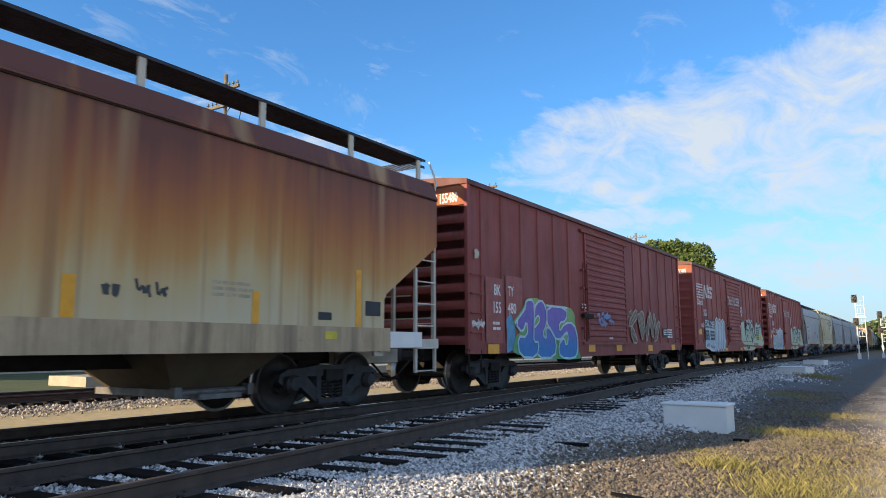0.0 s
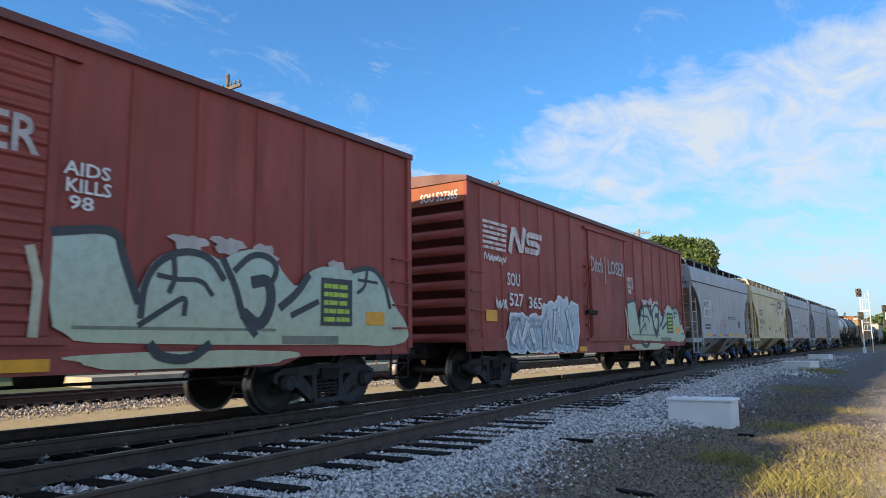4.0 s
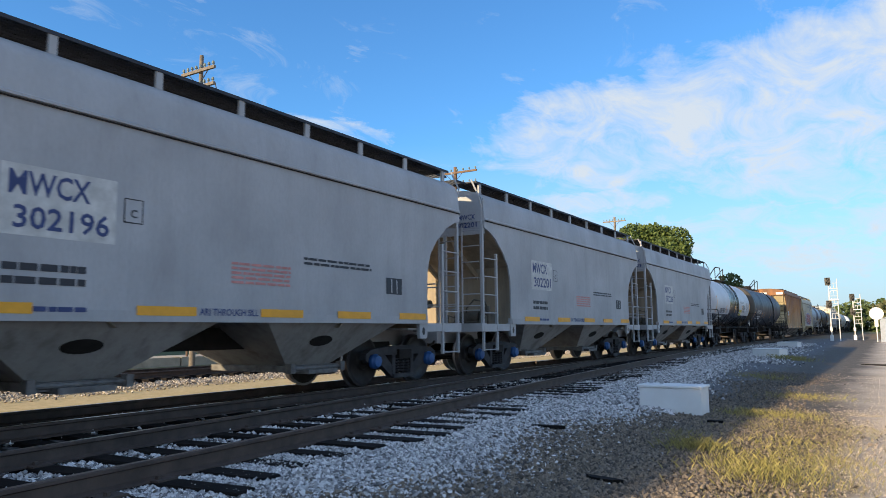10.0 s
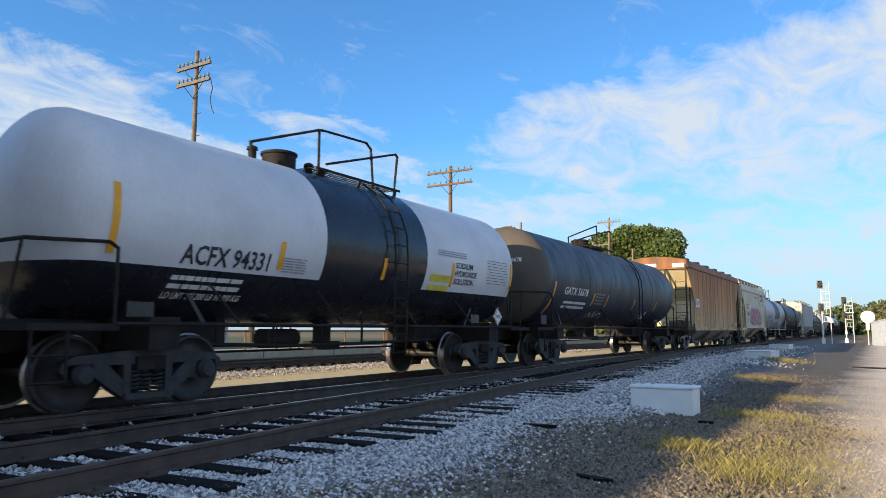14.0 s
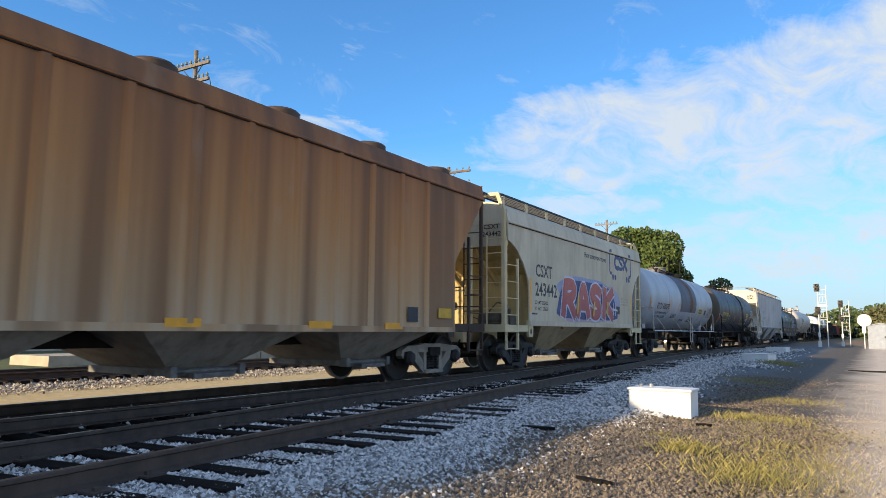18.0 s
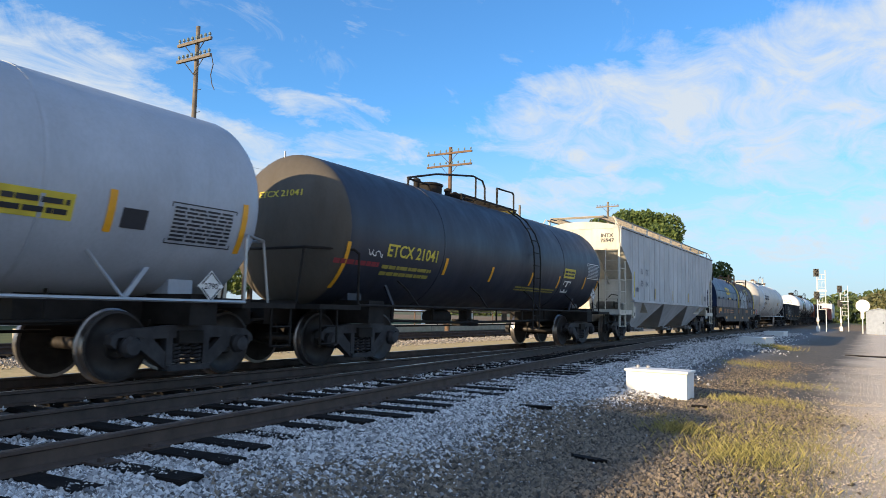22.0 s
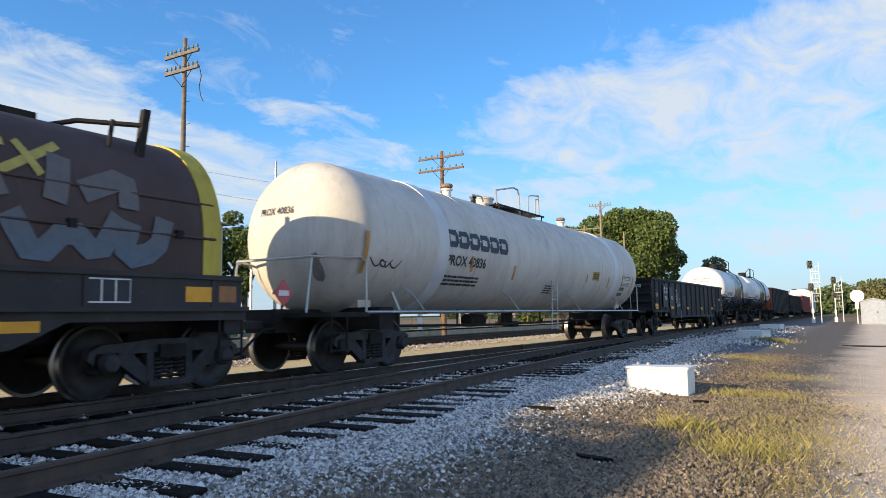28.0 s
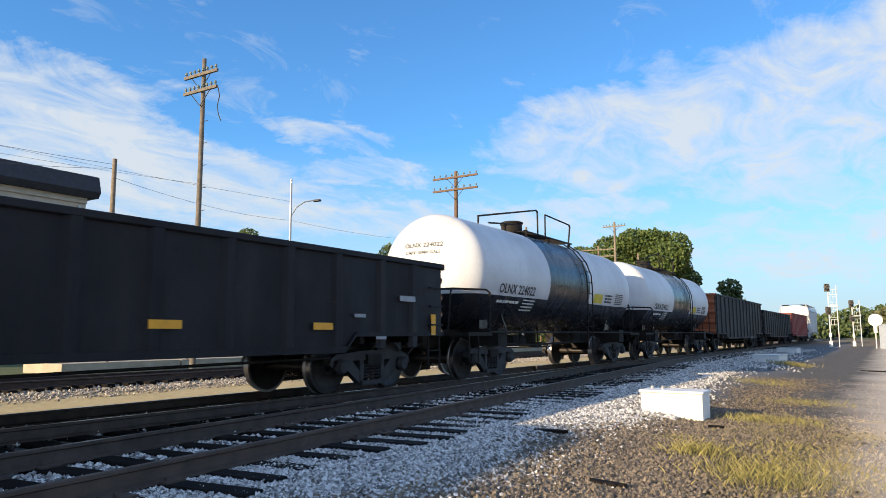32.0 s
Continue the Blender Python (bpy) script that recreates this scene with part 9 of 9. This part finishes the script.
# ---- stones, grass, litter ----
def stones(name, regions, mat, label, seed):
    """Low-poly stones strewn over stretches of the plan: x0, x1, y0, y1, count, size, base height."""
    rs = np.random.RandomState(seed)
    V, F, base = [], [], 0
    octa = np.array([[1, 0, 0], [-1, 0, 0], [0, 1, 0], [0, -1, 0], [0, 0, 1], [0, 0, -1]], float)
    tri = np.array([[0, 2, 4], [2, 1, 4], [1, 3, 4], [3, 0, 4], [2, 0, 5], [1, 2, 5], [3, 1, 5], [0, 3, 5]])
    for x0, x1, y0, y1, n, size, mode in regions:
        y = y0 + (y1 - y0) * rs.uniform(0, 1, n) ** (1.5 if mode != "flat" else 1.0)
        if mode != "flat":
            y = y + 0.45 * rs.normal(size=n)
        x = rs.uniform(x0, x1, n)
        if mode == "drift":
            x = x0 + x1 * rs.normal(size=n) + 0.25 * np.sin(y * 1.3)
        if mode == "crib":
            x = np.array([side_x(b) for b in y]) + rs.uniform(-0.68, 0.68, n)
        if mode == "edge":
            x = np.array([side_x(b) for b in y]) + 0.82 + rs.uniform(0, 1, n) ** 1.1 * (x1 - x0) * (1 + 0.22 * rs.normal(size=n)).clip(0.3, 1.7)
        if mode in ("crib", "edge"):
            # leave the tops of the ties bare
            off = x - np.array([side_x(b) for b in y])
            gap = np.abs(((y + 4.8 - off * 0.086) / 0.53 + 0.5) % 1.0 - 0.5) * 0.53
            keep = (gap > 0.125) | (off > 1.05 + 0.26 * np.sin(np.floor((y + 4.8 - off * 0.086) / 0.53 + 0.5) * 2.4) + 0.06 * rs.normal(size=n))
            x, y = x[keep], y[keep]
            n = len(x)
        z = np.array([ground_z(a, b) for a, b in zip(x, y)])
        s = size * rs.uniform(0.55, 1.5, n)
        o = octa[None] * (s[:, None, None] * rs.uniform(0.65, 1.25, (n, 6, 3)) * np.array([1, 1, 0.75]))
        o += rs.normal(size=(n, 6, 3)) * s[:, None, None] * 0.16
        a = rs.uniform(0, 6.28, n)
        ca, sa = np.cos(a)[:, None], np.sin(a)[:, None]
        ox, oy = o[..., 0] * ca - o[..., 1] * sa, o[..., 0] * sa + o[..., 1] * ca
        tilt = rs.uniform(-0.7, 0.7, n)[:, None]
        oz = o[..., 2] + ox * np.sin(tilt) * 0.6
        lift = s * rs.uniform(-0.1, 0.55, n) + 0.02
        pts = np.stack([ox + x[:, None], oy + y[:, None], oz + (z + lift)[:, None]], -1)
        V.append(pts.reshape(-1, 3))
        F.append((np.arange(n)[:, None, None] * 6 + tri[None] + base).reshape(-1, 3))
        base += n * 6
    V, F = np.concatenate(V), np.concatenate(F)
    me = bpy.data.meshes.new(name)
    me.vertices.add(len(V)), me.loops.add(F.size), me.polygons.add(len(F))
    me.vertices.foreach_set("co", V.ravel())
    me.loops.foreach_set("vertex_index", F.ravel().astype(np.int32))
    me.polygons.foreach_set("loop_start", np.arange(0, F.size, 3, dtype=np.int32))
    me.update(calc_edges=True)
    me.shade_flat()
    me.materials.append(mat)
    tagged(new(name, me), label, "stones", kind="stuff")


stones("ballast", [(0, 1.95, 2.0, 12, 80000, 0.0205, "edge"), (0, 1.95, -9.0, 2.6, 16000, 0.025, "edge"), (0, 2.1, 10, 30, 46000, 0.025, "edge"), (0, 3.2, 28, 60, 8000, 0.042, "edge"), (0, 1, 1.8, 26, 15000, 0.022, "crib"), (-4.0, -2.9, 11.35, 11.75, 700, 0.04, "flat"),
                   (-7.6, -6.6, 1.5, 16, 2600, 0.034, "flat"), (-8.15, -9.85, 2, 30, 3500, 0.034, "flat")], M["stone_a"], "pale grey crushed stone ballast", 11)
stones("gravel", [(-2.35, 0.62, 3.2, 13.5, 48000, 0.019, "drift"), (-1.9, 0.6, 3.0, 13, 14000, 0.014, "drift"), (-2.9, 0.4, 3.0, 11, 9000, 0.026, "drift"), (-2.4, 0.5, 12, 24, 5000, 0.018, "drift")], M["stone_b"], "tan loose gravel of the lot", 12)
stones("lot_gravel", [(0.6, 0.9, 3.0, 14, 20000, 0.0075, "drift"), (0.7, 1.2, 12, 24, 4000, 0.009, "drift")], M["stone_c"], "pale loose gravel of the lot", 15)
stones("yard_ballast", [(-19.6, -15.5, 3, 45, 20000, 0.036, "flat"), (-15.9, -14.6, 3, 40, 2600, 0.03, "flat")], leaf_mat("yard_stone", (0.15, 0.132, 0.115), (0.52, 0.46, 0.38)), "grey-brown sunlit ballast beyond the train", 13)


def grass():
    def blades(name, clumps, mat, label, seed, w):
        rs = np.random.RandomState(seed)
        verts, faces = [], []
        for cx, cy, n, sp, h in clumps:
            for _ in range(n * 4):
                x, y = cx + rs.normal() * sp * 1.3, cy + rs.normal() * sp * 1.3
                z = ground_z(x, y) - 0.01
                a, hh = rs.uniform(0, 6.28), h * rs.uniform(0.25, 1.0)
                lx, ly = rs.normal() * hh * 0.4, rs.normal() * hh * 0.4
                i = len(verts)
                verts.extend([(x - w * math.cos(a), y - w * math.sin(a), z), (x + w * math.cos(a), y + w * math.sin(a), z),
                              (x + lx * 0.5 + w * 0.7 * math.cos(a), y + ly * 0.5 + w * 0.7 * math.sin(a), z + hh * 0.62), (x + lx, y + ly, z + hh * 0.95)])
                faces.extend([(i, i + 1, i + 2), (i, i + 2, i + 3)])
        me = bpy.data.meshes.new(name)
        me.from_pydata(verts, [], faces)
        me.materials.append(mat)
        tagged(new(name, me), label, "grass", kind="stuff")

    tufts = [(-2.35, 9.6, 110, 0.13, 0.11), (-1.95, 8.7, 240, 0.14, 0.17), (-1.15, 9.6, 200, 0.28, 0.12), (-1.1, 7.5, 320, 0.24, 0.15), (-1.3, 8.0, 200, 0.22, 0.13), (-1.45, 12.4, 300, 0.28, 0.13), (-0.6, 11.2, 160, 0.3, 0.08),
             (-0.55, 7.8, 160, 0.3, 0.09), (-1.6, 11.0, 180, 0.25, 0.10), (-0.95, 8.6, 260, 0.3, 0.11), (-1.5, 16.0, 200, 0.35, 0.12), (-2.9, 21, 160, 0.35, 0.15), (-3.4, 32.2, 220, 0.3, 0.24), (-0.7, 6.3, 200, 0.3, 0.10), (-2.0, 12.3, 90, 0.15, 0.18)]
    blades("grass_tufts", tufts, M["grass_green"], "yellow-green grass tufts on the gravel", 3, 0.0013)
    rs = np.random.RandomState(6)
    mat = [(rs.uniform(-1.75, -0.35) + 0.04 * (y - 9), y, 60, 0.13, 0.045) for y in rs.uniform(5.6, 13.5, 190)]
    blades("dry_grass", mat, M["grass_dry"], "short dry straw-coloured grass on the gravel", 4, 0.0013)


grass()


def litter():
    rs = random.Random(8)
    for x, y, w, rz, label in ((-3.75, 8.5, 0.42, 12, "dark scrap of tie lying on the ballast"), (-2.25, 6.35, 0.34, -14, "charred stick on the gravel"), (-3.55, 12.6, 0.28, 30, "dark wood chunk beside the track"), (-2.2, 11.0, 0.22, 5, "dark clod beside the white box")):
        bm = B()
        prism(bm, blob(rs, -w / 2, w / 2, -0.05, 0.05, 14, 0.15), -0.01, 0.035, "z")
        o = solo("wood_scrap", bm, M["tie"], label, "debris", at=(x, y, ground_z(x, y) + 0.03))
        o.rotation_euler = (0, 0, radians(rz))
    bm = B()
    cyl(bm, (-0.9, 31.0, ground_z(-0.9, 31) + 0.02), (4.0, 31.8, ground_z(4, 31) + 0.03), 0.03, 6)
    solo("ground_hose", bm, M["under"], "dark hose lying across the lot", "hose")


litter()


# frog and guard rails of the turnout, switch stand timbers lit by the sun
def turnout():
    e = thing("turnout", "turnout frog with guard rails and long switch timbers", "railway switch", kind="structure")
    for x in (-9.0 - 0.60, -9.0 + 0.66):
        rail("guard_rail", [(x, y, 0.0) for y in (21, 22, 26, 28, 29)], e)
    bm = B()
    box(bm, -1.9, 1.9, -0.115, 0.115, -0.36, -0.16)
    me = mesh_of("switch_timber", bm, M["tie"], bevel=0.012)
    for k in range(34):
        share("switch_timber", me, e, (-8.2 - 0.012 * k, 27.3 + k * 0.55, 0.002), 1.5)


turnout()


# ---- the train's run ----
RUN = [(0.0, -0.00), (2.0, 17.87), (4.0, 35.71), (6.0, 53.46), (8.0, 71.12), (10.0, 88.69), (12.0, 106.18), (14.0, 123.57), (16.0, 140.88), (18.0, 158.12), (20.0, 175.28), (22.0, 192.36), (24.0, 209.39), (26.0, 226.36), (28.0, 243.27), (30.0, 260.13), (32.0, 276.97)]


def run_rows(start):
    return [(t, pose(TRACK_X, start - s, 0)) for t, s in RUN]


def travelled(t):
    for (t0, s0), (t1, s1) in zip(RUN, RUN[1:]):
        if t <= t1:
            return s0 + (s1 - s0) * (t - t0) / (t1 - t0)
    return RUN[-1][1]


def motions():
    for car, start in TRAIN:
        walk(car, run_rows(start))
    # wheels roll on the rail: one front and one rear axle are keyed, the rest turn with them
    lead = {}
    for w in WHEELSETS:
        side = w.location.y > 0
        if side not in lead:
            y = w.location.y
            walk(w, [(k / 15, pose(0, y, WHEEL_R, math.degrees(travelled(k / 15) / WHEEL_R) % 360)) for k in range(481)])
            lead[side] = w.animation_data
        else:
            w.rotation_mode = "QUATERNION"
            w.animation_data_create()
            w.animation_data.action = lead[side].action
            w.animation_data.action_slot = lead[side].action_slot


motions()
